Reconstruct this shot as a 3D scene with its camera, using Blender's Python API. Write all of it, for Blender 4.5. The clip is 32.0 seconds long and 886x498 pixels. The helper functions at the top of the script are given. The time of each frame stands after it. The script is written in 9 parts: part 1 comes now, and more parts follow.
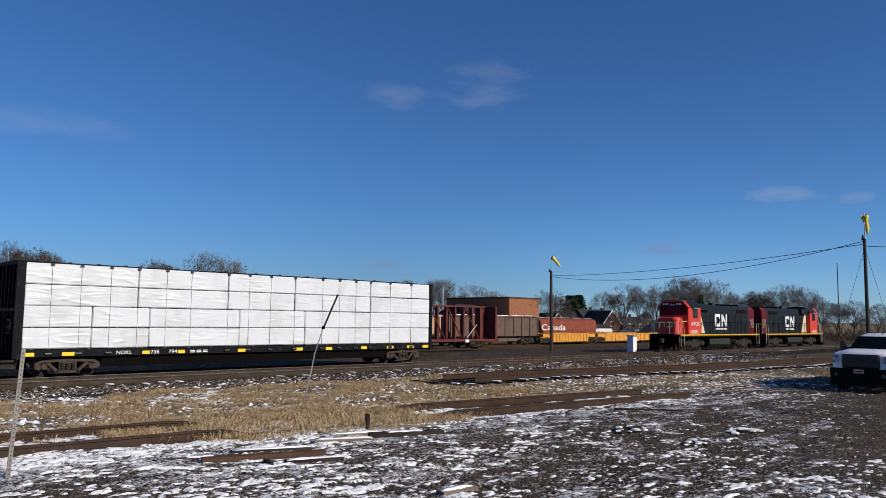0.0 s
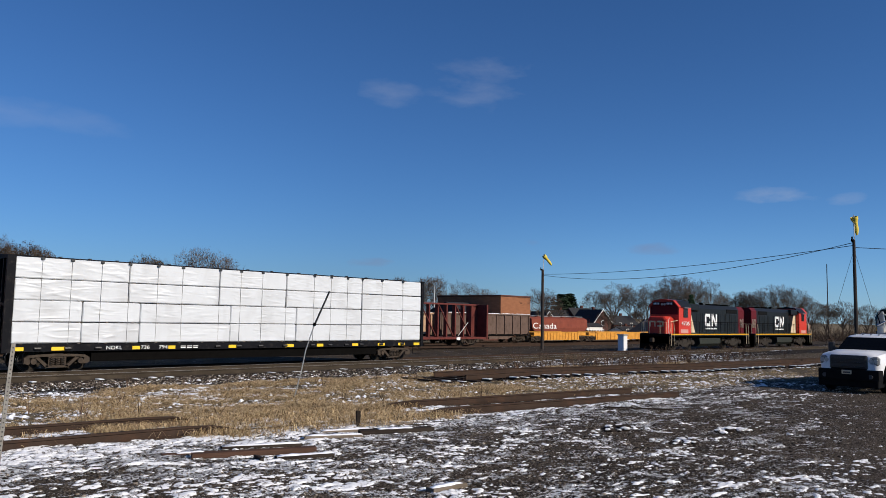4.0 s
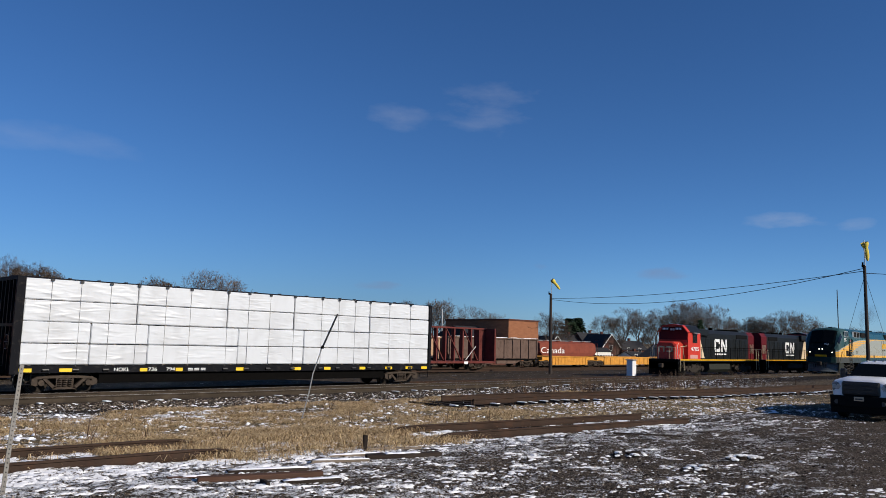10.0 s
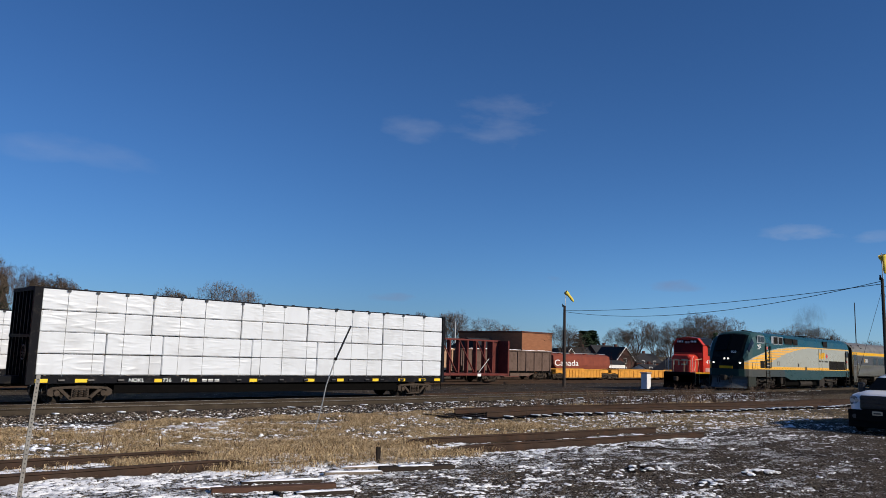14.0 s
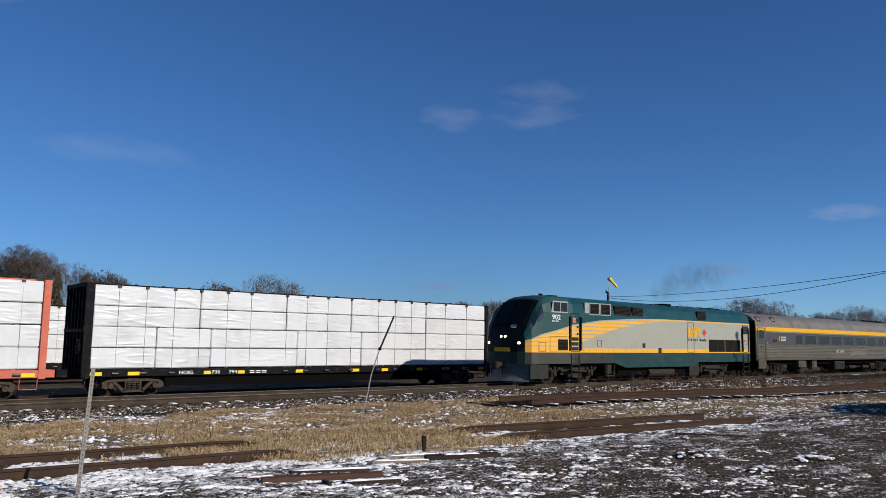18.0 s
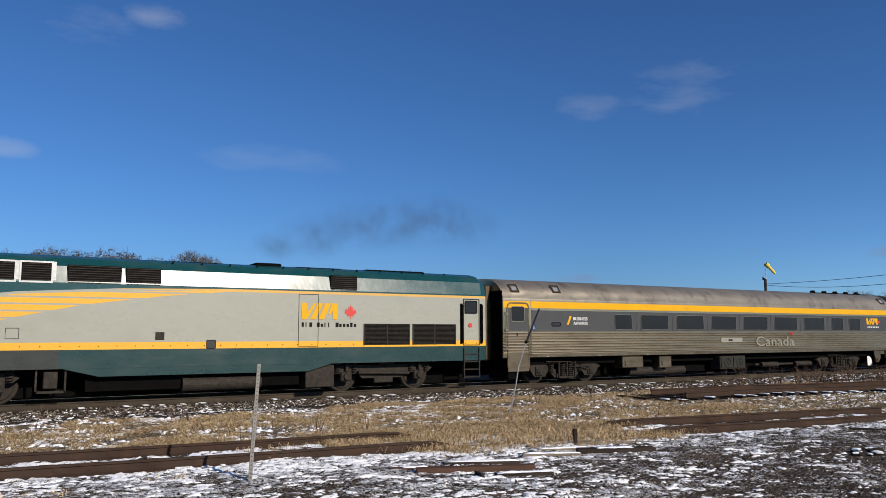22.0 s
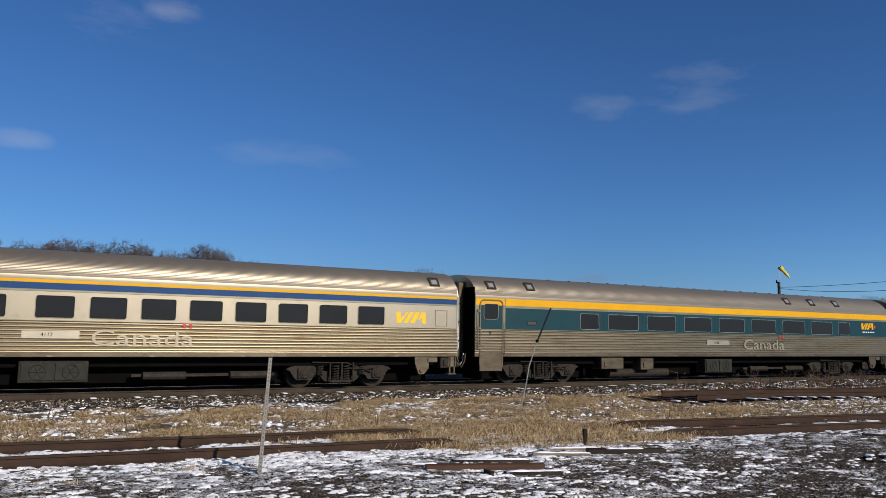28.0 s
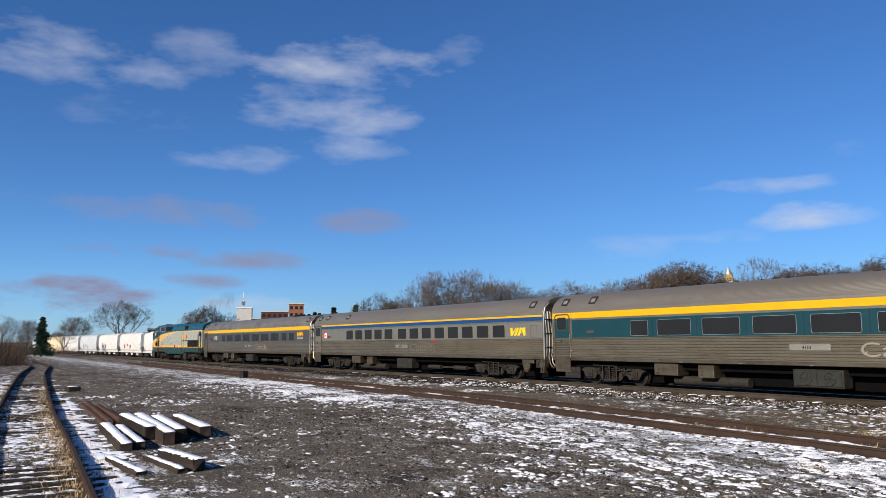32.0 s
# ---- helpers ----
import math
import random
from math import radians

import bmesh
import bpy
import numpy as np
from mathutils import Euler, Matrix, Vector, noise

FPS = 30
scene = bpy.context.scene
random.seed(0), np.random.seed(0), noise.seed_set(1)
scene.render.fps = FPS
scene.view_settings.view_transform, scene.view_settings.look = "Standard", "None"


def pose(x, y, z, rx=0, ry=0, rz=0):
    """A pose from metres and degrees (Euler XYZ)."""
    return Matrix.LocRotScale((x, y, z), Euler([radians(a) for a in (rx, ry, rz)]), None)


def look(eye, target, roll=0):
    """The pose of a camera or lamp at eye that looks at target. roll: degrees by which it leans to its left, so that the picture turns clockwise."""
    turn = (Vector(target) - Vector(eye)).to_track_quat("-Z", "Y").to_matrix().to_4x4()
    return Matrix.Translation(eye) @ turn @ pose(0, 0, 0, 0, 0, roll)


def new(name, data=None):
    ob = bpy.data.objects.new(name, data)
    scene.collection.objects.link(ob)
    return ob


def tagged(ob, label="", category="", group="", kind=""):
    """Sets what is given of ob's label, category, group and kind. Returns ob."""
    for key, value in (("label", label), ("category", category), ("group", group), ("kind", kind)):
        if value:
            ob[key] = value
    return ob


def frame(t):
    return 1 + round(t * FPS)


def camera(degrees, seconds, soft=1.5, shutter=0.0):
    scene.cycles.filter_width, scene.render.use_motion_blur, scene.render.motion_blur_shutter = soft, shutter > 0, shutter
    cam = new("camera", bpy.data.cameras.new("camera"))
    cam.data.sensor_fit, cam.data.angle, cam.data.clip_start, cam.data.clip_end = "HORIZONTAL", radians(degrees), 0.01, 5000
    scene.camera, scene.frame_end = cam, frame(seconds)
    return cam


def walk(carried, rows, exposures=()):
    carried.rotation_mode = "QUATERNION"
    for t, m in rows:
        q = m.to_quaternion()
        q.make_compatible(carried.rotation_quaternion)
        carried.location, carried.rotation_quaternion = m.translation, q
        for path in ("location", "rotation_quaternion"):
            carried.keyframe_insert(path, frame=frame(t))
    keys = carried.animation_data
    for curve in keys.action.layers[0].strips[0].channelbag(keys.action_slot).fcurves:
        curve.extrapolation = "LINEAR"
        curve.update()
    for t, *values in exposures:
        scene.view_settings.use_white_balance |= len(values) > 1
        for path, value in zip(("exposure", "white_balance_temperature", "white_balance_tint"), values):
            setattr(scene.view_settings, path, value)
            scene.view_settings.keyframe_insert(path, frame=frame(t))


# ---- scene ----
EXPOSURES = [(0, -0.04), (8, -0.04), (16, -0.08), (20, -0.03), (22, 0.02), (24, 0.02), (26.5, -0.06), (29, -0.2), (30, -0.25), (31, 0.2), (32, 0.3)]
# Axes: x runs along the tracks, y away from the yard road, z up; the yard's ground is z = 0.
PATH = [  # seconds, x, y, z, tilt, lean, turn
    (0, 0.00, -0.00, 2.10, 95.40, -0.67, -45.15),
    (0.5, -0.01, -0.01, 2.10, 95.90, -0.73, -44.58),
    (1, -0.02, -0.00, 2.10, 96.32, -0.84, -44.16),
    (1.5, -0.01, -0.00, 2.10, 96.60, -0.95, -44.02),
    (2, -0.02, -0.00, 2.10, 96.53, -1.05, -44.17),
    (2.5, -0.02, -0.01, 2.10, 96.18, -1.10, -44.51),
    (3, -0.02, -0.01, 2.11, 95.71, -1.14, -44.93),
    (3.5, -0.02, -0.02, 2.10, 95.36, -1.13, -45.33),
    (5.5, -0.02, -0.02, 2.11, 95.51, -1.25, -47.19),
    (6, -0.01, -0.01, 2.10, 95.68, -1.33, -47.47),
    (6.5, -0.02, -0.01, 2.10, 95.80, -1.42, -47.55),
    (7, -0.03, -0.00, 2.10, 95.97, -1.53, -47.42),
    (7.5, -0.02, -0.01, 2.10, 96.11, -1.50, -47.21),
    (8, -0.02, -0.01, 2.10, 96.25, -1.44, -46.91),
    (8.5, -0.02, -0.01, 2.10, 96.41, -1.33, -46.51),
    (9, -0.01, 0.00, 2.10, 96.58, -1.33, -46.08),
    (9.5, -0.01, -0.00, 2.10, 96.77, -1.37, -45.63),
    (10, -0.02, -0.00, 2.10, 96.99, -1.47, -45.24),
    (10.5, -0.03, -0.01, 2.11, 97.17, -1.55, -44.94),
    (11, -0.03, -0.01, 2.11, 97.36, -1.57, -44.73),
    (11.5, -0.04, -0.00, 2.11, 97.49, -1.58, -44.66),
    (12, -0.02, -0.01, 2.10, 97.62, -1.51, -44.67),
    (12.5, -0.02, -0.01, 2.11, 97.71, -1.57, -44.68),
    (13, -0.02, -0.00, 2.10, 97.83, -1.59, -44.62),
    (13.5, -0.03, -0.01, 2.10, 97.89, -1.65, -44.44),
    (15.5, -0.02, 0.01, 2.11, 97.45, -1.62, -43.71),
    (16, -0.02, -0.01, 2.10, 97.25, -1.58, -43.48),
    (16.5, -0.03, 0.01, 2.10, 97.10, -1.58, -43.12),
    (17, -0.03, 0.00, 2.10, 96.98, -1.39, -42.56),
    (17.5, -0.03, -0.00, 2.10, 96.92, -1.15, -41.83),
    (18, -0.03, -0.00, 2.11, 96.93, -0.85, -41.04),
    (18.5, -0.03, 0.01, 2.09, 97.04, -0.63, -40.13),
    (19, -0.04, 0.01, 2.10, 97.13, -0.49, -39.08),
    (19.5, -0.04, 0.02, 2.10, 97.21, -0.33, -37.84),
    (20, -0.05, 0.02, 2.10, 97.18, -0.19, -36.32),
    (20.5, -0.06, 0.02, 2.11, 97.02, -0.15, -34.64),
    (21, -0.06, 0.06, 2.10, 96.80, -0.04, -32.99),
    (21.5, -0.06, 0.04, 2.10, 96.60, 0.02, -31.38),
    (22, -0.06, 0.02, 2.09, 96.41, 0.07, -30.26),
    (22.5, -0.06, 0.03, 2.10, 96.21, 0.04, -29.71),
    (23, -0.07, 0.04, 2.10, 96.00, -0.07, -29.82),
    (23.5, -0.05, 0.06, 2.09, 95.94, -0.26, -30.50),
    (24, -0.05, 0.05, 2.10, 96.05, -0.53, -31.48),
    (24.5, -0.04, 0.04, 2.10, 96.28, -0.74, -32.53),
    (25, -0.06, 0.04, 2.10, 96.50, -1.01, -33.21),
    (25.5, -0.07, 0.05, 2.09, 96.56, -1.19, -33.40),
    (26, -0.06, 0.06, 2.09, 96.48, -1.21, -33.08),
    (26.5, -0.06, 0.04, 2.09, 96.41, -1.08, -32.36),
    (28.5, -0.07, 0.07, 2.08, 96.09, -0.93, -27.07),
    (29, -0.12, 0.09, 2.10, 95.99, -0.75, -23.53),
    (29.5, -0.12, 0.06, 2.08, 96.21, -0.38, -17.15),
    (30, -0.22, 0.10, 2.08, 96.44, 0.87, 1.89),
    (30.1, -0.23, 0.09, 2.09, 96.56, 1.29, 7.10),
    (30.5, -0.32, -0.01, 2.10, 97.07, 2.11, 27.47),
    (31, -0.38, -0.04, 2.15, 97.37, 1.90, 45.55),
    (31.5, -0.41, -0.08, 2.14, 97.19, 1.00, 53.66),
    (32, -0.43, -0.07, 2.14, 96.88, 0.51, 57.04),
]
cam = camera(60.40, 32.0, soft=0.5)
walk(cam, [(t, pose(x, y, z, rx, ry, rz)) for t, x, y, z, rx, ry, rz in PATH], exposures=EXPOSURES)

SKY_TINT, SKY_STRENGTH = (0.44, 0.83, 1.36, 1), 0.066
# ---------------------------------------------------------------- light and sky
SUN_AZ, SUN_EL = 14.5, 27.0   # degrees from -y towards +x, and above the horizon
sun_way = Vector((math.sin(radians(SUN_AZ)) * math.cos(radians(SUN_EL)), -math.cos(radians(SUN_AZ)) * math.cos(radians(SUN_EL)), math.sin(radians(SUN_EL))))
sun = new("sun", bpy.data.lights.new("sun", "SUN"))
sun.data.energy, sun.data.angle, sun.data.color = 5.0, radians(0.55), (1.0, 0.895, 0.76)
sun.matrix_world = look(sun_way * 60, (0, 0, 0))

# clouds: bearing from +y towards +x, height above the horizon, half width, half height (degrees), thickness
GREY_CLOUDS = [(-84.5, 3.3, 8, 1.2, .85), (-79.5, 6.6, 4.5, .7, .7), (-76.5, 9.3, 8, 1.1, .4), (-71, 6.0, 4, .6, .45), (-63, 8.9, 4, .8, .35), (-74, 4.4, 3.5, .5, .5), (61.9, 5.3, 2, .45, .3), (51.9, 5.9, 1.6, .4, .3), (39.8, 4.1, 2.0, .35, .3)]
CLOUDS = [(49.3, 17.6, 4.4, 1.5, .26), (41.2, 16.7, 2.2, .8, .22), (70, 8.9, 2.4, .6, .55), (73.8, 8.4, 1.2, .5, .35), (15.6, 12.9, 3, 1, .13),
          (19.2, 12.7, 3.0, .8, .12), (8.8, 22.2, 2, 1.0, .38), (4.6, 20.6, 3.0, 1.2, .25),
          (-0.5, 12.3, 2, .7, .33), (-15, 16.8, 1.6, .7, .3), (-28.4, 12.8, 2.0, .7, .3), (-21.5, 9.7, 4.6, .9, .75), (-30.8, 8.3, 3.4, .8, .85), (-34.0, 10.5, 4.2, .55, .6),
          (-42, 6.9, 6, .9, .38), (-64.5, 20.4, 7.2, 1.9, .8), (-66.8, 17.6, 5, 1.7, .7), (-62.5, 16.4, 5.2, 1.2, .62), (-64, 14.4, 3.4, 1.0, .55), (-71.5, 13.4, 4.4, .9, .5),
          (-82.5, 19.4, 6.5, 1.9, .6), (-75.5, 20.6, 4.0, 1.6, .4), (-55.5, 21.5, 2.2, 1.0, .4), (-80, 16.0, 4, 1.2, .25), (-69.5, 2.6, 6, .9, .5)]
world = bpy.data.worlds.new("sky")
scene.world = world
world.use_nodes = True
wn, wl = world.node_tree.nodes, world.node_tree.links
wn.clear()


def wmath(op, a, b=None, c=None, clamp=False):
    n = wn.new("ShaderNodeMath")
    n.operation, n.use_clamp = op, clamp
    for i, v in enumerate((a, b, c)):
        if v is not None:
            (wl.new(v, n.inputs[i]) if hasattr(v, "links") else setattr(n.inputs[i], "default_value", v))
    return n.outputs[0]


sky = wn.new("ShaderNodeTexSky")
sky.sky_type, sky.sun_disc = "NISHITA", False
sky.sun_elevation, sky.sun_rotation = radians(SUN_EL), radians(180 - SUN_AZ)
sky.altitude, sky.air_density, sky.dust_density, sky.ozone_density = 200, 1.0, 0.35, 2.2
tex = wn.new("ShaderNodeTexCoord")
sep = wn.new("ShaderNodeSeparateXYZ")
wl.new(tex.outputs["Generated"], sep.inputs[0])
sx, sy, sz = sep.outputs
az = wmath("MULTIPLY", wmath("ARCTAN2", sx, sy), 57.2958)
el = wmath("MULTIPLY", wmath("ARCSINE", sz), 57.2958)
wob = wn.new("ShaderNodeTexNoise")
wob.inputs["Scale"].default_value, wob.inputs["Detail"].default_value, wob.inputs["Roughness"].default_value = 8.5, 7.0, 0.56
squash = wn.new("ShaderNodeMapping")
squash.inputs["Scale"].default_value = (1, 1, 3.0)
wl.new(tex.outputs["Generated"], squash.inputs[0])
wl.new(squash.outputs[0], wob.inputs["Vector"])
ragged = wmath("MULTIPLY_ADD", wob.outputs[0], 5.2, -2.4)


def cloud_cover(clouds):
    """How thick the cloud is in each direction."""
    cover = None
    for caz, cel, cw, ch, thick in clouds:
        u = wmath("MULTIPLY", wmath("SUBTRACT", az, caz), 1 / (cw * 1.15))
        v = wmath("MULTIPLY", wmath("SUBTRACT", el, cel), 1 / (ch * 1.2))
        d = wmath("ADD", wmath("MULTIPLY", u, u), wmath("MULTIPLY", v, v))
        m = wmath("MULTIPLY", wmath("SUBTRACT", wmath("SUBTRACT", 1.0, d), wmath("MULTIPLY", ragged, 1.05)), thick * 0.45, clamp=True)
        m = wmath("MULTIPLY", m, wmath("SUBTRACT", 1.35, wmath("MULTIPLY", d, 0.5), clamp=True))
        m = wmath("MINIMUM", m, thick)
        cover = m if cover is None else wmath("MAXIMUM", cover, m)
    return cover


mix = wn.new("ShaderNodeMix")
mix.data_type = "RGBA"
wl.new(cloud_cover(CLOUDS), mix.inputs["Factor"])
tint = wn.new("ShaderNodeMix")
tint.data_type, tint.blend_type = "RGBA", "MULTIPLY"
tint.inputs["Factor"].default_value = 1.0
tint.inputs["B"].default_value = SKY_TINT
wl.new(sky.outputs[0], tint.inputs["A"])
# thicker haze low over the ends of the line
up = wmath("MAXIMUM", el, 0.0)
low = wmath("POWER", 2.71828, wmath("MULTIPLY", up, -1 / 6.5))


def ramp_az(a, b):
    r = wn.new("ShaderNodeMapRange")
    r.interpolation_type = "SMOOTHSTEP"
    r.inputs[1].default_value, r.inputs[2].default_value = a, b
    wl.new(az, r.inputs[0])
    return r.outputs[0]


ends = wmath("ADD", wmath("MULTIPLY", ramp_az(38, 66), 0.78), wmath("MULTIPLY", wmath("MULTIPLY", wmath("SUBTRACT", 1.0, ramp_az(-88, -52)), ramp_az(-135, -98)), 0.60))
gain = wmath("MULTIPLY_ADD", wmath("MULTIPLY", ends, low), 1.0, 1.0)
haze = wn.new("ShaderNodeVectorMath")
haze.operation = "SCALE"
blush = wn.new("ShaderNodeMix")
blush.data_type, blush.blend_type = "RGBA", "MULTIPLY"
blush.inputs["B"].default_value = (1.13, 0.965, 1.05, 1)
wl.new(low, blush.inputs["Factor"]), wl.new(tint.outputs["Result"], blush.inputs["A"])
wl.new(blush.outputs["Result"], haze.inputs[0]), wl.new(gain, haze.inputs["Scale"])
wl.new(haze.outputs[0], mix.inputs["A"])
mix.inputs["B"].default_value = (8.0, 8.3, 9.4, 1)
grey = wn.new("ShaderNodeMix")
grey.data_type = "RGBA"
wl.new(cloud_cover([(a, b, c, d, e * 2.9) for a, b, c, d, e in GREY_CLOUDS]), grey.inputs["Factor"])
wl.new(mix.outputs["Result"], grey.inputs["A"])
grey.inputs["B"].default_value = (3.2, 3.5, 5.3, 1)
bg = wn.new("ShaderNodeBackground")
bg.inputs["Strength"].default_value = SKY_STRENGTH
wl.new(grey.outputs["Result"], bg.inputs["Color"])
wout = wn.new("ShaderNodeOutputWorld")
wl.new(bg.outputs[0], wout.inputs["Surface"])

# ---------------------------------------------------------------- materials
MATS = {}


def mat(name, color, rough=0.6, metal=0.0, vary=0.18, scale=3.0, bump=0.15, grain=60.0, dirt=None, dirt_amount=0.35, stretch=(1, 1, 1), spec=0.5, random_tone=0.0, glow=None):
    """A painted, rusty or earthy surface: tone varies at two scales, with optional dirt in patches."""
    if name in MATS:
        return MATS[name]
    m = MATS[name] = bpy.data.materials.new(name)
    m.use_nodes = True
    n, l = m.node_tree.nodes, m.node_tree.links
    b = n["Principled BSDF"]
    b.inputs["Roughness"].default_value, b.inputs["Metallic"].default_value = rough, metal
    b.inputs["Specular IOR Level"].default_value = spec if rough < 0.6 else spec * 0.15
    tc, mp = n.new("ShaderNodeTexCoord"), n.new("ShaderNodeMapping")
    mp.inputs["Scale"].default_value = stretch
    l.new(tc.outputs["Object"], mp.inputs[0])
    big, fine = n.new("ShaderNodeTexNoise"), n.new("ShaderNodeTexNoise")
    big.inputs["Scale"].default_value, big.inputs["Detail"].default_value = scale, 6
    fine.inputs["Scale"].default_value, fine.inputs["Detail"].default_value = grain, 3
    l.new(mp.outputs[0], big.inputs["Vector"]), l.new(mp.outputs[0], fine.inputs["Vector"])
    add = n.new("ShaderNodeMath")
    add.operation = "MULTIPLY_ADD"
    l.new(fine.outputs[0], add.inputs[0])
    add.inputs[1].default_value = 0.5
    l.new(big.outputs[0], add.inputs[2])
    ramp = n.new("ShaderNodeMapRange")
    ramp.inputs[1].default_value, ramp.inputs[2].default_value = 0.4, 1.1
    ramp.inputs[3].default_value, ramp.inputs[4].default_value = 1 - vary, 1 + vary
    l.new(add.outputs[0], ramp.inputs[0])
    tone = n.new("ShaderNodeMix")
    tone.data_type, tone.blend_type = "RGBA", "MULTIPLY"
    tone.inputs["Factor"].default_value = 1
    tone.inputs["A"].default_value = (*color, 1)
    src = ramp.outputs[0]
    if random_tone:
        oi, rr, mu = n.new("ShaderNodeObjectInfo"), n.new("ShaderNodeMapRange"), n.new("ShaderNodeMath")
        rr.inputs[3].default_value, rr.inputs[4].default_value = 1 - random_tone, 1 + random_tone
        l.new(oi.outputs["Random"], rr.inputs[0])
        mu.operation = "MULTIPLY"
        l.new(src, mu.inputs[0]), l.new(rr.outputs[0], mu.inputs[1])
        src = mu.outputs[0]
    l.new(src, tone.inputs["B"])
    col = tone.outputs["Result"]
    if dirt:
        dn, dr, dm = n.new("ShaderNodeTexNoise"), n.new("ShaderNodeMapRange"), n.new("ShaderNodeMix")
        dn.inputs["Scale"].default_value, dn.inputs["Detail"].default_value, dn.inputs["Roughness"].default_value = scale * 1.7, 8, 0.65
        l.new(mp.outputs[0], dn.inputs["Vector"])
        dr.inputs[1].default_value, dr.inputs[2].default_value = 0.62 - 0.3 * dirt_amount, 0.82 - 0.3 * dirt_amount
        dr.inputs[4].default_value = min(1, 0.3 + dirt_amount)
        l.new(dn.outputs[0], dr.inputs[0])
        dm.data_type = "RGBA"
        l.new(dr.outputs[0], dm.inputs["Factor"]), l.new(col, dm.inputs["A"])
        dm.inputs["B"].default_value = (*dirt, 1)
        col = dm.outputs["Result"]
    l.new(col, b.inputs["Base Color"])
    if bump:
        bp = n.new("ShaderNodeBump")
        bp.inputs["Strength"].default_value, bp.inputs["Distance"].default_value = bump, 0.02
        l.new(add.outputs[0], bp.inputs["Height"])
        l.new(bp.outputs[0], b.inputs["Normal"])
    if glow:
        b.inputs["Emission Color"].default_value, b.inputs["Emission Strength"].default_value = (*color, 1), glow
    return m


RUST = (0.10, 0.045, 0.025)
GRIME = (0.045, 0.036, 0.027)
M_RAIL = mat("rusty_rail", (0.045, 0.030, 0.0225), 0.8, 0.1, 0.3, 2.0, 0.3, 40, (0.075, 0.04, 0.025), 0.4)
M_RAILMAIN = mat("brown_grey_rail", (0.047, 0.037, 0.027), 0.75, 0.1, 0.25, 1.0, 0.2, 30, (0.09, 0.07, 0.05), 0.4)
M_RAILHEAD = mat("worn_rail_head", (0.42, 0.40, 0.37), 0.32, 0.9, 0.15, 2.0, 0.05)
M_TIE = mat("weathered_tie_wood", (0.030, 0.023, 0.019), 0.9, 0, 0.35, 4.0, 0.6, 50, (0.062, 0.050, 0.039), 0.4, (0.15, 1, 1), random_tone=0.3)
M_TIEPALE = mat("grey_old_wood", (0.20, 0.165, 0.13), 0.9, 0, 0.3, 5.0, 0.6, 50, (0.09, 0.07, 0.05), 0.4, (0.15, 1, 1), random_tone=0.25)
M_RUSTWOOD = mat("red_brown_wood", (0.085, 0.048, 0.034), 0.9, 0, 0.3, 5.0, 0.6, 50, (0.05, 0.035, 0.027), 0.4, (0.15, 1, 1))
M_SNOW = mat("snow", (0.86, 0.88, 0.92), 0.75, 0, 0.05, 6.0, 0.5, 40)
M_STEEL_DARK = mat("grimy_truck_steel", (0.034, 0.029, 0.0245), 0.7, 0.2, 0.45, 6.0, 0.3, 60, (0.066, 0.055, 0.043), 0.4)
M_SCREEN = mat("tinted_windscreen", (0.004, 0.005, 0.006), 0.2, 0, 0.1, 2.0, 0.0, spec=0.08)
M_QUARTER = mat("glossy_tinted_pane", (0.010, 0.013, 0.015), 0.06, 0.0, 0.05, 2.0, 0.0, spec=0.9)
M_OLIVE = mat("grimed_olive_sill", (0.030, 0.033, 0.027), 0.6, 0, 0.3, 4.0, 0.1, 40)
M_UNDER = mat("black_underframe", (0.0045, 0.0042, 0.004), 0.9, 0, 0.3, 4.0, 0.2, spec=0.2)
M_WHEEL = mat("wheel_steel", (0.030, 0.025, 0.021), 0.6, 0.3, 0.3, 5.0, 0.1, 60, GRIME, 0.4)
M_TREAD = mat("polished_wheel_rim", (0.5, 0.48, 0.45), 0.3, 1.0, 0.1)
M_STAIN = mat("dirty_stainless_steel", (0.45, 0.37, 0.24), 0.28, 0.88, 0.14, 1.5, 0.0, 30, (0.36, 0.265, 0.165), 0.42, (0.35, 1, 1))
M_STAINROOF = mat("dull_stainless_roof", (0.305, 0.26, 0.195), 0.42, 0.72, 0.15, 1.2, 0.0, 30, (0.27, 0.21, 0.145), 0.3, (0.3, 1, 1.5))
M_SOOTROOF = mat("sooty_stainless_roof", (0.30, 0.26, 0.20), 0.44, 0.7, 0.22, 1.1, 0.0, 30, (0.075, 0.064, 0.052), 0.40, (0.9, 0.5, 0.7))
M_SILL = mat("brown_stained_sill", (0.27, 0.205, 0.13), 0.32, 0.86, 0.25, 2.5, 0.08, 40, (0.17, 0.11, 0.065), 0.5, (0.4, 1, 1))
M_GREYPAINT = mat("pale_grey_panel_paint", (0.46, 0.39, 0.285), 0.38, 0.84, 0.08, 1.5, 0.03, 40, (0.36, 0.29, 0.20), 0.25)
M_CHAR = mat("charcoal_band_paint", (0.055, 0.056, 0.058), 0.5, 0.0, 0.12, 1.5, 0.03, 40, (0.10, 0.092, 0.08), 0.2, spec=0.25)
M_TEALBAND = mat("teal_band_paint", (0.0085, 0.042, 0.053), 0.4, 0.0, 0.12, 1.5, 0.03, 40, (0.045, 0.065, 0.065), 0.15, spec=0.25)
M_YELLOW = mat("yellow_stripe_paint", (0.66, 0.34, 0.006), 0.45, 0, 0.08, 1.5, 0.02, 40, (0.45, 0.25, 0.04), 0.2, spec=0.2)
M_GOLD = mat("golden_mark_paint", (0.74, 0.47, 0.008), 0.5, 0, 0.06)
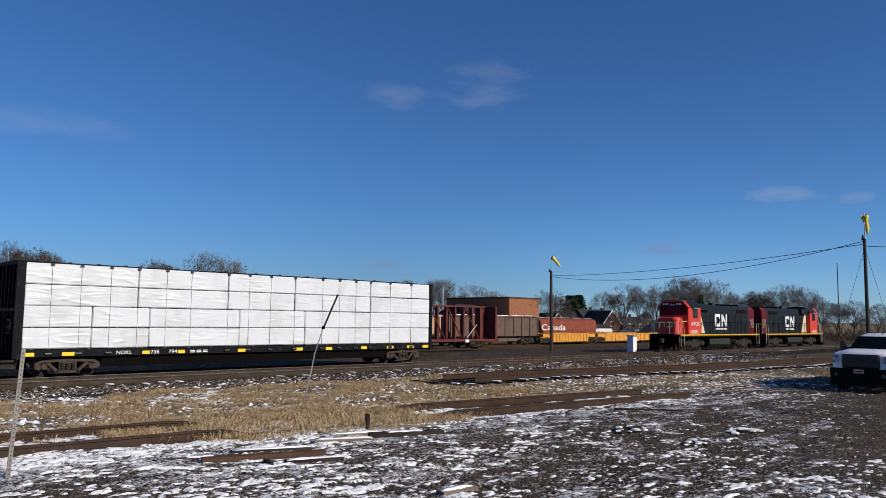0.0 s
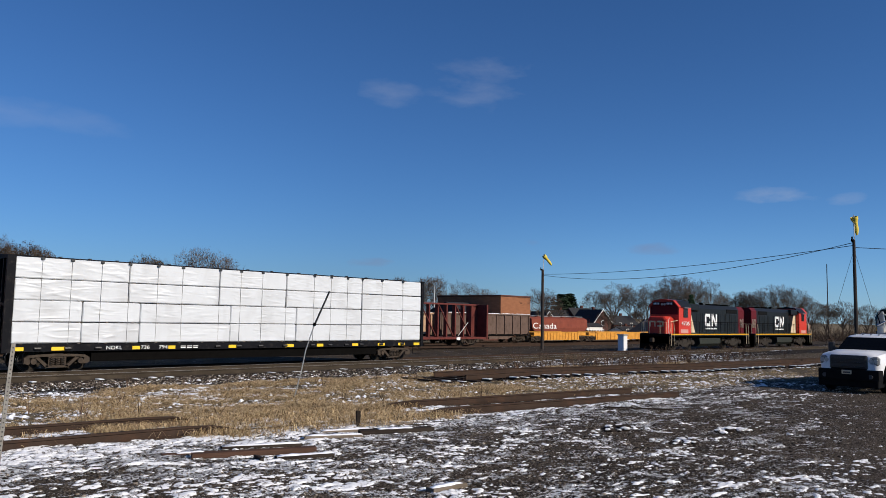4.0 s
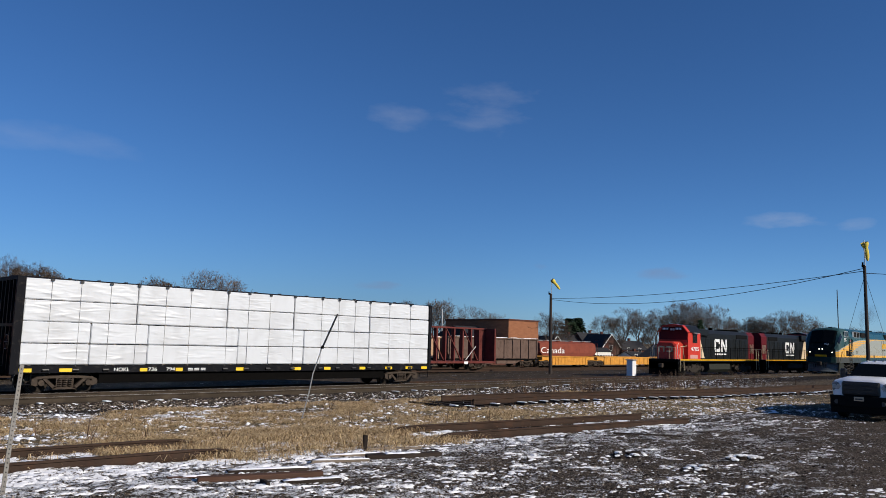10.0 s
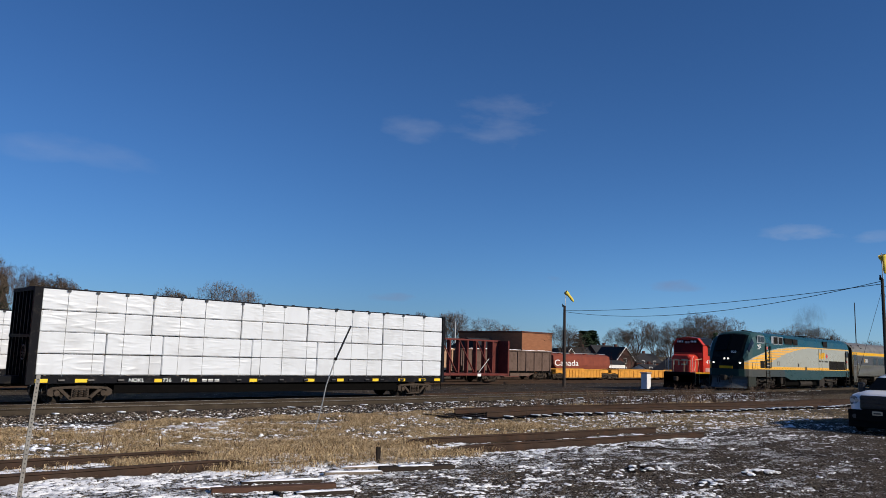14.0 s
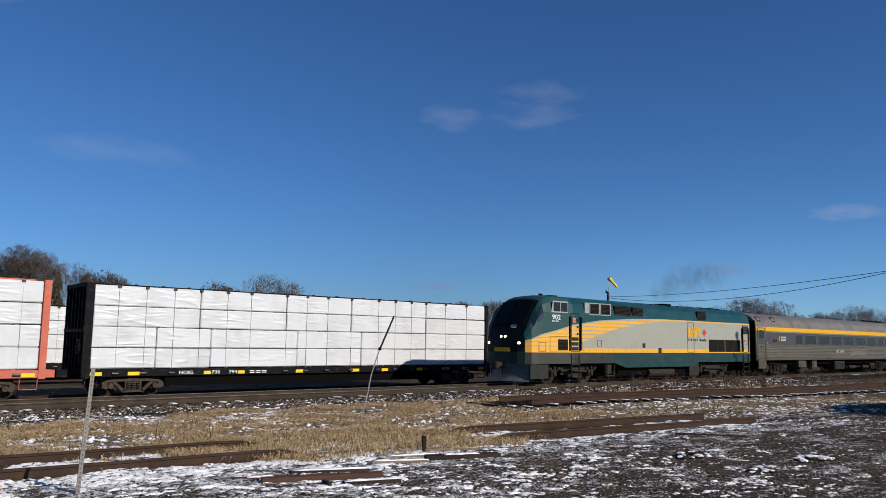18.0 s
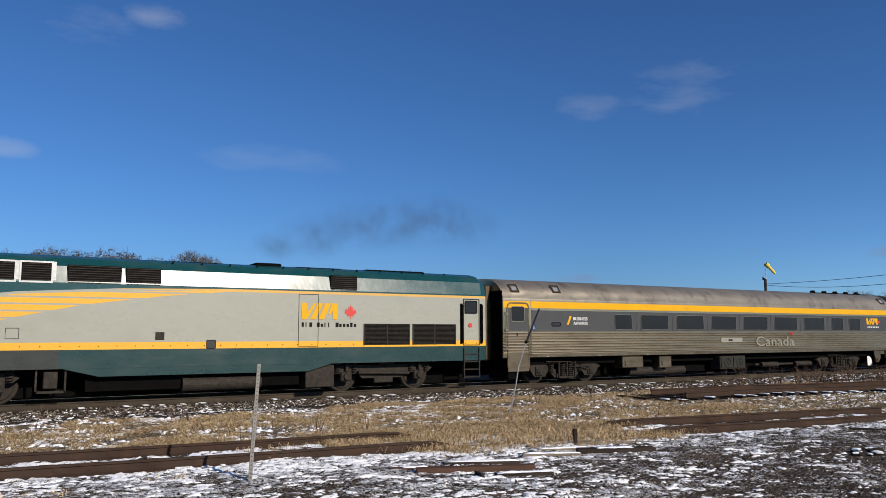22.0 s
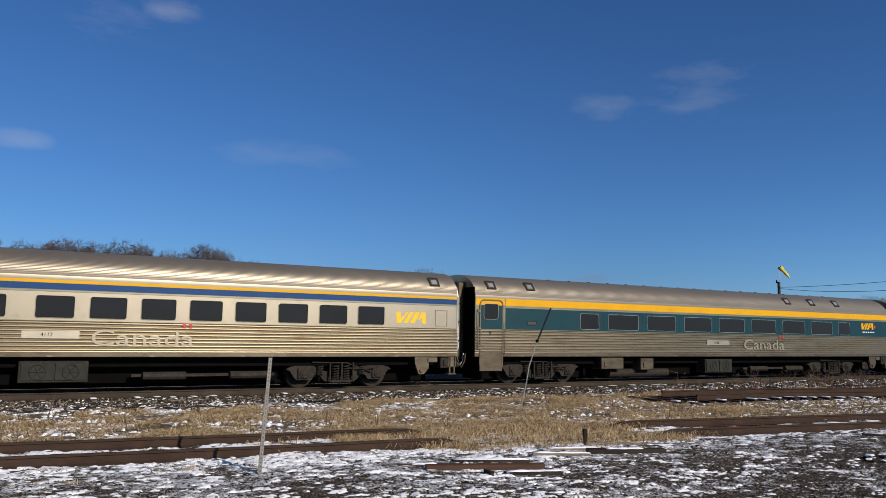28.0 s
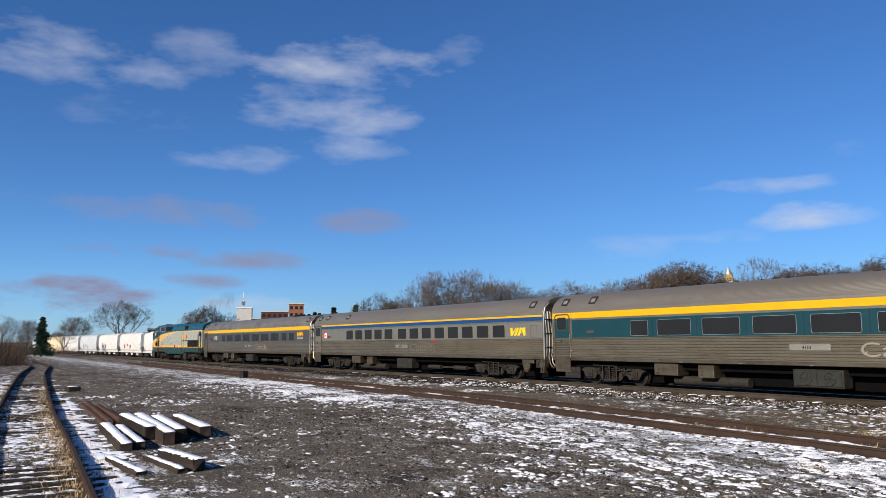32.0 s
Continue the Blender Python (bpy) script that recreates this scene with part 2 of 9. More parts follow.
M_BLUE = mat("blue_stripe_paint", (0.011, 0.050, 0.155), 0.45, 0, 0.1, spec=0.2)
M_WHITE = mat("white_lettering", (0.8, 0.8, 0.78), 0.5, 0, 0.06)
M_FADED = mat("faded_pale_lettering", (0.50, 0.43, 0.31), 0.36, 0.68, 0.2, 3, 0.05, 40, (0.40, 0.33, 0.24), 0.3)
M_RED = mat("red_paint", (0.55, 0.03, 0.022), 0.42, 0, 0.1, 2.0, 0.04, 40, (0.25, 0.03, 0.02), 0.2)
M_BLACK = mat("black_paint", (0.012, 0.012, 0.013), 0.4, 0, 0.2)
M_BLACKTXT = mat("black_lettering", (0.01, 0.01, 0.01), 0.6, 0, 0.1)
M_GLASS = mat("dark_window_glass", (0.017, 0.017, 0.0175), 0.18, 0.0, 0.15, 1.0, 0.0, spec=0.22)
M_GREYLOUVRE = mat("black_louvre", (0.008, 0.008, 0.008), 0.7, 0.1, 0.2, spec=0.3)
M_RUBBER = mat("black_rubber", (0.008, 0.008, 0.0085), 0.7, 0, 0.2, 6, 0.1, spec=0.3)
M_LAMP = mat("lit_headlamp", (1.0, 0.93, 0.78), 0.3, 0, 0, glow=1.6)
M_SALMONPALE = mat("faded_pink_sign_paint", (0.55, 0.28, 0.24), 0.5, 0, 0.08)
M_GALV = mat("galvanised_steel", (0.42, 0.42, 0.41), 0.45, 0.7, 0.2, 8, 0.1)
M_POLE = mat("weathered_pole_wood", (0.050, 0.042, 0.038), 0.9, 0, 0.3, 3, 0.4, 40, stretch=(1, 1, 0.2))
M_PLOUGH = mat("worn_grey_plough_paint", (0.11, 0.125, 0.13), 0.6, 0.2, 0.2, 3, 0.1, 40, (0.05, 0.045, 0.04), 0.4)
M_PLATE = mat("pale_number_board", (0.46, 0.41, 0.32), 0.45, 0.85, 0.06)
M_WRAP = None

# ---------------------------------------------------------------- mesh helpers


def box(bm, x0, x1, y0, y1, z0, z1, bevel=0.0, m=None):
    vs = [bm.verts.new((x, y, z)) for x in (x0, x1) for y in (y0, y1) for z in (z0, z1)]
    fs = [bm.faces.new([vs[i] for i in q]) for q in ((0, 1, 3, 2), (4, 6, 7, 5), (0, 4, 5, 1), (2, 3, 7, 6), (0, 2, 6, 4), (1, 5, 7, 3))]
    out = list(vs)
    if bevel:
        es = list({e for f in fs for e in f.edges})
        r = bmesh.ops.bevel(bm, geom=es, offset=bevel, segments=1, affect="EDGES", profile=0.5)
        out = list({v for f in r["faces"] for v in f.verts} | {v for v in vs if v.is_valid})
    if m is not None:
        bmesh.ops.transform(bm, matrix=m, verts=out)
    return out


def tube(bm, p0, p1, r0, r1=None, seg=8, caps=True):
    p0, p1 = Vector(p0), Vector(p1)
    r1 = r0 if r1 is None else r1
    a = (p1 - p0).normalized()
    u = a.orthogonal().normalized()
    w = a.cross(u)
    rings = []
    for p, r in ((p0, r0), (p1, r1)):
        rings.append([bm.verts.new(p + (u * math.cos(t) + w * math.sin(t)) * r) for t in (2 * math.pi * i / seg for i in range(seg))])
    for i in range(seg):
        j = (i + 1) % seg
        bm.faces.new((rings[0][i], rings[0][j], rings[1][j], rings[1][i]))
    if caps:
        bm.faces.new(rings[0][::-1]), bm.faces.new(rings[1])
    return rings[0] + rings[1]


def pipe(bm, pts, r, seg=6):
    """One bent round bar through the points."""
    pts = [Vector(p) for p in pts]
    rings, u = [], None
    for i, p in enumerate(pts):
        a = (pts[min(i + 1, len(pts) - 1)] - pts[max(i - 1, 0)]).normalized()
        u = a.orthogonal().normalized() if u is None else (u - a * u.dot(a)).normalized()
        w = a.cross(u)
        rings.append([bm.verts.new(p + (u * math.cos(t) + w * math.sin(t)) * r) for t in (2 * math.pi * k / seg for k in range(seg))])
    for a, b in zip(rings, rings[1:]):
        for k in range(seg):
            bm.faces.new((a[k], a[(k + 1) % seg], b[(k + 1) % seg], b[k]))
    bm.faces.new(rings[0][::-1]), bm.faces.new(rings[-1])


def loft(bm, rings, close=True):
    """Skin over rings of equal length."""
    vs = [[bm.verts.new(p) for p in r] for r in rings]
    n = len(vs[0])
    for a, b in zip(vs, vs[1:]):
        for i in range(n if close else n - 1):
            bm.faces.new((a[i], a[(i + 1) % n], b[(i + 1) % n], b[i]))
    bm.faces.new(vs[0]), bm.faces.new(vs[-1])


CABIN = [(1.40, 1.58, 4.88, .955), (1.62, 1.88, 4.86, .89), (1.86, 2.20, 4.80, .80), (1.95, 2.38, 4.70, .745), (1.995, 2.62, 4.5, .62), (2.01, 3.0, 4.2, .35)]


def extrude_x(bm, prof, x0, x1, caps=True):
    """A closed outline of (y, z) drawn out along x."""
    a = [bm.verts.new((x0, y, z)) for y, z in prof]
    b = [bm.verts.new((x1, y, z)) for y, z in prof]
    n = len(prof)
    for i in range(n):
        j = (i + 1) % n
        bm.faces.new((a[i], a[j], b[j], b[i]))
    if caps:
        bm.faces.new(a[::-1]), bm.faces.new(b)
    return a + b


def extrude_y(bm, prof, y0, y1):
    """A closed outline of (x, z) drawn out along y."""
    a = [bm.verts.new((x, y0, z)) for x, z in prof]
    b = [bm.verts.new((x, y1, z)) for x, z in prof]
    n = len(prof)
    for i in range(n):
        j = (i + 1) % n
        bm.faces.new((a[i], b[i], b[j], a[j]))
    bm.faces.new(a), bm.faces.new(b[::-1])
    return a + b


def extrude_z(bm, prof, z0, z1):
    a = [bm.verts.new((x, y, z0)) for x, y in prof]
    b = [bm.verts.new((x, y, z1)) for x, y in prof]
    n = len(prof)
    for i in range(n):
        j = (i + 1) % n
        bm.faces.new((a[i], a[j], b[j], b[i]))
    bm.faces.new(a[::-1]), bm.faces.new(b)
    return a + b


def mesh_of(name, bm, material, smooth=False):
    bmesh.ops.recalc_face_normals(bm, faces=bm.faces)
    me = bpy.data.meshes.new(name)
    bm.to_mesh(me)
    bm.free()
    me.materials.append(material)
    if smooth:
        me.shade_smooth()
    return me


def part(name, bm, material, parent, label="", smooth=False):
    me = bm if isinstance(bm, bpy.types.Mesh) else mesh_of(name, bm, material, smooth)
    ob = new(name, me)
    ob.parent = parent
    return tagged(ob, label)


def each(name, material, parent, makers, label=""):
    """One part for each maker, which adds its shape to a fresh bmesh."""
    out = []
    for make in makers:
        bm = bmesh.new()
        make(bm)
        out.append(part(name, bm, material, parent, label))
    return out


def solid(name, bm, material, label="", category="", group="", kind="", at=None, smooth=False):
    """A thing or piece of the setting that is one mesh."""
    me = bm if isinstance(bm, bpy.types.Mesh) else mesh_of(name, bm, material, smooth)
    ob = new(name, me)
    if at is not None:
        ob.matrix_basis = at
    return tagged(ob, label, category, group, kind)


def thing(name, at, label, category, group=""):
    ob = new(name)
    ob.empty_display_size = 0.3
    ob.matrix_basis = at
    return tagged(ob, label, category, group)


def raw(name, verts, faces, material, smooth=False):
    me = bpy.data.meshes.new(name)
    me.from_pydata(verts, [], faces)
    me.materials.append(material)
    if smooth:
        me.shade_smooth()
    me.update()
    return me


def letters(text, size, deep=0.006, squeeze=1.0):
    """Lettering in the x-z plane that faces -y, with its lower left corner at the origin."""
    cu = bpy.data.curves.new("letters", "FONT")
    cu.body, cu.size, cu.extrude = text, size, deep
    ob = bpy.data.objects.new("letters", cu)
    scene.collection.objects.link(ob)
    bpy.context.view_layer.update()
    me = bpy.data.meshes.new_from_object(ob.evaluated_get(bpy.context.evaluated_depsgraph_get()))
    bpy.data.objects.remove(ob)
    me.transform(Matrix.Diagonal((squeeze, 1, 1, 1)))
    me.transform(pose(0, 0, 0, 90, 0, 0))
    return me


def writing(name, text, size, x, y, z, material, parent, width=None, label=""):
    me = letters(text, size)
    xs = [v.co.x for v in me.vertices]
    if width and xs:
        me.transform(Matrix.Diagonal((width / (max(xs) - min(xs)), 1, 1, 1)))
    me.transform(Matrix.Translation((x - min(v.co.x for v in me.vertices), y, z)))
    me.materials.clear()
    me.materials.append(material)
    return part(name, me, material, parent, label)


def slab(bm, pts, push):
    """A plate through the points, thickened along push."""
    push = Vector(push)
    a = [bm.verts.new(Vector(p) + push) for p in pts]
    b = [bm.verts.new(Vector(p) - push) for p in pts]
    bm.faces.new(a), bm.faces.new(b[::-1])
    for i in range(len(a)):
        k = (i + 1) % len(a)
        bm.faces.new((a[i], a[k], b[k], b[i]))


def flat_xz(bm, pts, y0, y1):
    """A thin plate in the x-z plane."""
    return extrude_y(bm, pts, y0, y1)


# ---------------------------------------------------------------- the lie of the land and of the tracks
MAIN_Y, SECOND_Y, YARD_Y = 24.75, 29.0, 33.2
RAIL_Z = 0.22


def bend(x):
    """How far the tracks swing towards the road at x."""
    if x > -25:
        return 0.0
    if x > -45:
        return 0.03 * (x + 25) ** 2 / 40
    b = 0.3 + 0.03 * (-45 - x)
    return b + (0.0004 * (x + 140) ** 2 if x < -140 else 0.0)


def lerp(v, pts):
    return float(np.interp(v, [p[0] for p in pts], [p[1] for p in pts]))


def siding_y(x):
    """Middle line of the disused siding next to the road."""
    return lerp(x, [(-90, 17.2), (-45, 16.2), (-22, 16.0), (-8, 14.75), (-1, 13.9), (4, 13.35), (7, 13.15), (13, 12.35), (20.4, 11.2), (30, 9.3)])


def spur_y(x):
    """Middle line of the second, rotten siding."""
    return lerp(x, [(18, 18.4), (24.5, 17.9), (31, 16.6), (40, 15.4), (60, 14.0)])


def road_track_y(x):
    """Middle line of the old track beside the road, far along."""
    return lerp(x, [(-110, 8.2), (-82, 7.6), (-60, 5.0), (-38, 3.0), (-25, 1.9), (-17, 1.35), (-12, 0.95), (-6, 0.5)])


def land_z(x, y):
    u = y + bend(x)
    z = lerp(u, [(-500, 0.3), (-30, 0.1), (0, 0.0), (21.0, 0.0), (22.9, 0.0), (23.6, 0.03), (25.9, 0.03), (27.2, -0.2), (29, -0.30), (31, -0.40), (35, -0.45), (41, -0.56), (50, -0.75), (60, -0.85), (75, -1.0), (110, -0.6), (200, 4.0), (400, 9.0), (900, 10.0)])
    far = max(0.0, min(1.0, (x - 60) / 60)) * max(0.0, min(1.0, (y - 60) / 60))
    z -= far * 3.0
    if x < -60:
        z -= min(1.0, (-60 - x) / 100) * max(0.0, min(1.0, (u - 40) / 80)) * 4.0
    z += 0.05 * noise.noise((x * 0.35, y * 0.35, 1.0)) + 0.022 * noise.noise((x * 1.7, y * 1.7, 4.0)) if abs(x) < 80 and -10 < y < 22.5 else 0.0
    return z

# ---------------------------------------------------------------- ground


def ground_material():
    m = bpy.data.materials.new("snowy_yard_ground")
    m.use_nodes = True
    n, l = m.node_tree.nodes, m.node_tree.links
    b = n["Principled BSDF"]
    b.inputs["Specular IOR Level"].default_value = 0.1
    tc = n.new("ShaderNodeTexCoord")

    def nz(scale, detail=6, rough=0.6, stretch=(1, 1, 1), turn=0.0, seed=0.0):
        mp, t = n.new("ShaderNodeMapping"), n.new("ShaderNodeTexNoise")
        mp.inputs["Scale"].default_value, mp.inputs["Rotation"].default_value, mp.inputs["Location"].default_value = stretch, (0, 0, turn), (seed, seed * 0.7, 0)
        t.inputs["Scale"].default_value, t.inputs["Detail"].default_value, t.inputs["Roughness"].default_value = scale, detail, rough
        l.new(tc.outputs["Object"], mp.inputs[0]), l.new(mp.outputs[0], t.inputs["Vector"])
        return t.outputs[0]

    def mt(op, a, c=None, d=None, clamp=False):
        q = n.new("ShaderNodeMath")
        q.operation, q.use_clamp = op, clamp
        for i, v in enumerate((a, c, d)):
            if v is not None:
                (l.new(v, q.inputs[i]) if hasattr(v, "links") else setattr(q.inputs[i], "default_value", v))
        return q.outputs[0]

    def step(v, lo, hi, a=0.0, c=1.0):
        r = n.new("ShaderNodeMapRange")
        r.interpolation_type = "SMOOTHSTEP"
        for i, q in enumerate((lo, hi, a, c)):
            r.inputs[i + 1].default_value = q
        l.new(v, r.inputs[0])
        return r.outputs[0]

    def mixc(f, a, c):
        r = n.new("ShaderNodeMix")
        r.data_type = "RGBA"
        l.new(f, r.inputs["Factor"])
        for k, v in (("A", a), ("B", c)):
            (l.new(v, r.inputs[k]) if hasattr(v, "links") else setattr(r.inputs[k], "default_value", (*v, 1)))
        return r.outputs["Result"]

    sp = n.new("ShaderNodeSeparateXYZ")
    l.new(tc.outputs["Object"], sp.inputs[0])
    x, y = sp.outputs[0], sp.outputs[1]
    # gravel and cinders, pebble by pebble
    def cells(scale, seed):
        mp, t = n.new("ShaderNodeMapping"), n.new("ShaderNodeTexVoronoi")
        mp.inputs["Location"].default_value = (seed, seed, 0)
        t.inputs["Scale"].default_value = scale
        l.new(tc.outputs["Object"], mp.inputs[0]), l.new(mp.outputs[0], t.inputs["Vector"])
        tone = n.new("ShaderNodeSeparateColor")
        l.new(t.outputs["Color"], tone.inputs[0])
        return t.outputs["Distance"], tone.outputs[0]
    d1, t1 = cells(27, 0.0)
    d2, t2 = cells(62, 4.0)
    g1, g2 = nz(38, 4, 0.7), nz(1.1, 6, 0.6)
    earth = mixc(step(g2, 0.35, 0.65), (0.044, 0.0320, 0.0222), (0.102, 0.076, 0.053))
    earth = mixc(mt("MULTIPLY", step(x, -8, 3, 1.0, 0.0), step(g2, 0.25, 0.55)), earth, (0.235, 0.20, 0.157))    # dustier along the far road
    earth = mixc(step(t2, 0.45, 1.0), earth, (0.215, 0.178, 0.140))
    earth = mixc(mt("MULTIPLY", step(t1, 0.72, 0.95), step(d1, 0.2, 0.5, 1.0, 0.0)), earth, (0.32, 0.29, 0.255))
    # gaps between pebbles near-black: crevice shade put into the colour
    earth = mixc(step(d2, 0.48, 0.75), earth, (0.010, 0.008, 0.0065))
    g4 = nz(0.45, 5, 0.6, (0.5, 1, 1), 0.1, 12.0)
    earth = mixc(step(g4, 0.52, 0.68, 0.0, 0.65), earth, (0.022, 0.016, 0.0115))    # damp dark patches
    # dead grass and soil between the sidings and on the far fields
    gn = nz(5, 8, 0.7, (1, 1, 1), 0, 9.0)
    soil = mixc(step(gn, 0.35, 0.65), (0.066, 0.050, 0.032), (0.24, 0.19, 0.118))
    edge = nz(0.55, 4, 0.6, (1, 1, 1), 0, 3.0)
    off = mt("SUBTRACT", y, mt("MINIMUM", mt("MULTIPLY_ADD", x, -0.125, 13.9), 16.2))    # distance beyond the siding
    wob = mt("MULTIPLY_ADD", edge, 4.0, off)
    grassy = mt("MULTIPLY", step(wob, 2.4, 3.4), step(mt("MULTIPLY_ADD", edge, 1.6, y), 20.9, 21.6, 1.0, 0.0))
    grassy = mt("MULTIPLY", grassy, step(x, 30, 42, 1.0, 0.35))
    grassy = mt("MULTIPLY", grassy, step(x, -22, -9, 0.15, 1.0))
    fields = step(y, 62, 75)
    col = mixc(mt("MAXIMUM", grassy, fields), earth, soil)
    # ballast: darker and coarser
    bal = mt("MULTIPLY", step(mt("MULTIPLY_ADD", edge, 0.8, y), 21.2, 21.7), step(y, 44, 60, 1.0, 0.0))
    bcol = mixc(step(t1, 0.3, 1.0), (0.008, 0.0065, 0.0055), (0.075, 0.061, 0.048))
    bcol = mixc(step(y, 26.5, 29.0, 0.0, 0.75), bcol, mixc(step(g2, 0.35, 0.65), (0.052, 0.040, 0.029), (0.115, 0.091, 0.066)))
    col = mixc(bal, col, bcol)
    # snow: crusts drawn out along the siding, thick beside it, thin on the worn road; pebbles poke through
    s1 = nz(1.2, 6, 0.65, (0.6, 1.1, 1), 0.11, 2.0)
    s2 = nz(6.0, 5, 0.7, (0.7, 1.1, 1), 0.12, 5.0)
    s3 = nz(24.0, 5, 0.75, (0.8, 1.0, 1), 0.08, 7.0)
    snow = mt("ADD", mt("ADD", mt("MULTIPLY", s1, 0.34), mt("MULTIPLY", s2, 0.30)), mt("MULTIPLY", s3, 0.36))
    snow = mt("SUBTRACT", snow, mt("MULTIPLY", mt("SUBTRACT", 0.45, d1), 0.025))
    snow = mt("SUBTRACT", snow, mt("MULTIPLY", mt("SUBTRACT", 0.45, d2), 0.020))
    road = mt("MULTIPLY", step(mt("MULTIPLY_ADD", x, 0.42, mt("MULTIPLY", y, -1.0)), 0.6, 4.5), 0.055)    # bare towards the vehicle
    worn = mt("MULTIPLY", mt("MULTIPLY", step(x, -9, -3, 1.0, 0.0), step(off, -7.5, -3.0, 1.0, 0.0)), 0.030)
    bare = mt("MULTIPLY", step(x, 4, 14), 0.022)
    lane = mt("MULTIPLY", mt("MULTIPLY", step(x, -16, -7, 1.0, 0.0), mt("MULTIPLY", step(y, 2.6, 4.2, 1.0, 0.0), step(mt("MULTIPLY_ADD", x, 0.068, y), -1.5, -0.9))), -0.035)    # white between the old rails
    strip = mt("MULTIPLY", mt("MULTIPLY", step(off, -4.6, -1.6), step(off, -0.9, -0.6, 1.0, 0.0)), step(x, 16, 24, -0.030, 0.0))
    tracky = mt("MULTIPLY", step(off, 0.2, 1.0), 0.030)
    level = mt("ADD", mt("ADD", mt("ADD", mt("ADD", 0.500, bare), mt("ADD", road, lane)), mt("ADD", worn, strip)), tracky)
    level = mt("ADD", level, mt("MULTIPLY", step(y, 23, 24), 0.05))
    level = mt("ADD", level, mt("MULTIPLY", step(x, -24, -11, 1.0, 0.0), 0.030))
    # only dust where the crust lies
    crusted = mt("MULTIPLY", mt("MULTIPLY", step(x, -48, -44), step(x, 40, 44, 1.0, 0.0)), step(y, 21, 22, 1.0, 0.0))
    level = mt("ADD", level, mt("MULTIPLY", crusted, 0.020))
    over = mt("SUBTRACT", snow, level)
    cover = step(over, 0.0, 0.005)
    col = mixc(cover, col, (0.86, 0.865, 0.87))
    l.new(col, b.inputs["Base Color"])
    l.new(step(cover, 0, 1, 0.95, 0.65), b.inputs["Roughness"])
    stones = mt("SUBTRACT", 1.2, mt("ADD", mt("MULTIPLY", d1, 0.9), mt("MULTIPLY", d2, 0.45)))
    h = mt("ADD", mt("MULTIPLY", stones, mt("SUBTRACT", 1.0, mt("MULTIPLY", cover, 0.85))), mt("MULTIPLY", g2, 0.8))
    h = mt("ADD", h, mt("MULTIPLY", step(over, -0.004, 0.05), 0.5))
    h = mt("ADD", h, mt("MULTIPLY", mt("MULTIPLY", s3, cover), 0.4))
    bp = n.new("ShaderNodeBump")
    bp.inputs["Strength"].default_value, bp.inputs["Distance"].default_value = 1.0, 0.06
    l.new(h, bp.inputs["Height"]), l.new(bp.outputs[0], b.inputs["Normal"])
    return m


def steps(*spans):
    out = []
    for a, b, d in spans:
        k = max(1, round((b - a) / d))
        out += [a + (b - a) * i / k for i in range(k)]
    return out + [spans[-1][1]]


def make_ground():
    xs = steps((-3000, -400, 400), (-400, -100, 20), (-100, -26, 2.5), (-26, 32, 0.22), (32, 100, 2.5), (100, 400, 20), (400, 3000, 400))
    ys = steps((-2500, -200, 400), (-200, -20, 20), (-20, 1.5, 1.2), (1.5, 23.6, 0.2), (23.6, 36, 1.2), (36, 120, 6), (120, 400, 30), (400, 3500, 400))
    verts = [(x, y, land_z(x, y)) for y in ys for x in xs]
    w = len(xs)
    faces = [(j * w + i, j * w + i + 1, (j + 1) * w + i + 1, (j + 1) * w + i) for j in range(len(ys) - 1) for i in range(w - 1)]
    return solid("ground", raw("ground", verts, faces, ground_material(), True), None, "dark gravel yard with thin streaks of snow", "ground", kind="structure")


make_ground()

# ---------------------------------------------------------------- rails
RAIL_PROF = [(-0.07, 0), (0.07, 0), (0.07, 0.014), (0.014, 0.035), (0.012, 0.135), (0.036, 0.148), (0.036, 0.178), (0.03, 0.183), (-0.03, 0.183), (-0.036, 0.178), (-0.036, 0.148), (-0.012, 0.135), (-0.014, 0.035), (-0.07, 0.014)]


def rail(line, x0, x1, top, parent, shiny=True, step=2.0, label=""):
    """One rail along the line y(x), with its head at height top(x)."""
    n = max(1, int(abs(x1 - x0) / step))
    vs, fs, k = [], [], len(RAIL_PROF)
    for i in range(n + 1):
        x = x0 + (x1 - x0) * i / n
        for py, pz in RAIL_PROF:
            vs.append((x, line(x) + py, top(x) - 0.183 + pz))
    for i in range(n):
        for j in range(k):
            q = (j + 1) % k
            fs.append((i * k + j, i * k + q, (i + 1) * k + q, (i + 1) * k + j))
    fs += [tuple(range(k))[::-1], tuple(n * k + j for j in range(k))]
    me = raw("rail", vs, fs, M_RAILMAIN if shiny else M_RAIL)
    if shiny:
        me.materials.append(M_RAILHEAD)
        for f in me.polygons:
            if f.normal.z > 0.9 and f.center.z > top(f.center.x) - 0.01:
                f.material_index = 1
    ob = new("rail", me)
    ob.parent = parent
    return tagged(ob, label)


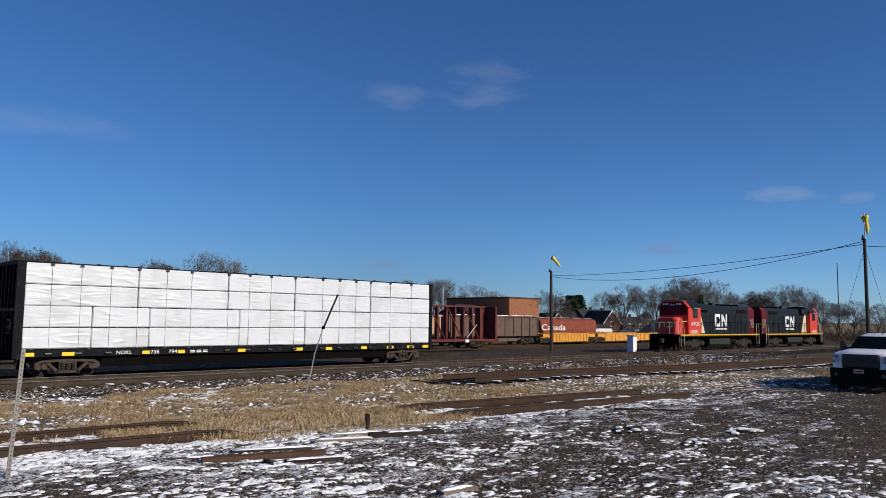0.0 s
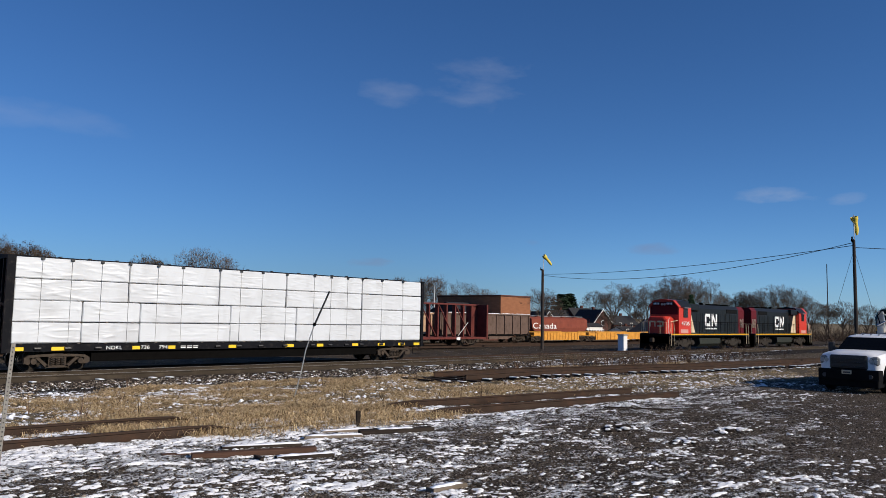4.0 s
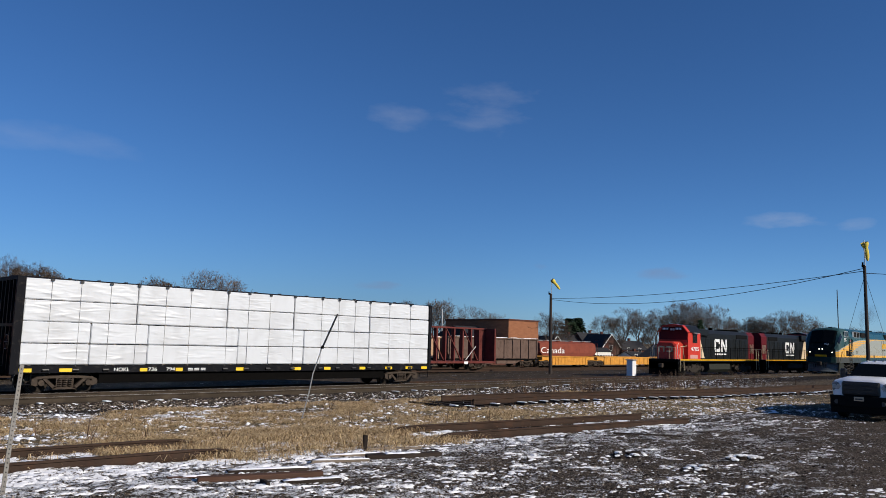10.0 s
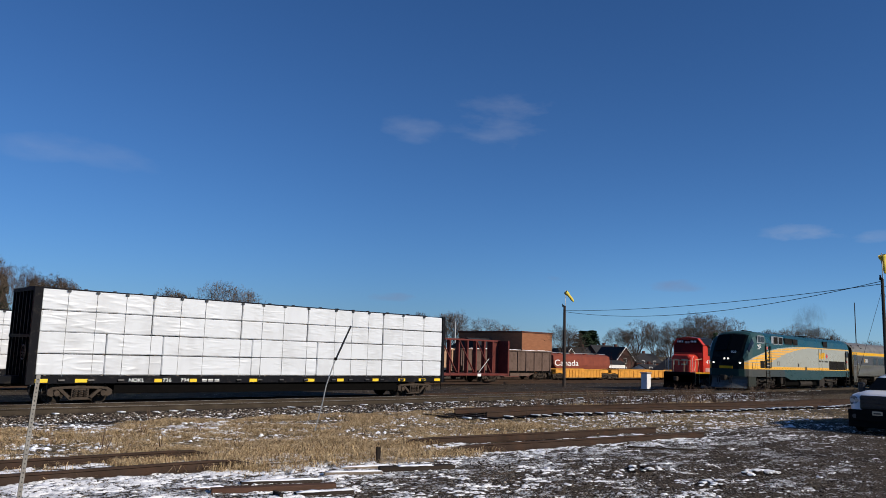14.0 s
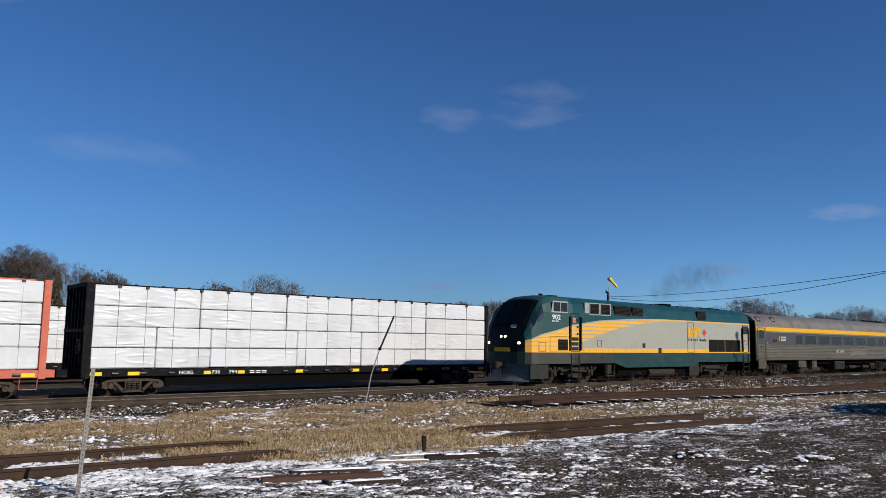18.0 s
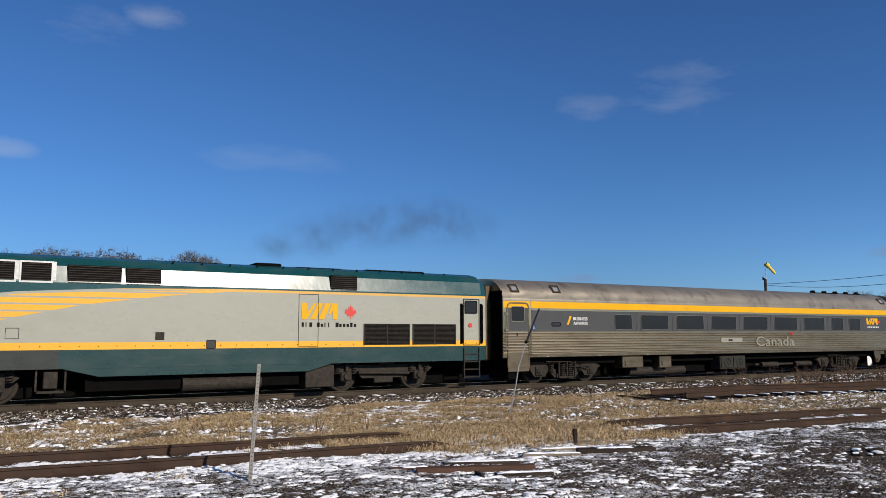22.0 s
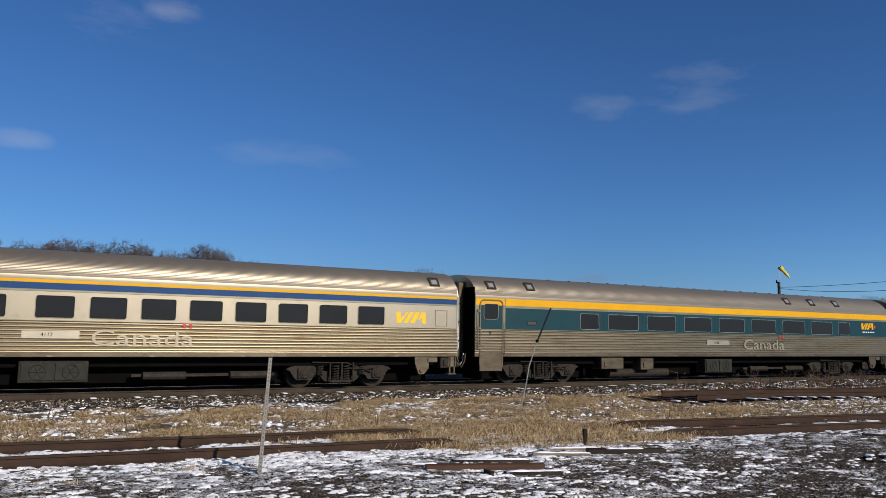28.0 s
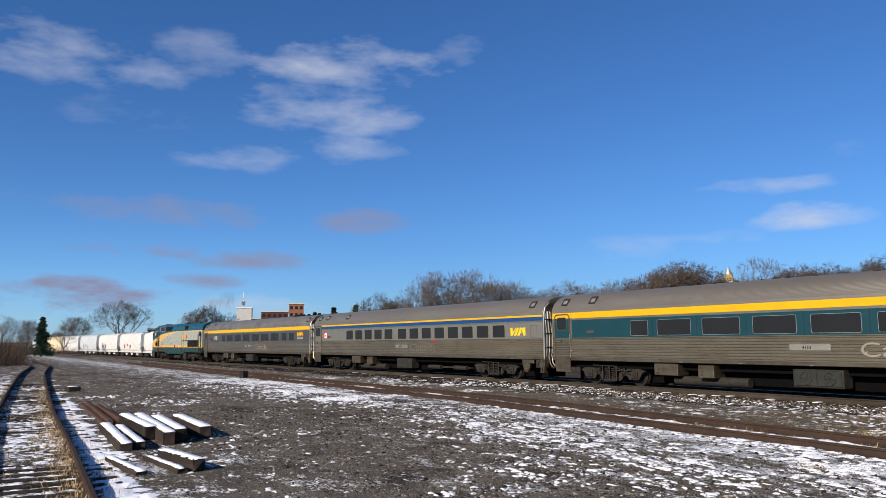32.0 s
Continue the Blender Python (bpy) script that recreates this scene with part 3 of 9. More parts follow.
def track(name, line, spans, top, label, tie_span=None, tie_step=0.6, tie_mat=None, shiny=True, snowy=0.0, gauge=1.507, seed=1):
    rnd = random.Random(seed)
    t = tagged(new(name), label, "railway track", kind="structure")
    for x0, x1 in spans:
        for s in (-1, 1):
            rail(lambda x: line(x) + s * gauge / 2, x0, x1, top, t, shiny, 2.0 if x1 - x0 > 12 else 0.5)
    if tie_span:
        bm = bmesh.new()
        box(bm, -0.115, 0.115, -1.3, 1.3, -0.17, 0, 0.012)
        tie = mesh_of("tie", bm, tie_mat or M_TIE)
        bm = bmesh.new()
        box(bm, -0.095, 0.095, -1.29, -0.92, 0, 0.025, 0.01)
        cap = mesh_of("snow_cap", bm, M_SNOW)
        x = tie_span[0]
        while x < tie_span[1]:
            sl = math.atan2(line(x + 0.5) - line(x - 0.5), 1.0)
            m = pose(x, line(x), top(x) - 0.183, rnd.uniform(-1, 1), rnd.uniform(-1.5, 1.5), math.degrees(sl) + rnd.uniform(-3, 3))
            o = new("tie", tie)
            o.parent, o.matrix_basis = t, m
            if rnd.random() < snowy:
                c = new("snow_cap", cap)
                c.parent, c.matrix_basis = t, m @ Matrix.Translation((0, 0, 0.004)) @ Matrix.Diagonal((rnd.uniform(0.7, 1), rnd.uniform(0.85, 1.0), rnd.uniform(0.5, 1.3), 1))
            x += tie_step * rnd.uniform(0.92, 1.08)
    return t


track("main_track", lambda x: MAIN_Y - bend(x), [(-420, 420)], lambda x: RAIL_Z, "main line track on dark ballast with snow dusted ties", (-48, 66), 0.56, snowy=0.45, seed=3)
track("second_track", lambda x: SECOND_Y - bend(x), [(-420, 420)], lambda x: -0.10, "brown railed second track on dark ballast", (0, 60), 0.6, shiny=False, seed=4)
track("yard_track", lambda x: YARD_Y - bend(x), [(-420, 420)], lambda x: -0.28, "yard track under the freight cars", shiny=False)
YARD2_Y, YARD3_Y, YARD4_Y = 50.5, 57.5, 63.0
track("yard_track_far", lambda x: YARD2_Y, [(-60, 200)], lambda x: -0.42, "far yard track under an empty freight car", shiny=False)
track("yard_track_farther", lambda x: YARD3_Y, [(-60, 200)], lambda x: -0.52, "far yard track under a brown hopper and yellow cars", shiny=False)
track("yard_track_farthest", lambda x: YARD4_Y, [(-60, 200)], lambda x: -0.70, "farthest yard track under a red hopper", shiny=False)
def siding_top(x):
    """Height of the siding's rails: sunk into the turf for a few metres."""
    return 0.17 - 0.13 * max(0.0, min(1.0, (x - 6.9) / .6, (12.1 - x) / .6))


track("siding", siding_y, [(-88, 4), (4, 14), (14, 20.4)], siding_top, "disused rusty siding half sunk in snow and dead grass", shiny=False)
track("spur", spur_y, [(19.2, 60)], lambda x: 0.25 + 0.02 * math.sin(x * 0.9), "rotten rusty siding on loose ties", (18.2, 48), 0.62, M_TIE, shiny=False, snowy=0.9, seed=8)
track("road_track", road_track_y, [(-105, -7)], lambda x: 0.19, "overgrown track with snowy rotten ties beside the road", (-48, -8), 0.55, M_TIE, shiny=False, seed=9)

# ---------------------------------------------------------------- passenger train


def wheelset(parent, x, r, material=None):
    """An axle with two flanged wheels; turns as one piece."""
    bm = bmesh.new()
    for s in (-1, 1):
        y = s * 0.72
        tube(bm, (0, y - 0.065, 0), (0, y + 0.065, 0), r, r, 28)
        tube(bm, (0, y - s * 0.085, 0), (0, y - s * 0.055, 0), r + 0.028, r + 0.028, 28)
        tube(bm, (0, y + s * 0.06, 0), (0, y + s * 0.09, 0), r * 0.86, r * 0.80, 28)
        tube(bm, (0, y + s * 0.05, 0), (0, y + s * 0.14, 0), 0.13, 0.12, 14)
        for k in range(5):
            a = 2 * math.pi * k / 5
            tube(bm, (r * 0.55 * math.cos(a), y + s * 0.085, r * 0.55 * math.sin(a)), (r * 0.55 * math.cos(a), y + s * 0.096, r * 0.55 * math.sin(a)), 0.045, 0.045, 8)
    tube(bm, (0, -0.8, 0), (0, 0.8, 0), 0.085, 0.085, 12)
    ob = part("wheelset", bm, M_WHEEL, parent)
    ob.data.materials.append(M_TREAD)
    for f in ob.data.polygons:
        c = f.center
        if abs(f.normal.y) < 0.3 and math.hypot(c.x, c.z) > r * 0.9 or (abs(f.normal.y) > 0.9 and math.hypot(c.x, c.z) > r * 1.01):
            f.material_index = 1
    ob.matrix_basis = pose(x, 0, r)
    return ob


def spring(bm, x, y, z0, z1, r=0.09, turns=4):
    """A coil of round bar."""
    n = turns * 8
    pipe(bm, [(x + r * math.cos(k * math.pi / 4), y + r * math.sin(k * math.pi / 4), z0 + (z1 - z0) * k / n) for k in range(n + 1)], 0.024, 5)


def coach_truck(car, xc, name="truck"):
    """Cast outside-frame passenger truck about its middle xc."""
    t = new(name)
    t.parent = car
    t.matrix_basis = pose(xc, 0, 0)
    for s in (-1, 1):
        bm = bmesh.new()
        prof = [(-1.87, .60), (-1.72, .68), (-1.45, .74), (-.95, .72), (-.8, .60), (-.45, .52), (-.4, .34), (.4, .34), (.45, .52), (.8, .60), (.95, .72), (1.45, .74), (1.72, .68), (1.87, .60),
                (1.74, .55), (1.6, .34), (1.52, .26), (1.0, .26), (.9, .42), (.72, .40), (.6, .26), (.5, .2), (-.5, .2), (-.6, .26), (-.72, .40), (-.9, .42), (-1.0, .26), (-1.52, .26), (-1.6, .34), (-1.74, .55)]
        extrude_y(bm, [(x * 0.98, z) for x, z in prof], s * 1.02 - 0.06, s * 1.02 + 0.06)
        part("side_frame", bm, M_STEEL_DARK, t)
        for ax in (-1.29, 1.29):
            bm = bmesh.new()
            box(bm, ax - 0.17, ax + 0.17, s * 1.02 - 0.12, s * 1.02 + 0.12, 0.30, 0.64, 0.03)
            tube(bm, (ax, s * 1.1, 0.46), (ax, s * 1.17, 0.46), 0.13, 0.11, 16)
            tube(bm, (ax, s * 1.17, 0.46), (ax, s * 1.19, 0.46), 0.05, 0.05, 10)
            part("journal_box", bm, M_STEEL_DARK, t)
        for ax, z0, z1, r, k in ((-.72, .42, .70, .1, 4), (.72, .42, .70, .1, 4), (-.18, .24, .72, .11, 6), (.18, .24, .72, .11, 6)):
            each("coil_spring", M_STEEL_DARK, t, [lambda bm: spring(bm, ax, s * 1.12, z0, z1, r, k)])
        each("spring_plank", M_STEEL_DARK, t, [lambda bm: box(bm, -.36, .36, *sorted((s * 1.06, s * 1.22)), 0.17, 0.25, 0.02)])
        for ax in (-.4, .0, .4):
            each("swing_link", M_STEEL_DARK, t, [lambda bm: tube(bm, (ax, s * 1.2, 0.2), (ax, s * 1.2, 0.82), 0.035, 0.03, 8)])
        each("brake_rod", M_STEEL_DARK, t, [lambda bm: pipe(bm, [(.3, s * 1.16, .62), (.9, s * 1.16, .62), (1.2, s * 1.16, .66)], 0.035), lambda bm: pipe(bm, [(-1.0, s * 1.15, .82), (.2, s * 1.15, .80), (1.1, s * 1.15, .5)], 0.022)])
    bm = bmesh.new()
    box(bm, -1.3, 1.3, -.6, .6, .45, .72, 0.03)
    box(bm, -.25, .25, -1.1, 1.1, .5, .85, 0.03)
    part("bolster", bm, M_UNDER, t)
    return [wheelset(t, ax, 0.457) for ax in (-1.29, 1.29)]


def via_mark(parent, x, y, z, w, h, material, name="logo"):
    """A slanted mark of plain bars."""
    bm = bmesh.new()
    u = w / 10.0
    polys = [[(0, h), (1.55 * u, h), (1.7 * u, .42 * h), (3.5 * u, h), (4.1 * u, h), (1.6 * u, 0), (.2 * u, 0)],
             [(4.5 * u, h), (6.0 * u, h), (3.9 * u, 0), (2.4 * u, 0)],
             [(6.5 * u, h), (8.1 * u, h), (6.2 * u, 0), (4.6 * u, 0)],
             [(8.3 * u, h), (10 * u, h), (10 * u, 0), (8.7 * u, 0), (8.5 * u, .55 * h), (8.0 * u, .3 * h), (7.4 * u, .3 * h)]]
    for i, p in enumerate(polys):
        flat_xz(bm, [(x + a, z + b) for a, b in p], y - 0.004 - 0.0006 * i, y)
    return part(name, bm, material, parent)


def maple(parent, x, y, z, s, material=None, name="leaf_mark"):
    """An eleven-pointed leaf in outline, s high."""
    half = [(0, 1), (.1, .78), (.22, .84), (.17, .52), (.33, .68), (.37, .58), (.5, .6), (.45, .46), (.52, .4), (.24, .2), (.27, .1), (.03, .15), (.03, -.08)]
    pts = [(x + a * s, z + b * s) for a, b in half] + [(x - a * s, z + b * s) for a, b in half[:0:-1]]
    bm = bmesh.new()
    flat_xz(bm, pts, y - 0.005, y)
    return part(name, bm, material or M_RED, parent)


def coach_profile():
    side = [(-1.44, 1.0), (-1.5, 1.02), (-1.5, 1.15)]
    n = 8
    for k in range(n):
        z0 = 1.17 + k * 0.103
        side += [(-1.492, z0), (-1.524, z0 + 0.016), (-1.532, z0 + 0.038), (-1.522, z0 + 0.062), (-1.492, z0 + 0.08)]
    side += [(-1.5, 2.0), (-1.5, 3.12)]
    for k in range(1, 64):
        a = math.pi / 2 * k / 64
        w = 0.006 if k % 2 and 4 < k < 54 else 0.0
        side.append((-(1.5 + w) * math.cos(a) ** 0.9, 3.13 + (0.88 + w) * math.sin(a)))
    return side + [(0, 4.01)] + [(-y, z) for y, z in side[::-1]]


COACH_PROF = coach_profile()
COACH_L = 25.17


def rounded(x0, x1, z0, z1, r, n=3):
    """Outline of an upright rectangle with rounded corners."""
    out = []
    for cx, cz, a0 in ((x1 - r, z0 + r, -90), (x1 - r, z1 - r, 0), (x0 + r, z1 - r, 90), (x0 + r, z0 + r, 180)):
        out += [(cx + r * math.cos(radians(a0 + 90 * k / n)), cz + r * math.sin(radians(a0 + 90 * k / n))) for k in range(n + 1)]
    return out


def round_frame(bm, x0, x1, y0, y1, z0, z1, r, t):
    """A frame of width t round a rounded opening, from y0 (outer face) back to y1."""
    inner, outer = rounded(x0, x1, z0, z1, r), rounded(x0 - t, x1 + t, z0 - t, z1 + t, r + t)
    rings = [[bm.verts.new((x, y, z)) for x, z in pts] for pts, y in ((inner, y1), (inner, y0), (outer, y0), (outer, y1))]
    n = len(inner)
    for a, b in zip(rings, rings[1:]):
        for i in range(n):
            bm.faces.new((a[i], a[(i + 1) % n], b[(i + 1) % n], b[i]))


def window_frame(bm, x0, x1, y, z0, z1, t=0.03):
    for a, b, c, d in ((x0 - t, x1 + t, z0 - t, z0), (x0 - t, x1 + t, z1, z1 + t), (x0 - t, x0, z0, z1), (x1, x1 + t, z0, z1)):
        box(bm, a, b, y - 0.014, y + 0.01, c, d)


def coach(label, style, windows, number, roof_gear=False):
    car = thing("passenger_coach", pose(0, 0, 0), label, "passenger coach", "coaches of the passenger train")
    bm = bmesh.new()
    extrude_x(bm, COACH_PROF, 0.0, COACH_L)
    body = part("body", bm, M_STAIN, car, "fluted stainless steel shell with brown grime")
    body.data.materials.append(M_SOOTROOF if style == "char" else M_STAINROOF), body.data.materials.append(M_SILL)
    for f in body.data.polygons:
        f.material_index = 1 if f.center.z > 3.12 else 2 if f.center.z < 1.14 else 0
    Y = -1.5
    band = {"char": M_CHAR, "grey": M_GREYPAINT, "teal": M_TEALBAND}[style]
    for s, nm in ((-1, "near"), (1, "far")):
        bm = bmesh.new()
        box(bm, 1.3, COACH_L - 0.05, *sorted((s * 1.5, s * 1.506)), 2.0, 2.78)
        part("window_band", bm, band, car)
        bm = bmesh.new()
        if style == "grey":
            box(bm, 1.26, COACH_L - 0.03, *sorted((s * 1.5, s * 1.507)), 3.01, 3.095)
            part("yellow_stripe", bm, M_YELLOW, car)
            bm = bmesh.new()
            box(bm, 1.26, COACH_L - 0.03, *sorted((s * 1.5, s * 1.508)), 2.83, 3.005)
            part("blue_stripe", bm, M_BLUE, car)
        else:
            box(bm, 1.3, COACH_L - 0.03, *sorted((s * 1.5, s * 1.508)), 2.86, 3.115)
            part("yellow_stripe", bm, M_YELLOW, car)
        for z0, z1 in ((2.775, 2.80), (1.98, 2.0)):
            each("moulding", M_STAIN, car, [lambda bm: box(bm, 1.3, COACH_L - 0.05, *sorted((s * 1.5, s * 1.52)), z0, z1)])
    for x0, x1 in windows:
        bm = bmesh.new()
        round_frame(bm, x0, x1, Y - 0.024, Y, 2.07, 2.66, 0.055, 0.012)
        fr = part("window", bm, M_GALV if style == "teal" else M_STAIN, car)
        bm = bmesh.new()
        extrude_y(bm, rounded(x0, x1, 2.07, 2.66, 0.055), Y - 0.012, Y - 0.002)
        part("pane", bm, M_GLASS, fr)
        bm = bmesh.new()
        round_frame(bm, x0 + .012, x1 - .012, Y - 0.016, Y - 0.006, 2.082, 2.648, 0.045, 0.012)
        part("gasket", bm, M_RUBBER, fr)
        bm = bmesh.new()
        box(bm, x0, x1, -Y + 0.004, -Y + 0.016, 2.07, 2.66)
        part("far_pane", bm, M_GLASS, car)
    if style != "grey":
        for (a0, a1), (b0, b1) in zip(windows, windows[1:]):
            each("panel_seam", M_BLACK, car, [lambda bm: box(bm, (a1 + b0) / 2 - .006, (a1 + b0) / 2 + .006, Y - 0.011, Y, 2.02, 2.77)])
    # door near the leading end, with its recessed frame and lower trap door
    plain = M_GREYPAINT if style == "grey" else M_SILL
    bm = bmesh.new()
    round_frame(bm, 0.22, 1.14, Y - 0.035, Y, 0.60, 3.02, 0.13, 0.045)
    door = part("door", bm, M_SILL, car, "vestibule door, stained below")
    if style != "grey":
        bm = bmesh.new()
        box(bm, 0.02, 1.26, Y - 0.006, Y, 2.86, 3.112)
        part("door_yellow", bm, M_YELLOW, door)
        bm = bmesh.new()
        extrude_y(bm, rounded(0.225, 1.135, 2.55, 3.015, 0.13), Y - 0.013, Y)
        part("door_top", bm, M_YELLOW, door)
    bm = bmesh.new()
    extrude_y(bm, rounded(0.22, 1.14, 1.22, 3.02, 0.13), Y - 0.010, Y + 0.02)
    part("door_leaf", bm, plain, door)
    bm = bmesh.new()
    box(bm, 0.2, 1.16, Y - 0.022, Y + 0.02, 0.5, 1.19, 0.012)
    part("trap_door", bm, M_SILL, door, "brown stained lower trap door")
    bm = bmesh.new()
    box(bm, 0.24, 1.12, Y - 0.024, Y - .004, 1.195, 1.225)
    box(bm, 0.27, 1.09, Y - 0.018, Y - .008, 1.98, 2.0)
    part("door_sill", bm, M_STAIN, door)
    if style != "grey":
        bm = bmesh.new()
        box(bm, 0.225, 1.135, Y - 0.016, Y - 0.008, 2.0, 2.86)
        part("door_upper", bm, band, door)
    bm = bmesh.new()
    extrude_y(bm, rounded(0.36, 0.96, 2.36, 2.9, 0.08), Y - 0.022, Y - 0.012)
    part("door_pane", bm, M_GLASS, door)
    bm = bmesh.new()
    round_frame(bm, 0.36, 0.96, Y - 0.03, Y - .01, 2.36, 2.9, 0.08, 0.018)
    part("door_pane_frame", bm, M_RUBBER if style == "grey" else M_STAIN, door)
    bm = bmesh.new()
    tube(bm, (0.62, Y - .045, 1.90), (0.62, Y - .01, 1.90), .022, .022, 8)
    box(bm, 0.6, 0.64, Y - .05, Y - .03, 1.8, 1.92)
    part("door_handle", bm, M_BLACK, door)
    for gx, ga, gb in ((0.08, 1.25, 2.7), (1.24, 1.1, 2.2)):
        each("grab_rail", M_STAIN, door, [lambda bm: pipe(bm, [(gx, Y, ga), (gx, Y - 0.07, ga + .03), (gx, Y - 0.07, gb - .03), (gx, Y, gb)], 0.016)])
    for z in (1.3, 2.0, 2.6):
        each("hinge", M_STAIN, door, [lambda bm: box(bm, 0.1, 0.2, Y - 0.05, Y, z, z + 0.06)])
    # hatches in the roof
    spots = {"char": [(.62, 3.6), (2.62, 3.62), (24.6, 3.6)], "grey": [(.75, 3.6), (1.95, 3.62), (5.1, 3.6), (24.3, 3.6)], "teal": [(.75, 3.6), (2.5, 3.62), (17.4, 3.6), (19.2, 3.6), (21.1, 3.6)]}[style]
    for hx, hz in spots:
        c = math.asin((hz - 3.13) / 0.88)
        y = -1.5 * math.cos(c) ** 0.9
        m = Matrix.Translation((hx, y - 0.03, hz)) @ pose(0, 0, 0, -38, 0, 0)
        bm = bmesh.new()
        window_frame(bm, -.15, .15, 0.0, -.15, .15, 0.045)
        bmesh.ops.transform(bm, matrix=m, verts=bm.verts)
        h = part("roof_hatch", bm, M_STEEL_DARK, car)
        bm = bmesh.new()
        box(bm, -.15, .15, -0.005, 0.03, -.15, .15, 0.004, m=m)
        lid = part("hatch_lid", bm, M_SILL, h)
        bm = bmesh.new()
        box(bm, -.11, .11, -0.016, 0.0, -.10, .08, 0.005, m=m)
        part("pale_lens", bm, M_GALV, lid)
    if roof_gear:
        for k in range(5):
            bm = bmesh.new()
            x = 20.4 + 0.95 * k
            tube(bm, (x, -0.25, 3.98), (x, -0.25, 4.12), 0.16, 0.1, 10)
            box(bm, x - 0.4, x + 0.5, -0.6, -0.1, 3.9, 4.0, 0.02)
            part("roof_vent", bm, M_UNDER, car)
    if style == "teal":
        for k in range(18):
            bm = bmesh.new()
            box(bm, 4.0 + k * 1.02, 4.1 + k * 1.02, -0.5, -0.4, 3.94, 4.0, 0.01)
            part("roof_clip", bm, M_UNDER, car)
    # ends: black leading diaphragm, bright trailing end with hoses
    for x0, x1, mt_, nm in ((-0.30, 0.0, M_SILL, "front_diaphragm"), (COACH_L, COACH_L + 0.36, M_RUBBER, "rear_diaphragm")):
        bm = bmesh.new()
        box(bm, x0, x1, -0.75, 0.75, 0.9, 3.72, 0.05)
        part(nm, bm, mt_, car)
    for y, r, m in ((-1.40, .022, M_GALV), (-1.24, .035, M_GALV), (-1.08, .026, M_PLATE), (-0.90, .04, M_SILL)):
        each("end_pipe", m, car, [lambda bm: pipe(bm, [(COACH_L + 0.05, y, 1.15), (COACH_L + 0.12, y, 1.35), (COACH_L + 0.12, y + .03, 2.1), (COACH_L + 0.09, y - .02, 2.75), (COACH_L + 0.03, y, 3.25)], r)])
    for z in (1.55, 2.2, 2.85):
        each("pipe_clamp", M_STEEL_DARK, car, [lambda bm: box(bm, COACH_L + 0.02, COACH_L + 0.16, -1.45, -0.85, z, z + 0.05, 0.008)])
    each("end_post", M_GALV, car, [lambda bm: pipe(bm, [(COACH_L + 0.02, -1.47, 1.05), (COACH_L + 0.03, -1.48, 3.1), (COACH_L + 0.03, -1.38, 3.42), (COACH_L + 0.03, -1.1, 3.68)], 0.03)])
    for k, m in enumerate((M_SILL, M_GALV, M_RUBBER)):
        each("jumper_cable", m, car, [lambda bm: pipe(bm, [(COACH_L + 0.08, -1.25 + .17 * k, 1.3), (COACH_L + 0.2, -1.28 + .17 * k, .85), (COACH_L + 0.36, -1.22 + .15 * k, .62 + .05 * k), (COACH_L + 0.52, -1.18 + .14 * k, .85), (COACH_L + 0.6, -1.1 + .14 * k, 1.12)], 0.022)])
    for k in range(4):
        each("end_hose", M_STEEL_DARK, car, [lambda bm: pipe(bm, [(COACH_L + 0.03, -1.3 + .2 * k, 1.1), (COACH_L + 0.2, -1.2 + .2 * k, 0.65 + .05 * k), (COACH_L + 0.35, -1.1 + .2 * k, 0.7)], 0.03)])
    bm = bmesh.new()
    box(bm, COACH_L - 0.01, COACH_L + 0.02, -1.45, 1.45, 1.0, 3.4)
    part("rear_end_sheet", bm, M_STAIN, car)
    bm = bmesh.new()
    box(bm, -0.02, 0.01, -1.45, 1.45, 1.0, 3.5)
    part("front_end_sheet", bm, M_UNDER, car)
    for x0, x1 in ((-0.62, -0.05), (COACH_L + 0.05, COACH_L + 0.3)):
        each("coupler", M_UNDER, car, [lambda bm: box(bm, x0, x1, -0.12, 0.12, 0.72, 0.98, 0.03)])
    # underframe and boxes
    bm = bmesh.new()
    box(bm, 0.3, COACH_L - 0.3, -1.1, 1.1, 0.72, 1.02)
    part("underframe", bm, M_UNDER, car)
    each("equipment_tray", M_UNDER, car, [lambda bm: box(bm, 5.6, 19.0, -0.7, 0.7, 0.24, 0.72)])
    # black block added along the middle, filling in for shade below the floor
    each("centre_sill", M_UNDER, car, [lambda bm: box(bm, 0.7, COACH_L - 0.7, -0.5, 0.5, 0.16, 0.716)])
    for x0, x1, z0, z1, mm in ((5.9, 7.05, .52, .97, M_SILL), (7.98, 8.68, .48, .95, M_SILL), (24.55, 24.86, .62, .98, M_STEEL_DARK)):
        bm = bmesh.new()
        box(bm, x0, x1, -1.46, -0.8, z0, z1, 0.02)
        box(bm, x0 + 0.12, x0 + 0.22, -1.5, -1.44, z0 + 0.1, z0 + 0.3, 0.01)
        part("equipment_box", bm, mm, car)
    bm = bmesh.new()
    extrude_y(bm, [(23.55, 1.0), (23.57, .78), (23.72, .42), (23.92, .42), (24.1, .62), (24.12, 1.0)], -1.44, -1.36)
    tube(bm, (23.82, -1.5, .55), (23.82, -1.42, .55), .075, .06, 12)
    box(bm, 24.05, 24.42, -1.47, -1.4, .82, .99, .01)
    part("brake_bracket", bm, M_SILL, car, "stained bracket plate with a round boss")
    bm = bmesh.new()
    for xx in (24.92, 25.1):
        box(bm, xx - .03, xx + .03, -1.47, -1.3, .42, 1.02, .01)
    box(bm, 24.86, 25.16, -1.47, -1.2, .66, 1.02, .01)
    box(bm, 24.86, 25.16, -1.48, -1.25, .40, .44)
    part("end_step", bm, M_SILL, car)
    bm = bmesh.new()
    box(bm, 11.74, 13.44, -1.42, -0.9, .32, .9, 0.02)
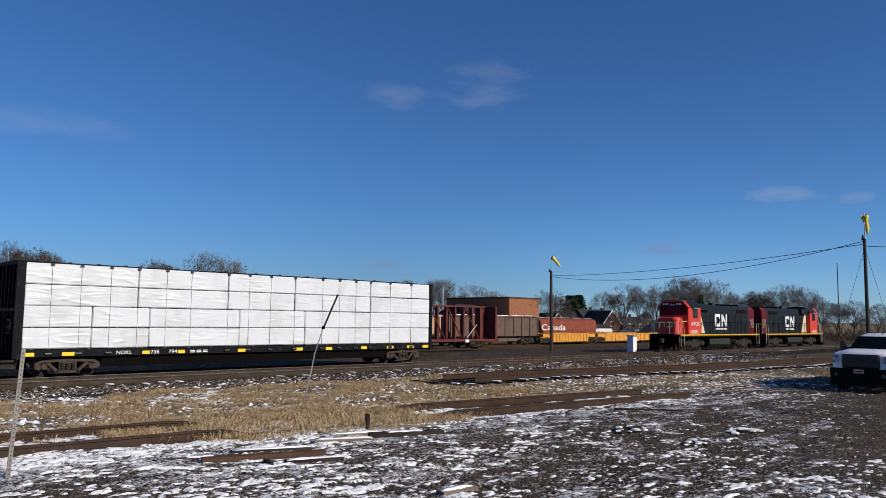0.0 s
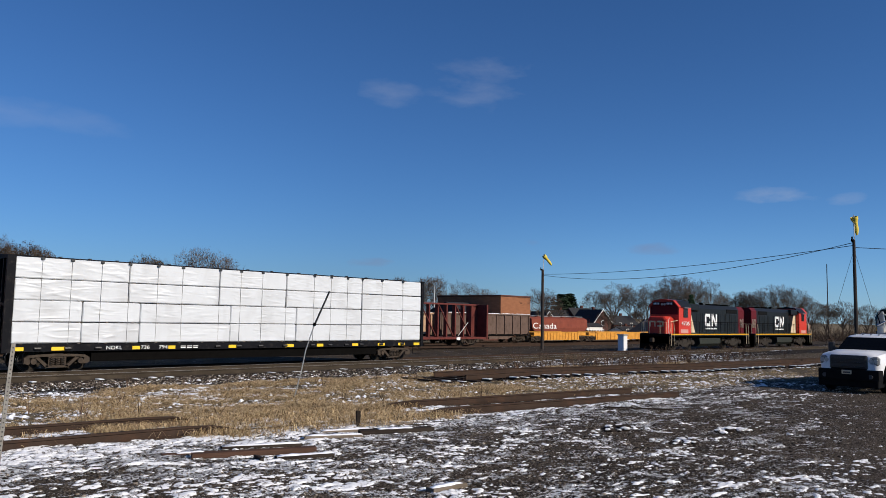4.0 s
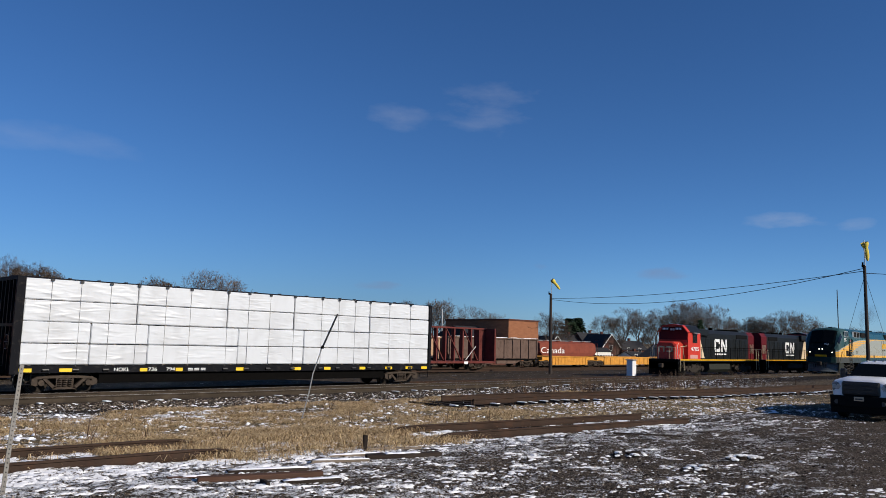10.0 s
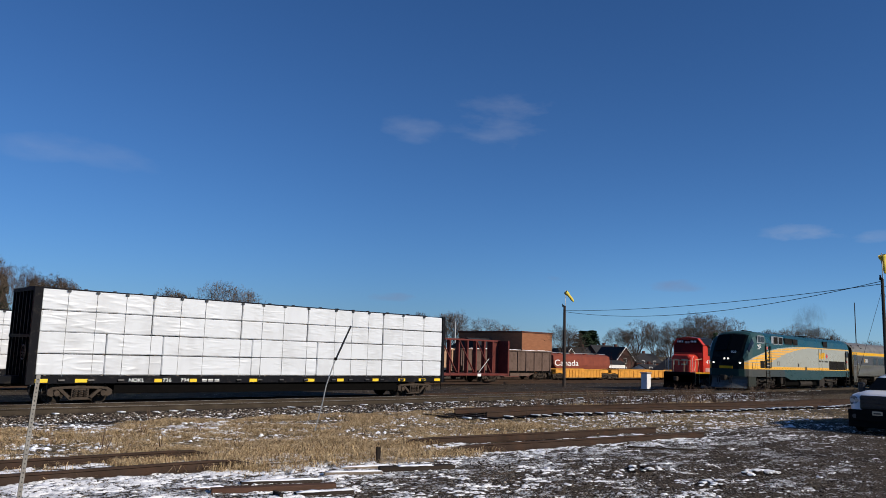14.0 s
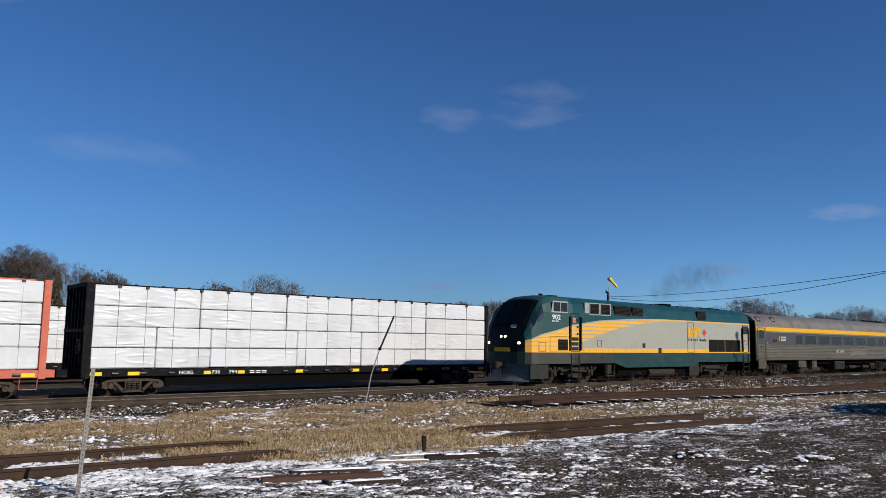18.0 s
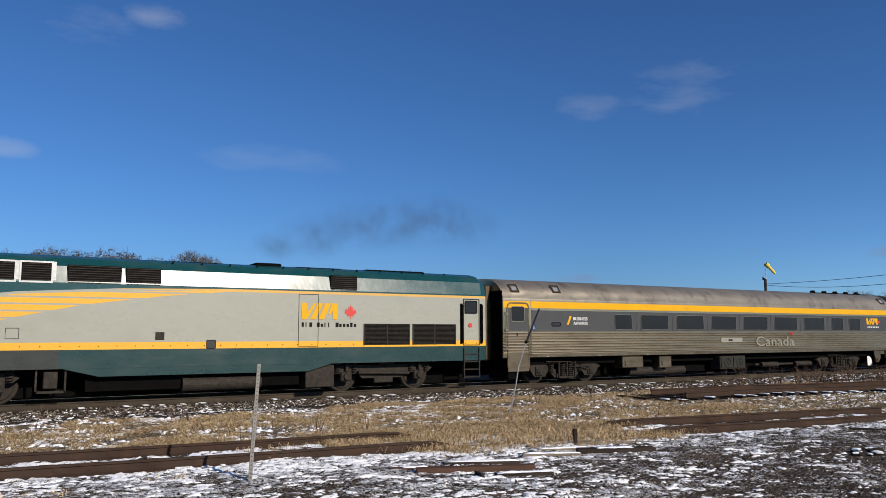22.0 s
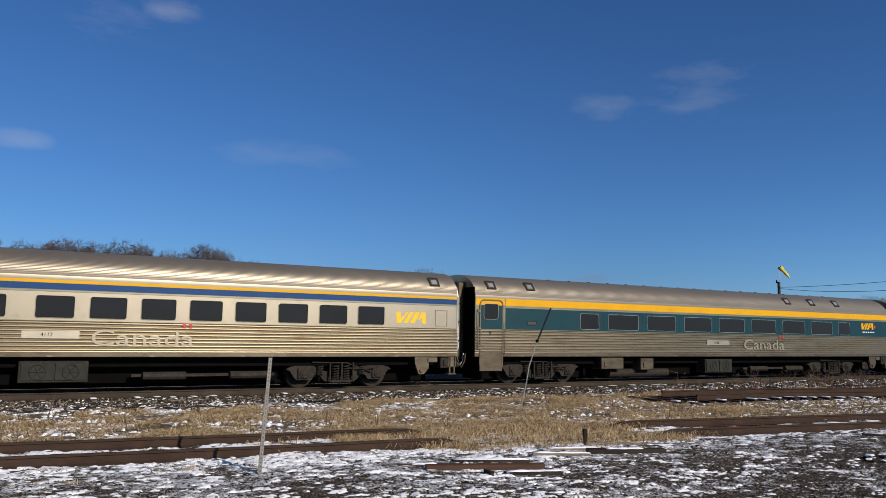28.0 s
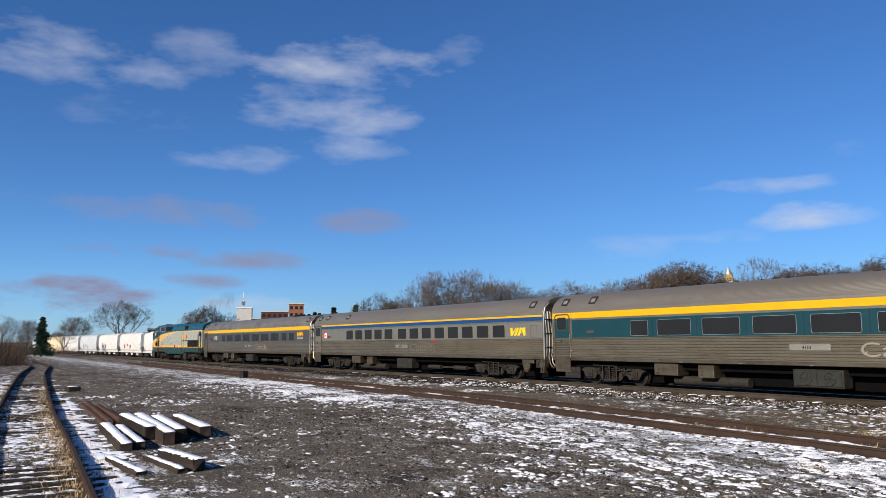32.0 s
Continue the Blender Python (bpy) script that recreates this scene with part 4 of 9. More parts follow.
    cond = part("condenser_box", bm, M_STEEL_DARK, car)
    for k in range(2):
        bm = bmesh.new()
        box(bm, 11.8 + k * .82, 12.56 + k * .82, -1.45, -1.41, .38, .84, 0.01)
        panel = part("condenser_grille", bm, M_OLIVE, cond)
        bm = bmesh.new()
        cxx = 12.2 + k * .8
        pipe(bm, [(cxx + .2 * math.cos(t), -1.455, .61 + .2 * math.sin(t)) for t in (2 * math.pi * j / 14 for j in range(15))], .018, 5)
        for j in range(3):
            t = math.pi * j / 3
            tube(bm, (cxx - .19 * math.cos(t), -1.455, .61 - .19 * math.sin(t)), (cxx + .19 * math.cos(t), -1.455, .61 + .19 * math.sin(t)), .012, .012, 5)
        part("fan_guard", bm, M_STEEL_DARK, panel)
    bm = bmesh.new()
    tube(bm, (6.6, -1.0, .34), (9.85, -1.0, .34), 0.17, 0.17, 14)
    part("air_tank", bm, M_STEEL_DARK, car)
    bm = bmesh.new()
    for x in (14.9, 17.4):
        tube(bm, (x, -1.1, .45), (x + 1.2, -1.1, .45), 0.12, 0.12, 10)
    box(bm, 14.6, 18.8, -1.05, -.9, .42, .5)
    part("brake_gear", bm, M_STEEL_DARK, car)
    for k in range(9):
        each("sill_tab", M_PLATE, car, [lambda bm: box(bm, 2.0 + k * 2.6, 2.12 + k * 2.6, -1.508, -1.49, 1.025, 1.045)])
    # plates, oval, lettering
    bm = bmesh.new()
    box(bm, 11.75, 13.15, -1.536, -1.5, 1.51, 1.71)
    plate = part("number_board", bm, M_PLATE, car)
    writing("car_number", number, 0.15, 12.2, -1.54, 1.56, M_BLACKTXT, plate)
    bm = bmesh.new()
    box(bm, 2.26, 2.70, -1.512, -1.5, 2.18, 2.33, 0.03)
    part("vent_oval", bm, M_CHAR if style != "char" else M_BLACK, car)
    cx = 14.1 if style != "grey" else 13.45
    writing("wordmark", "Canada", 0.62, cx, -1.536, 1.33, M_FADED if style != "grey" else M_GREYPAINT, car, 2.75, "pale country name in serif letters")
    for dx in (0, .18):
        each("small_flag_bar", M_RED, car, [lambda bm: box(bm, cx + 2.42 + dx, cx + 2.5 + dx, -1.54, -1.53, 1.84, 1.98)])
    if style == "grey":
        for a, b, mm in ((1.57, 1.77, M_RED), (1.77, 2.09, M_WHITE), (2.09, 2.28, M_RED)):
            bm = bmesh.new()
            box(bm, a, b, -1.512, -1.5, 2.19, 2.53)
            part("flag_panel", bm, mm, car)
        maple(car, 1.93, -1.513, 2.26, 0.2)
        via_mark(car, 22.77, -1.507, 2.14, 1.14, 0.38, M_GOLD)
        bm = bmesh.new()
        window_frame(bm, 24.3, 24.74, -1.506, 2.06, 2.6, 0.02)
        part("blank_panel", bm, M_STAIN, car)
    else:
        via_mark(car, 22.9, -1.507, 2.36, 1.0, 0.32, M_YELLOW)
        maple(car, 24.02, -1.507, 2.40, 0.2)
        bm = bmesh.new()
        for k in range(7):
            box(bm, 22.98 + k * .15, 23.07 + k * .15, -1.511, -1.5, 2.2, 2.255)
        part("small_lettering", bm, M_WHITE, car)
    if style == "char":
        writing("class_name", "BUSINESS", 0.17, 3.33, -1.508, 2.42, M_WHITE, car, 0.72)
        writing("class_name", "AFFAIRES", 0.17, 3.33, -1.508, 2.24, M_WHITE, car, 0.72)
        bm = bmesh.new()
        flat_xz(bm, [(3.0, 2.24), (3.1, 2.24), (3.25, 2.58), (3.15, 2.58)], -1.511, -1.5)
        part("class_slash", bm, M_YELLOW, car)
        bm = bmesh.new()
        box(bm, 1.33, 1.5, -1.511, -1.5, 2.06, 2.24)
        sign = part("access_sign", bm, M_BLUE, car)
        bm = bmesh.new()
        pipe(bm, [(1.415 + .045 * math.cos(radians(a)), -1.512, 2.115 + .045 * math.sin(radians(a))) for a in range(120, 421, 30)], .007)
        part("wheel_symbol", bm, M_WHITE, sign)
        bm = bmesh.new()
        pipe(bm, [(1.40, -1.512, 2.205), (1.405, -1.512, 2.14), (1.445, -1.512, 2.14), (1.465, -1.512, 2.085)], .008)
        part("figure_symbol", bm, M_WHITE, sign)
    sets = coach_truck(car, 3.22) + coach_truck(car, 21.0)
    return car, sets


W_CHAR = [(5.5, 6.4), (6.93, 8.5), (9.02, 10.66), (11.18, 12.78), (13.31, 14.96), (15.5, 17.15), (17.72, 19.3), (19.92, 20.85), (21.37, 22.32)]
W_GREY = [(5.2 + 1.3 * k, 6.14 + 1.3 * k) for k in range(5)] + [(12.04 + 1.336 * k, 12.98 + 1.336 * k) for k in range(8)]
W_TEAL = [(4.8, 5.71), (6.2, 7.79), (8.32, 9.9), (10.43, 12.03), (12.55, 14.16), (14.67, 16.3), (16.8, 18.4), (18.9, 20.5), (21.0, 21.9)]


def loco_paint():
    """Teal nose and roof sweeping back over yellow streaks and grey; x runs back from the rear end, negative forwards."""
    m = bpy.data.materials.new("swept_locomotive_paint")
    m.use_nodes = True
    n, l = m.node_tree.nodes, m.node_tree.links
    b = n["Principled BSDF"]
    b.inputs["Roughness"].default_value = 0.3
    tc, sp = n.new("ShaderNodeTexCoord"), n.new("ShaderNodeSeparateXYZ")
    l.new(tc.outputs["Object"], sp.inputs[0])
    x, z = sp.outputs[0], sp.outputs[2]

    def mt(op, a, c=None, d=None, clamp=False):
        q = n.new("ShaderNodeMath")
        q.operation, q.use_clamp = op, clamp
        for i, v in enumerate((a, c, d)):
            if v is not None:
                (l.new(v, q.inputs[i]) if hasattr(v, "links") else setattr(q.inputs[i], "default_value", v))
        return q.outputs[0]

    def curve(v, v0, v1, pts, lo, hi):
        r = n.new("ShaderNodeMapRange")
        r.inputs[1].default_value, r.inputs[2].default_value = v0, v1
        l.new(v, r.inputs[0])
        c = n.new("ShaderNodeValToRGB")
        while len(c.color_ramp.elements) < len(pts):
            c.color_ramp.elements.new(0.5)
        for e, (p, q) in zip(c.color_ramp.elements, pts):
            e.position = (p - v0) / (v1 - v0)
            g = (q - lo) / (hi - lo)
            e.color = (g, g, g, 1)
        l.new(r.outputs[0], c.inputs[0])
        return mt("MULTIPLY_ADD", c.outputs[0], hi - lo, lo)

    def mixc(f, a, c):
        r = n.new("ShaderNodeMix")
        r.data_type = "RGBA"
        l.new(f, r.inputs["Factor"])
        for k, v in (("A", a), ("B", c)):
            (l.new(v, r.inputs[k]) if hasattr(v, "links") else setattr(r.inputs[k], "default_value", (*v, 1)))
        return r.outputs["Result"]

    teal, orange, grey, skirt = (0.006, 0.050, 0.053), (0.74, 0.37, 0.028), (0.315, 0.315, 0.262), (0.012, 0.038, 0.036)
    sweep = curve(x, -20.3, -9.0, [(-20.3, 1.82), (-20.0, 2.02), (-19.3, 2.28), (-18.2, 2.50), (-17.0, 2.78), (-15.0, 3.03), (-12.5, 3.18), (-9.0, 3.26)], 1.5, 3.3)
    streak_end = curve(z, 1.6, 3.3, [(1.6, -16.9), (1.9, -16.6), (2.3, -15.2), (2.7, -13.4), (3.0, -11.2), (3.3, -8.0)], -18, -7)
    wave = mt("SINE", mt("MULTIPLY", z, 2 * math.pi / 0.19))
    reach = mt("SUBTRACT", streak_end, mt("MULTIPLY", mt("GREATER_THAN", wave, 0.72), curve(x, -20.3, -9.0, [(-20.3, 5.2), (-16, 5.6), (-9.0, 3.6)], 0, 8)))
    col = mixc(mt("LESS_THAN", x, reach), grey, orange)
    rim = mt("MULTIPLY", mt("GREATER_THAN", z, mt("SUBTRACT", sweep, 0.07)), mt("LESS_THAN", x, -9.5))
    col = mixc(rim, col, grey)
    line = mt("MULTIPLY", mt("GREATER_THAN", z, 3.17), mt("GREATER_THAN", x, -12.5))
    col = mixc(line, col, (0.62, 0.36, 0.08))
    col = mixc(mt("GREATER_THAN", z, mt("MINIMUM", sweep, 3.25)), col, teal)
    col = mixc(mt("LESS_THAN", z, 1.665), col, orange)
    # black windscreen mask; the forward faces' shade is painted in with it
    front = mt("MULTIPLY", mt("LESS_THAN", x, -18.98), mt("LESS_THAN", mt("ABSOLUTE", sp.outputs[1]), 1.12))
    nose = mt("MAXIMUM", mt("LESS_THAN", x, -20.05), front)
    col = mixc(nose, col, (0.003, 0.0075, 0.0085))
    col = mixc(mt("LESS_THAN", z, 1.465), col, mixc(mt("MULTIPLY", mt("LESS_THAN", x, -13.9), mt("GREATER_THAN", x, -20.0)), skirt, (0.030, 0.033, 0.027)))
    dn = n.new("ShaderNodeTexNoise")
    dn.inputs["Scale"].default_value, dn.inputs["Detail"].default_value, dn.inputs["Roughness"].default_value = 1.6, 9, 0.7
    mp = n.new("ShaderNodeMapping")
    mp.inputs["Scale"].default_value = (0.5, 1, 1)
    l.new(tc.outputs["Object"], mp.inputs[0]), l.new(mp.outputs[0], dn.inputs["Vector"])
    r = n.new("ShaderNodeMapRange")
    r.inputs[1].default_value, r.inputs[2].default_value, r.inputs[4].default_value = 0.5, 0.8, 0.24
    l.new(dn.outputs[0], r.inputs[0])
    col = mixc(r.outputs[0], col, (0.13, 0.115, 0.095))
    l.new(col, b.inputs["Base Color"])
    l.new(mt("MULTIPLY_ADD", nose, -0.42, 0.5), b.inputs["Specular IOR Level"])    # darkened front loses its gloss too
    rr = n.new("ShaderNodeMapRange")
    rr.inputs[3].default_value, rr.inputs[4].default_value = 0.16, 0.42
    l.new(dn.outputs[0], rr.inputs[0]), l.new(mt("MULTIPLY_ADD", mt("LESS_THAN", x, -17.0), 0.35, rr.outputs[0]), b.inputs["Roughness"])
    dent, bp = n.new("ShaderNodeTexNoise"), n.new("ShaderNodeBump")
    dent.inputs["Scale"].default_value, dent.inputs["Detail"].default_value = 1.1, 3
    bp.inputs["Strength"].default_value, bp.inputs["Distance"].default_value = 0.35, 0.03
    l.new(tc.outputs["Object"], dent.inputs["Vector"]), l.new(dent.outputs[0], bp.inputs["Height"]), l.new(bp.outputs[0], b.inputs["Normal"])
    return m


def loco():
    """Streamlined diesel: rear end at x = 0, nose at x = -20.7."""
    car = thing("diesel_locomotive", pose(0, 0, 0), "teal yellow and grey streamlined diesel locomotive, road grimed", "locomotive")
    paint = loco_paint()
    # sections: x, half width, half width of the roof edge, top, bottom
    secs = [(-20.28, .48, .34, 1.98, .95), (-20.2, .86, .58, 2.18, .95), (-20.05, 1.2, .80, 2.46, .95), (-19.85, 1.42, .95, 2.84, .95), (-19.5, 1.49, 1.03, 3.42, .95), (-19.1, 1.5, 1.07, 3.90, .95), (-18.75, 1.5, 1.1, 4.10, .95),
            (-18.2, 1.5, 1.12, 4.16, .95), (-10, 1.5, 1.12, 4.12, .95), (-0.25, 1.5, 1.12, 4.1, .95), (-0.04, 1.46, 1.05, 4.0, .97)]
    bm = bmesh.new()
    rings = []
    for x, w, e, top, bot in secs:
        zs = min(3.30, top - 0.38)
        half = [(-w, bot), (-w, bot + (zs - bot) * .33), (-w, bot + (zs - bot) * .66), (-w, zs), (-(w * .72 + e * .28), zs + (top - zs) * .55), (-e, top - 0.13), (-e * .62, top - 0.03), (0, top)]
        ring = [bm.verts.new((x, y, z)) for y, z in half + [(-y, z) for y, z in half[-2::-1]]]
        rings.append(ring)
    for a, b in zip(rings, rings[1:]):
        for i in range(len(a) - 1):
            bm.faces.new((a[i], a[i + 1], b[i + 1], b[i]))
        bm.faces.new((a[-1], a[0], b[0], b[-1]))
    bm.faces.new(rings[0]), bm.faces.new(rings[-1][::-1])
    part("body", bm, paint, car)
    # deep skirt between the trucks
    bm = bmesh.new()
    extrude_y(bm, [(-13.85, .96), (-12.9, .72), (-6.8, .72), (-5.95, .96)], -1.49, 1.49)
    part("skirt", bm, paint, car)
    # windscreen: two dark panes lying on the sloping nose
    bm = bmesh.new()
    for s in (-1, 1):
        q = [(-19.9, .05), (-19.9, .94), (-19.14, 1.02), (-19.14, .05)]
        vs = []
        for px, py in q:
            zz = lerp(px, [(-20.05, 2.46), (-19.85, 2.84), (-19.5, 3.42), (-19.1, 3.90)])
            vs.append((px - 0.03, s * py, zz - 0.10 * (py > .5) + 0.02))
        bot = [bm.verts.new(v) for v in vs]
        up = [bm.verts.new((v[0] - 0.03, v[1], v[2] + 0.03)) for v in vs]
        bm.faces.new(bot), bm.faces.new(up)
        for i in range(4):
            bm.faces.new((bot[i], bot[(i + 1) % 4], up[(i + 1) % 4], up[i]))
    part("windscreen", bm, M_SCREEN, car)
    # bent quarter panes on the shoulders of the nose
    for s in (-1, 1):
        bm = bmesh.new()
        for q in ([(-19.76, 1.452, 2.62), (-19.5, 1.50, 3.04), (-19.5, 1.375, 3.25), (-19.76, 1.325, 2.83)],
                  [(-19.5, 1.50, 3.04), (-19.15, 1.51, 3.28), (-19.15, 1.392, 3.60), (-19.5, 1.375, 3.25)],
                  [(-19.46, 1.50, 2.84), (-19.15, 1.51, 3.02), (-19.15, 1.51, 3.28), (-19.5, 1.50, 3.04)]):
            slab(bm, [(x, s * y, z) for x, y, z in q], Vector((0, s * .010, .004)))
        part("quarter_pane", bm, M_QUARTER, car)
    # cab side windows in a bright frame
    for s in (-1, 1):
        bm = bmesh.new()
        flat_xz(bm, [(-18.62, 3.30), (-17.42, 3.30), (-17.42, 3.84), (-18.50, 3.84)], *sorted((s * 1.5, s * 1.51)))
        fr = part("cab_window", bm, M_GALV, car)
        fr.matrix_basis = Matrix.Translation((0, s * -0.0, 0))
        for x0, x1 in ((-18.46, -17.98), (-17.94, -17.46)):
            bm = bmesh.new()
            box(bm, x0, x1, *sorted((s * 1.5, s * 1.52)), 3.36, 3.78, 0.01)
            part("pane", bm, M_GLASS, fr)
    Y = -1.5
    # louvres and radiators
    for x0, x1, z0, z1, bright in ((-15.77, -15.08, 3.32, 3.82, 1), (-14.92, -14.2, 3.32, 3.82, 1), (-13.8, -12.42, 3.27, 3.80, 0), (-12.3, -11.35, 3.27, 3.78, 0), (-6.09, -5.15, 3.29, 3.80, 0), (-18.13, -17.45, 1.57, 2.07, 0)):
        bm = bmesh.new()
        yy = Y if z0 < 3 else -1.47
        box(bm, x0, x1, yy - 0.02, yy + 0.06, z0, z1)
        g = part("louvre", bm, M_GREYLOUVRE, car)
        k = int((z1 - z0) / 0.06)
        for i in range(k):
            z = z0 + (i + .5) * (z1 - z0) / k
            each("slat", M_STEEL_DARK, g, [lambda bm: box(bm, x0 + .02, x1 - .02, yy - 0.04, yy - 0.015, z - 0.008, z + 0.012)])
        if bright:
            bm = bmesh.new()
            window_frame(bm, x0, x1, yy - 0.03, z0, z1, 0.045)
            part("louvre_frame", bm, M_GALV, g)
    bm = bmesh.new()
    slant = [(-16.15, 3.26), (-14.08, 3.26), (-14.08, 3.86), (-16.15, 3.86)]
    flat_xz(bm, slant, -1.488, -1.40)
    part("louvre_panel", bm, M_GALV, car)
    bm = bmesh.new()
    flat_xz(bm, [(-11.55 + .1, 1.72), (-11.2, 1.72), (-11.2, 1.95), (-11.45, 1.95)], -1.506, -1.49)
    part("scuffed_patch", bm, M_STEEL_DARK, car)
    bm = bmesh.new()
    box(bm, -10.0, -9.72, -1.512, -1.49, 1.46, 1.72, .02)
    part("fuel_filler", bm, M_BLACK, car)
    for x0, x1 in ((-4.88, -3.2), (-3.05, -1.36)):
        bm = bmesh.new()
        box(bm, x0, x1, Y - 0.012, Y + 0.05, 1.53, 2.23)
        g = part("radiator_grille", bm, M_GREYLOUVRE, car)
        for i in range(16):
            z = 1.55 + i * 0.043
            each("grille_bar", M_STEEL_DARK, g, [lambda bm: box(bm, x0 + .03, x1 - .03, Y - 0.03, Y - 0.01, z, z + 0.012)])
        for i in range(3):
            xx = x0 + (x1 - x0) * i / 2
            each("grille_post", M_STEEL_DARK, g, [lambda bm: box(bm, xx - .02, xx + .02, Y - 0.035, Y - 0.01, 1.53, 2.23)])
    # doors with grab rails and steps
    for x0, x1, zt, bottom in ((-17.2, -16.62, 3.3, 1.5), (-1.0, -.36, 3.12, 1.49)):
        bm = bmesh.new()
        window_frame(bm, x0, x1, Y - 0.01, bottom + 0.02, zt, 0.02)
        d = part("cab_door", bm, M_STEEL_DARK, car)
        for xx in (x0 - .1, x1 + .1):
            bm = bmesh.new()
            pipe(bm, [(xx, Y, bottom + .08), (xx, Y - .09, bottom + .1), (xx, Y - .09, zt - .2), (xx, Y, zt - .18)], 0.024, 8)
            box(bm, xx - .05, xx + .05, Y - 0.015, Y, bottom + .05, zt - .15)
            part("grab_rail", bm, M_UNDER, d)
        for z in (.35, .62, .89, 1.16):
            each("side_step", M_STEEL_DARK, d, [lambda bm: box(bm, x0 + .02, x1 - .02, Y - .04, Y + .2, z, z + .035)])
        for xx in (x0, x1):
            each("step_stile", M_STEEL_DARK, d, [lambda bm: box(bm, xx - .02, xx + .02, Y - .04, Y + .02, .33, 1.4)])
        bm = bmesh.new()
        if x0 > -5:
            box(bm, x0 + .04, x1 - .08, Y - .02, Y - .008, 2.62, 3.08, 0.03)
        else:
            for z in (1.57, 1.80, 2.03):
                box(bm, x0 + .06, x1 - .06, Y - .02, Y - .008, z, z + .15, .02)
        part("door_pane" if x0 > -5 else "step_recess", bm, M_GLASS if x0 > -5 else M_BLACK, d)
        if x0 < -5:
            for z in (2.3, 2.62, 2.95):
                each("latch", M_BLACK, d, [lambda bm: box(bm, x1 - .16, x1 - .08, Y - .05, Y - .008, z, z + .09, .01)])
            bm = bmesh.new()
            tube(bm, ((x0 + x1) / 2 - .05, Y - .012, 2.98), ((x0 + x1) / 2 - .05, Y - .004, 2.98), .125, .125, 18)
            part("sign_rim", bm, M_SALMONPALE, d)
        bm = bmesh.new()
        tube(bm, ((x0 + x1) / 2 - .05, Y - .02, 2.98 if x0 < -5 else 2.2), ((x0 + x1) / 2 - .05, Y - .005, 2.98 if x0 < -5 else 2.2), 0.08, 0.08, 18)
        part("round_sign", bm, M_RED, d)
    # numbers and marks
    writing("unit_number", "902", 0.33, -18.55, Y - .008, 2.98, M_WHITE, car, 0.58)
    writing("class_lettering", "EPA-42a", 0.105, -18.55, Y - .008, 2.87, M_WHITE, car, 0.44)
    via_mark(car, -7.08, Y - .006, 2.36, 1.25, 0.52, M_YELLOW)
    maple(car, -5.38, Y - .006, 2.42, 0.42)
    bm = bmesh.new()
    for k, (w, h) in enumerate(((.07, .14), (.03, .14), (.09, .14), (0, 0), (.09, .14), (.08, .1), (.03, .14), (.03, .14), (0, 0), (.1, .14), (.08, .1), (.08, .1), (.08, .1), (.08, .14), (.08, .1))):
        if w:
            box(bm, -7.05 + k * .128, -7.05 + k * .128 + w, Y - .01, Y, 2.12, 2.12 + h)
    tagged(part("brand_lettering", bm, M_BLACKTXT, car), kind="stuff")
    for q in ((-7.15, -6.5, Y - .004, 1.5, 3.15), (-19.45, -19.0, Y - .002, 1.52, 1.92), (-18.7, -17.3, Y - .002, 1.5, 2.2), (-15.2, -14.9, Y - .002, 1.78, 2.05)):
        each("hatch_seam", M_UNDER, car, [lambda bm: window_frame(bm, *q, 0.008)])
    bm = bmesh.new()
    for k in range(34):
        tube(bm, (-16.3 + k * .48, Y, 1.56), (-16.3 + k * .48, Y - .02, 1.56), .014, .014, 6)
    tagged(part("rivets", bm, M_UNDER, car), kind="stuff")
    # lamps on the nose
    for y, z in ((-.95, 2.0), (.95, 2.0)):
        bm = bmesh.new()
        xx = -20.19
        tube(bm, (xx - .03, y, z - .12), (xx + .1, y, z - .12), .06, .06, 14)
        part("ditch_lamp", bm, M_LAMP, car)
    for y in (-.13, .13):
        bm = bmesh.new()
        tube(bm, (-20.24, y, 2.16), (-20.0, y, 2.16), .06, .06, 14)
        part("headlamp", bm, M_LAMP, car)
    bm = bmesh.new()
    box(bm, -20.31, -20.2, -.5, .5, 1.48, 1.66, 0.02)
    part("nose_stripe", bm, M_YELLOW, car)
    me = letters("902", 0.26)
    me.transform(Matrix.Translation((-.21, 0, 0)))
    me.transform(pose(0, 0, 0, 0, 0, -90))
    me.transform(pose(0, 0, 0, 0, 32, 0))
    me.transform(Matrix.Translation((-20.04, -.45, 2.56)))
    me.materials.clear(), me.materials.append(M_WHITE)
    part("front_number", me, M_WHITE, car)
    # pilot plough, coupler, hoses
    bm = bmesh.new()
    rows_ = []
    for k in range(15):
        u = k / 7 - 1
        xf = -20.42 + .42 * abs(u) ** 1.7
        rows_.append([bm.verts.new((xf + dx, u * 1.3, z)) for dx, z in ((0, .16), (.10, .30), (.17, .52), (.19, .74), (.14, .97), (.22, .97), (.27, .74), (.25, .52), (.18, .30), (.08, .16))])
    for a, b in zip(rows_, rows_[1:]):
        for i in range(10):
            bm.faces.new((a[i], a[(i + 1) % 10], b[(i + 1) % 10], b[i]))
    bm.faces.new(rows_[0]), bm.faces.new(rows_[-1])
    part("plough", bm, M_PLOUGH, car)
    for y0 in (-1.44, 1.36):
        each("front_skirt", M_OLIVE, car, [lambda bm: box(bm, -19.95, -18.73, y0, y0 + .08, .28, .98, 0.01)])
    bm = bmesh.new()
    box(bm, -20.75, -20.1, -.14, .14, .72, 1.0, 0.04)
    box(bm, -20.85, -20.63, -.2, .2, .68, 1.04, 0.05)
    part("front_coupler", bm, M_STEEL_DARK, car)
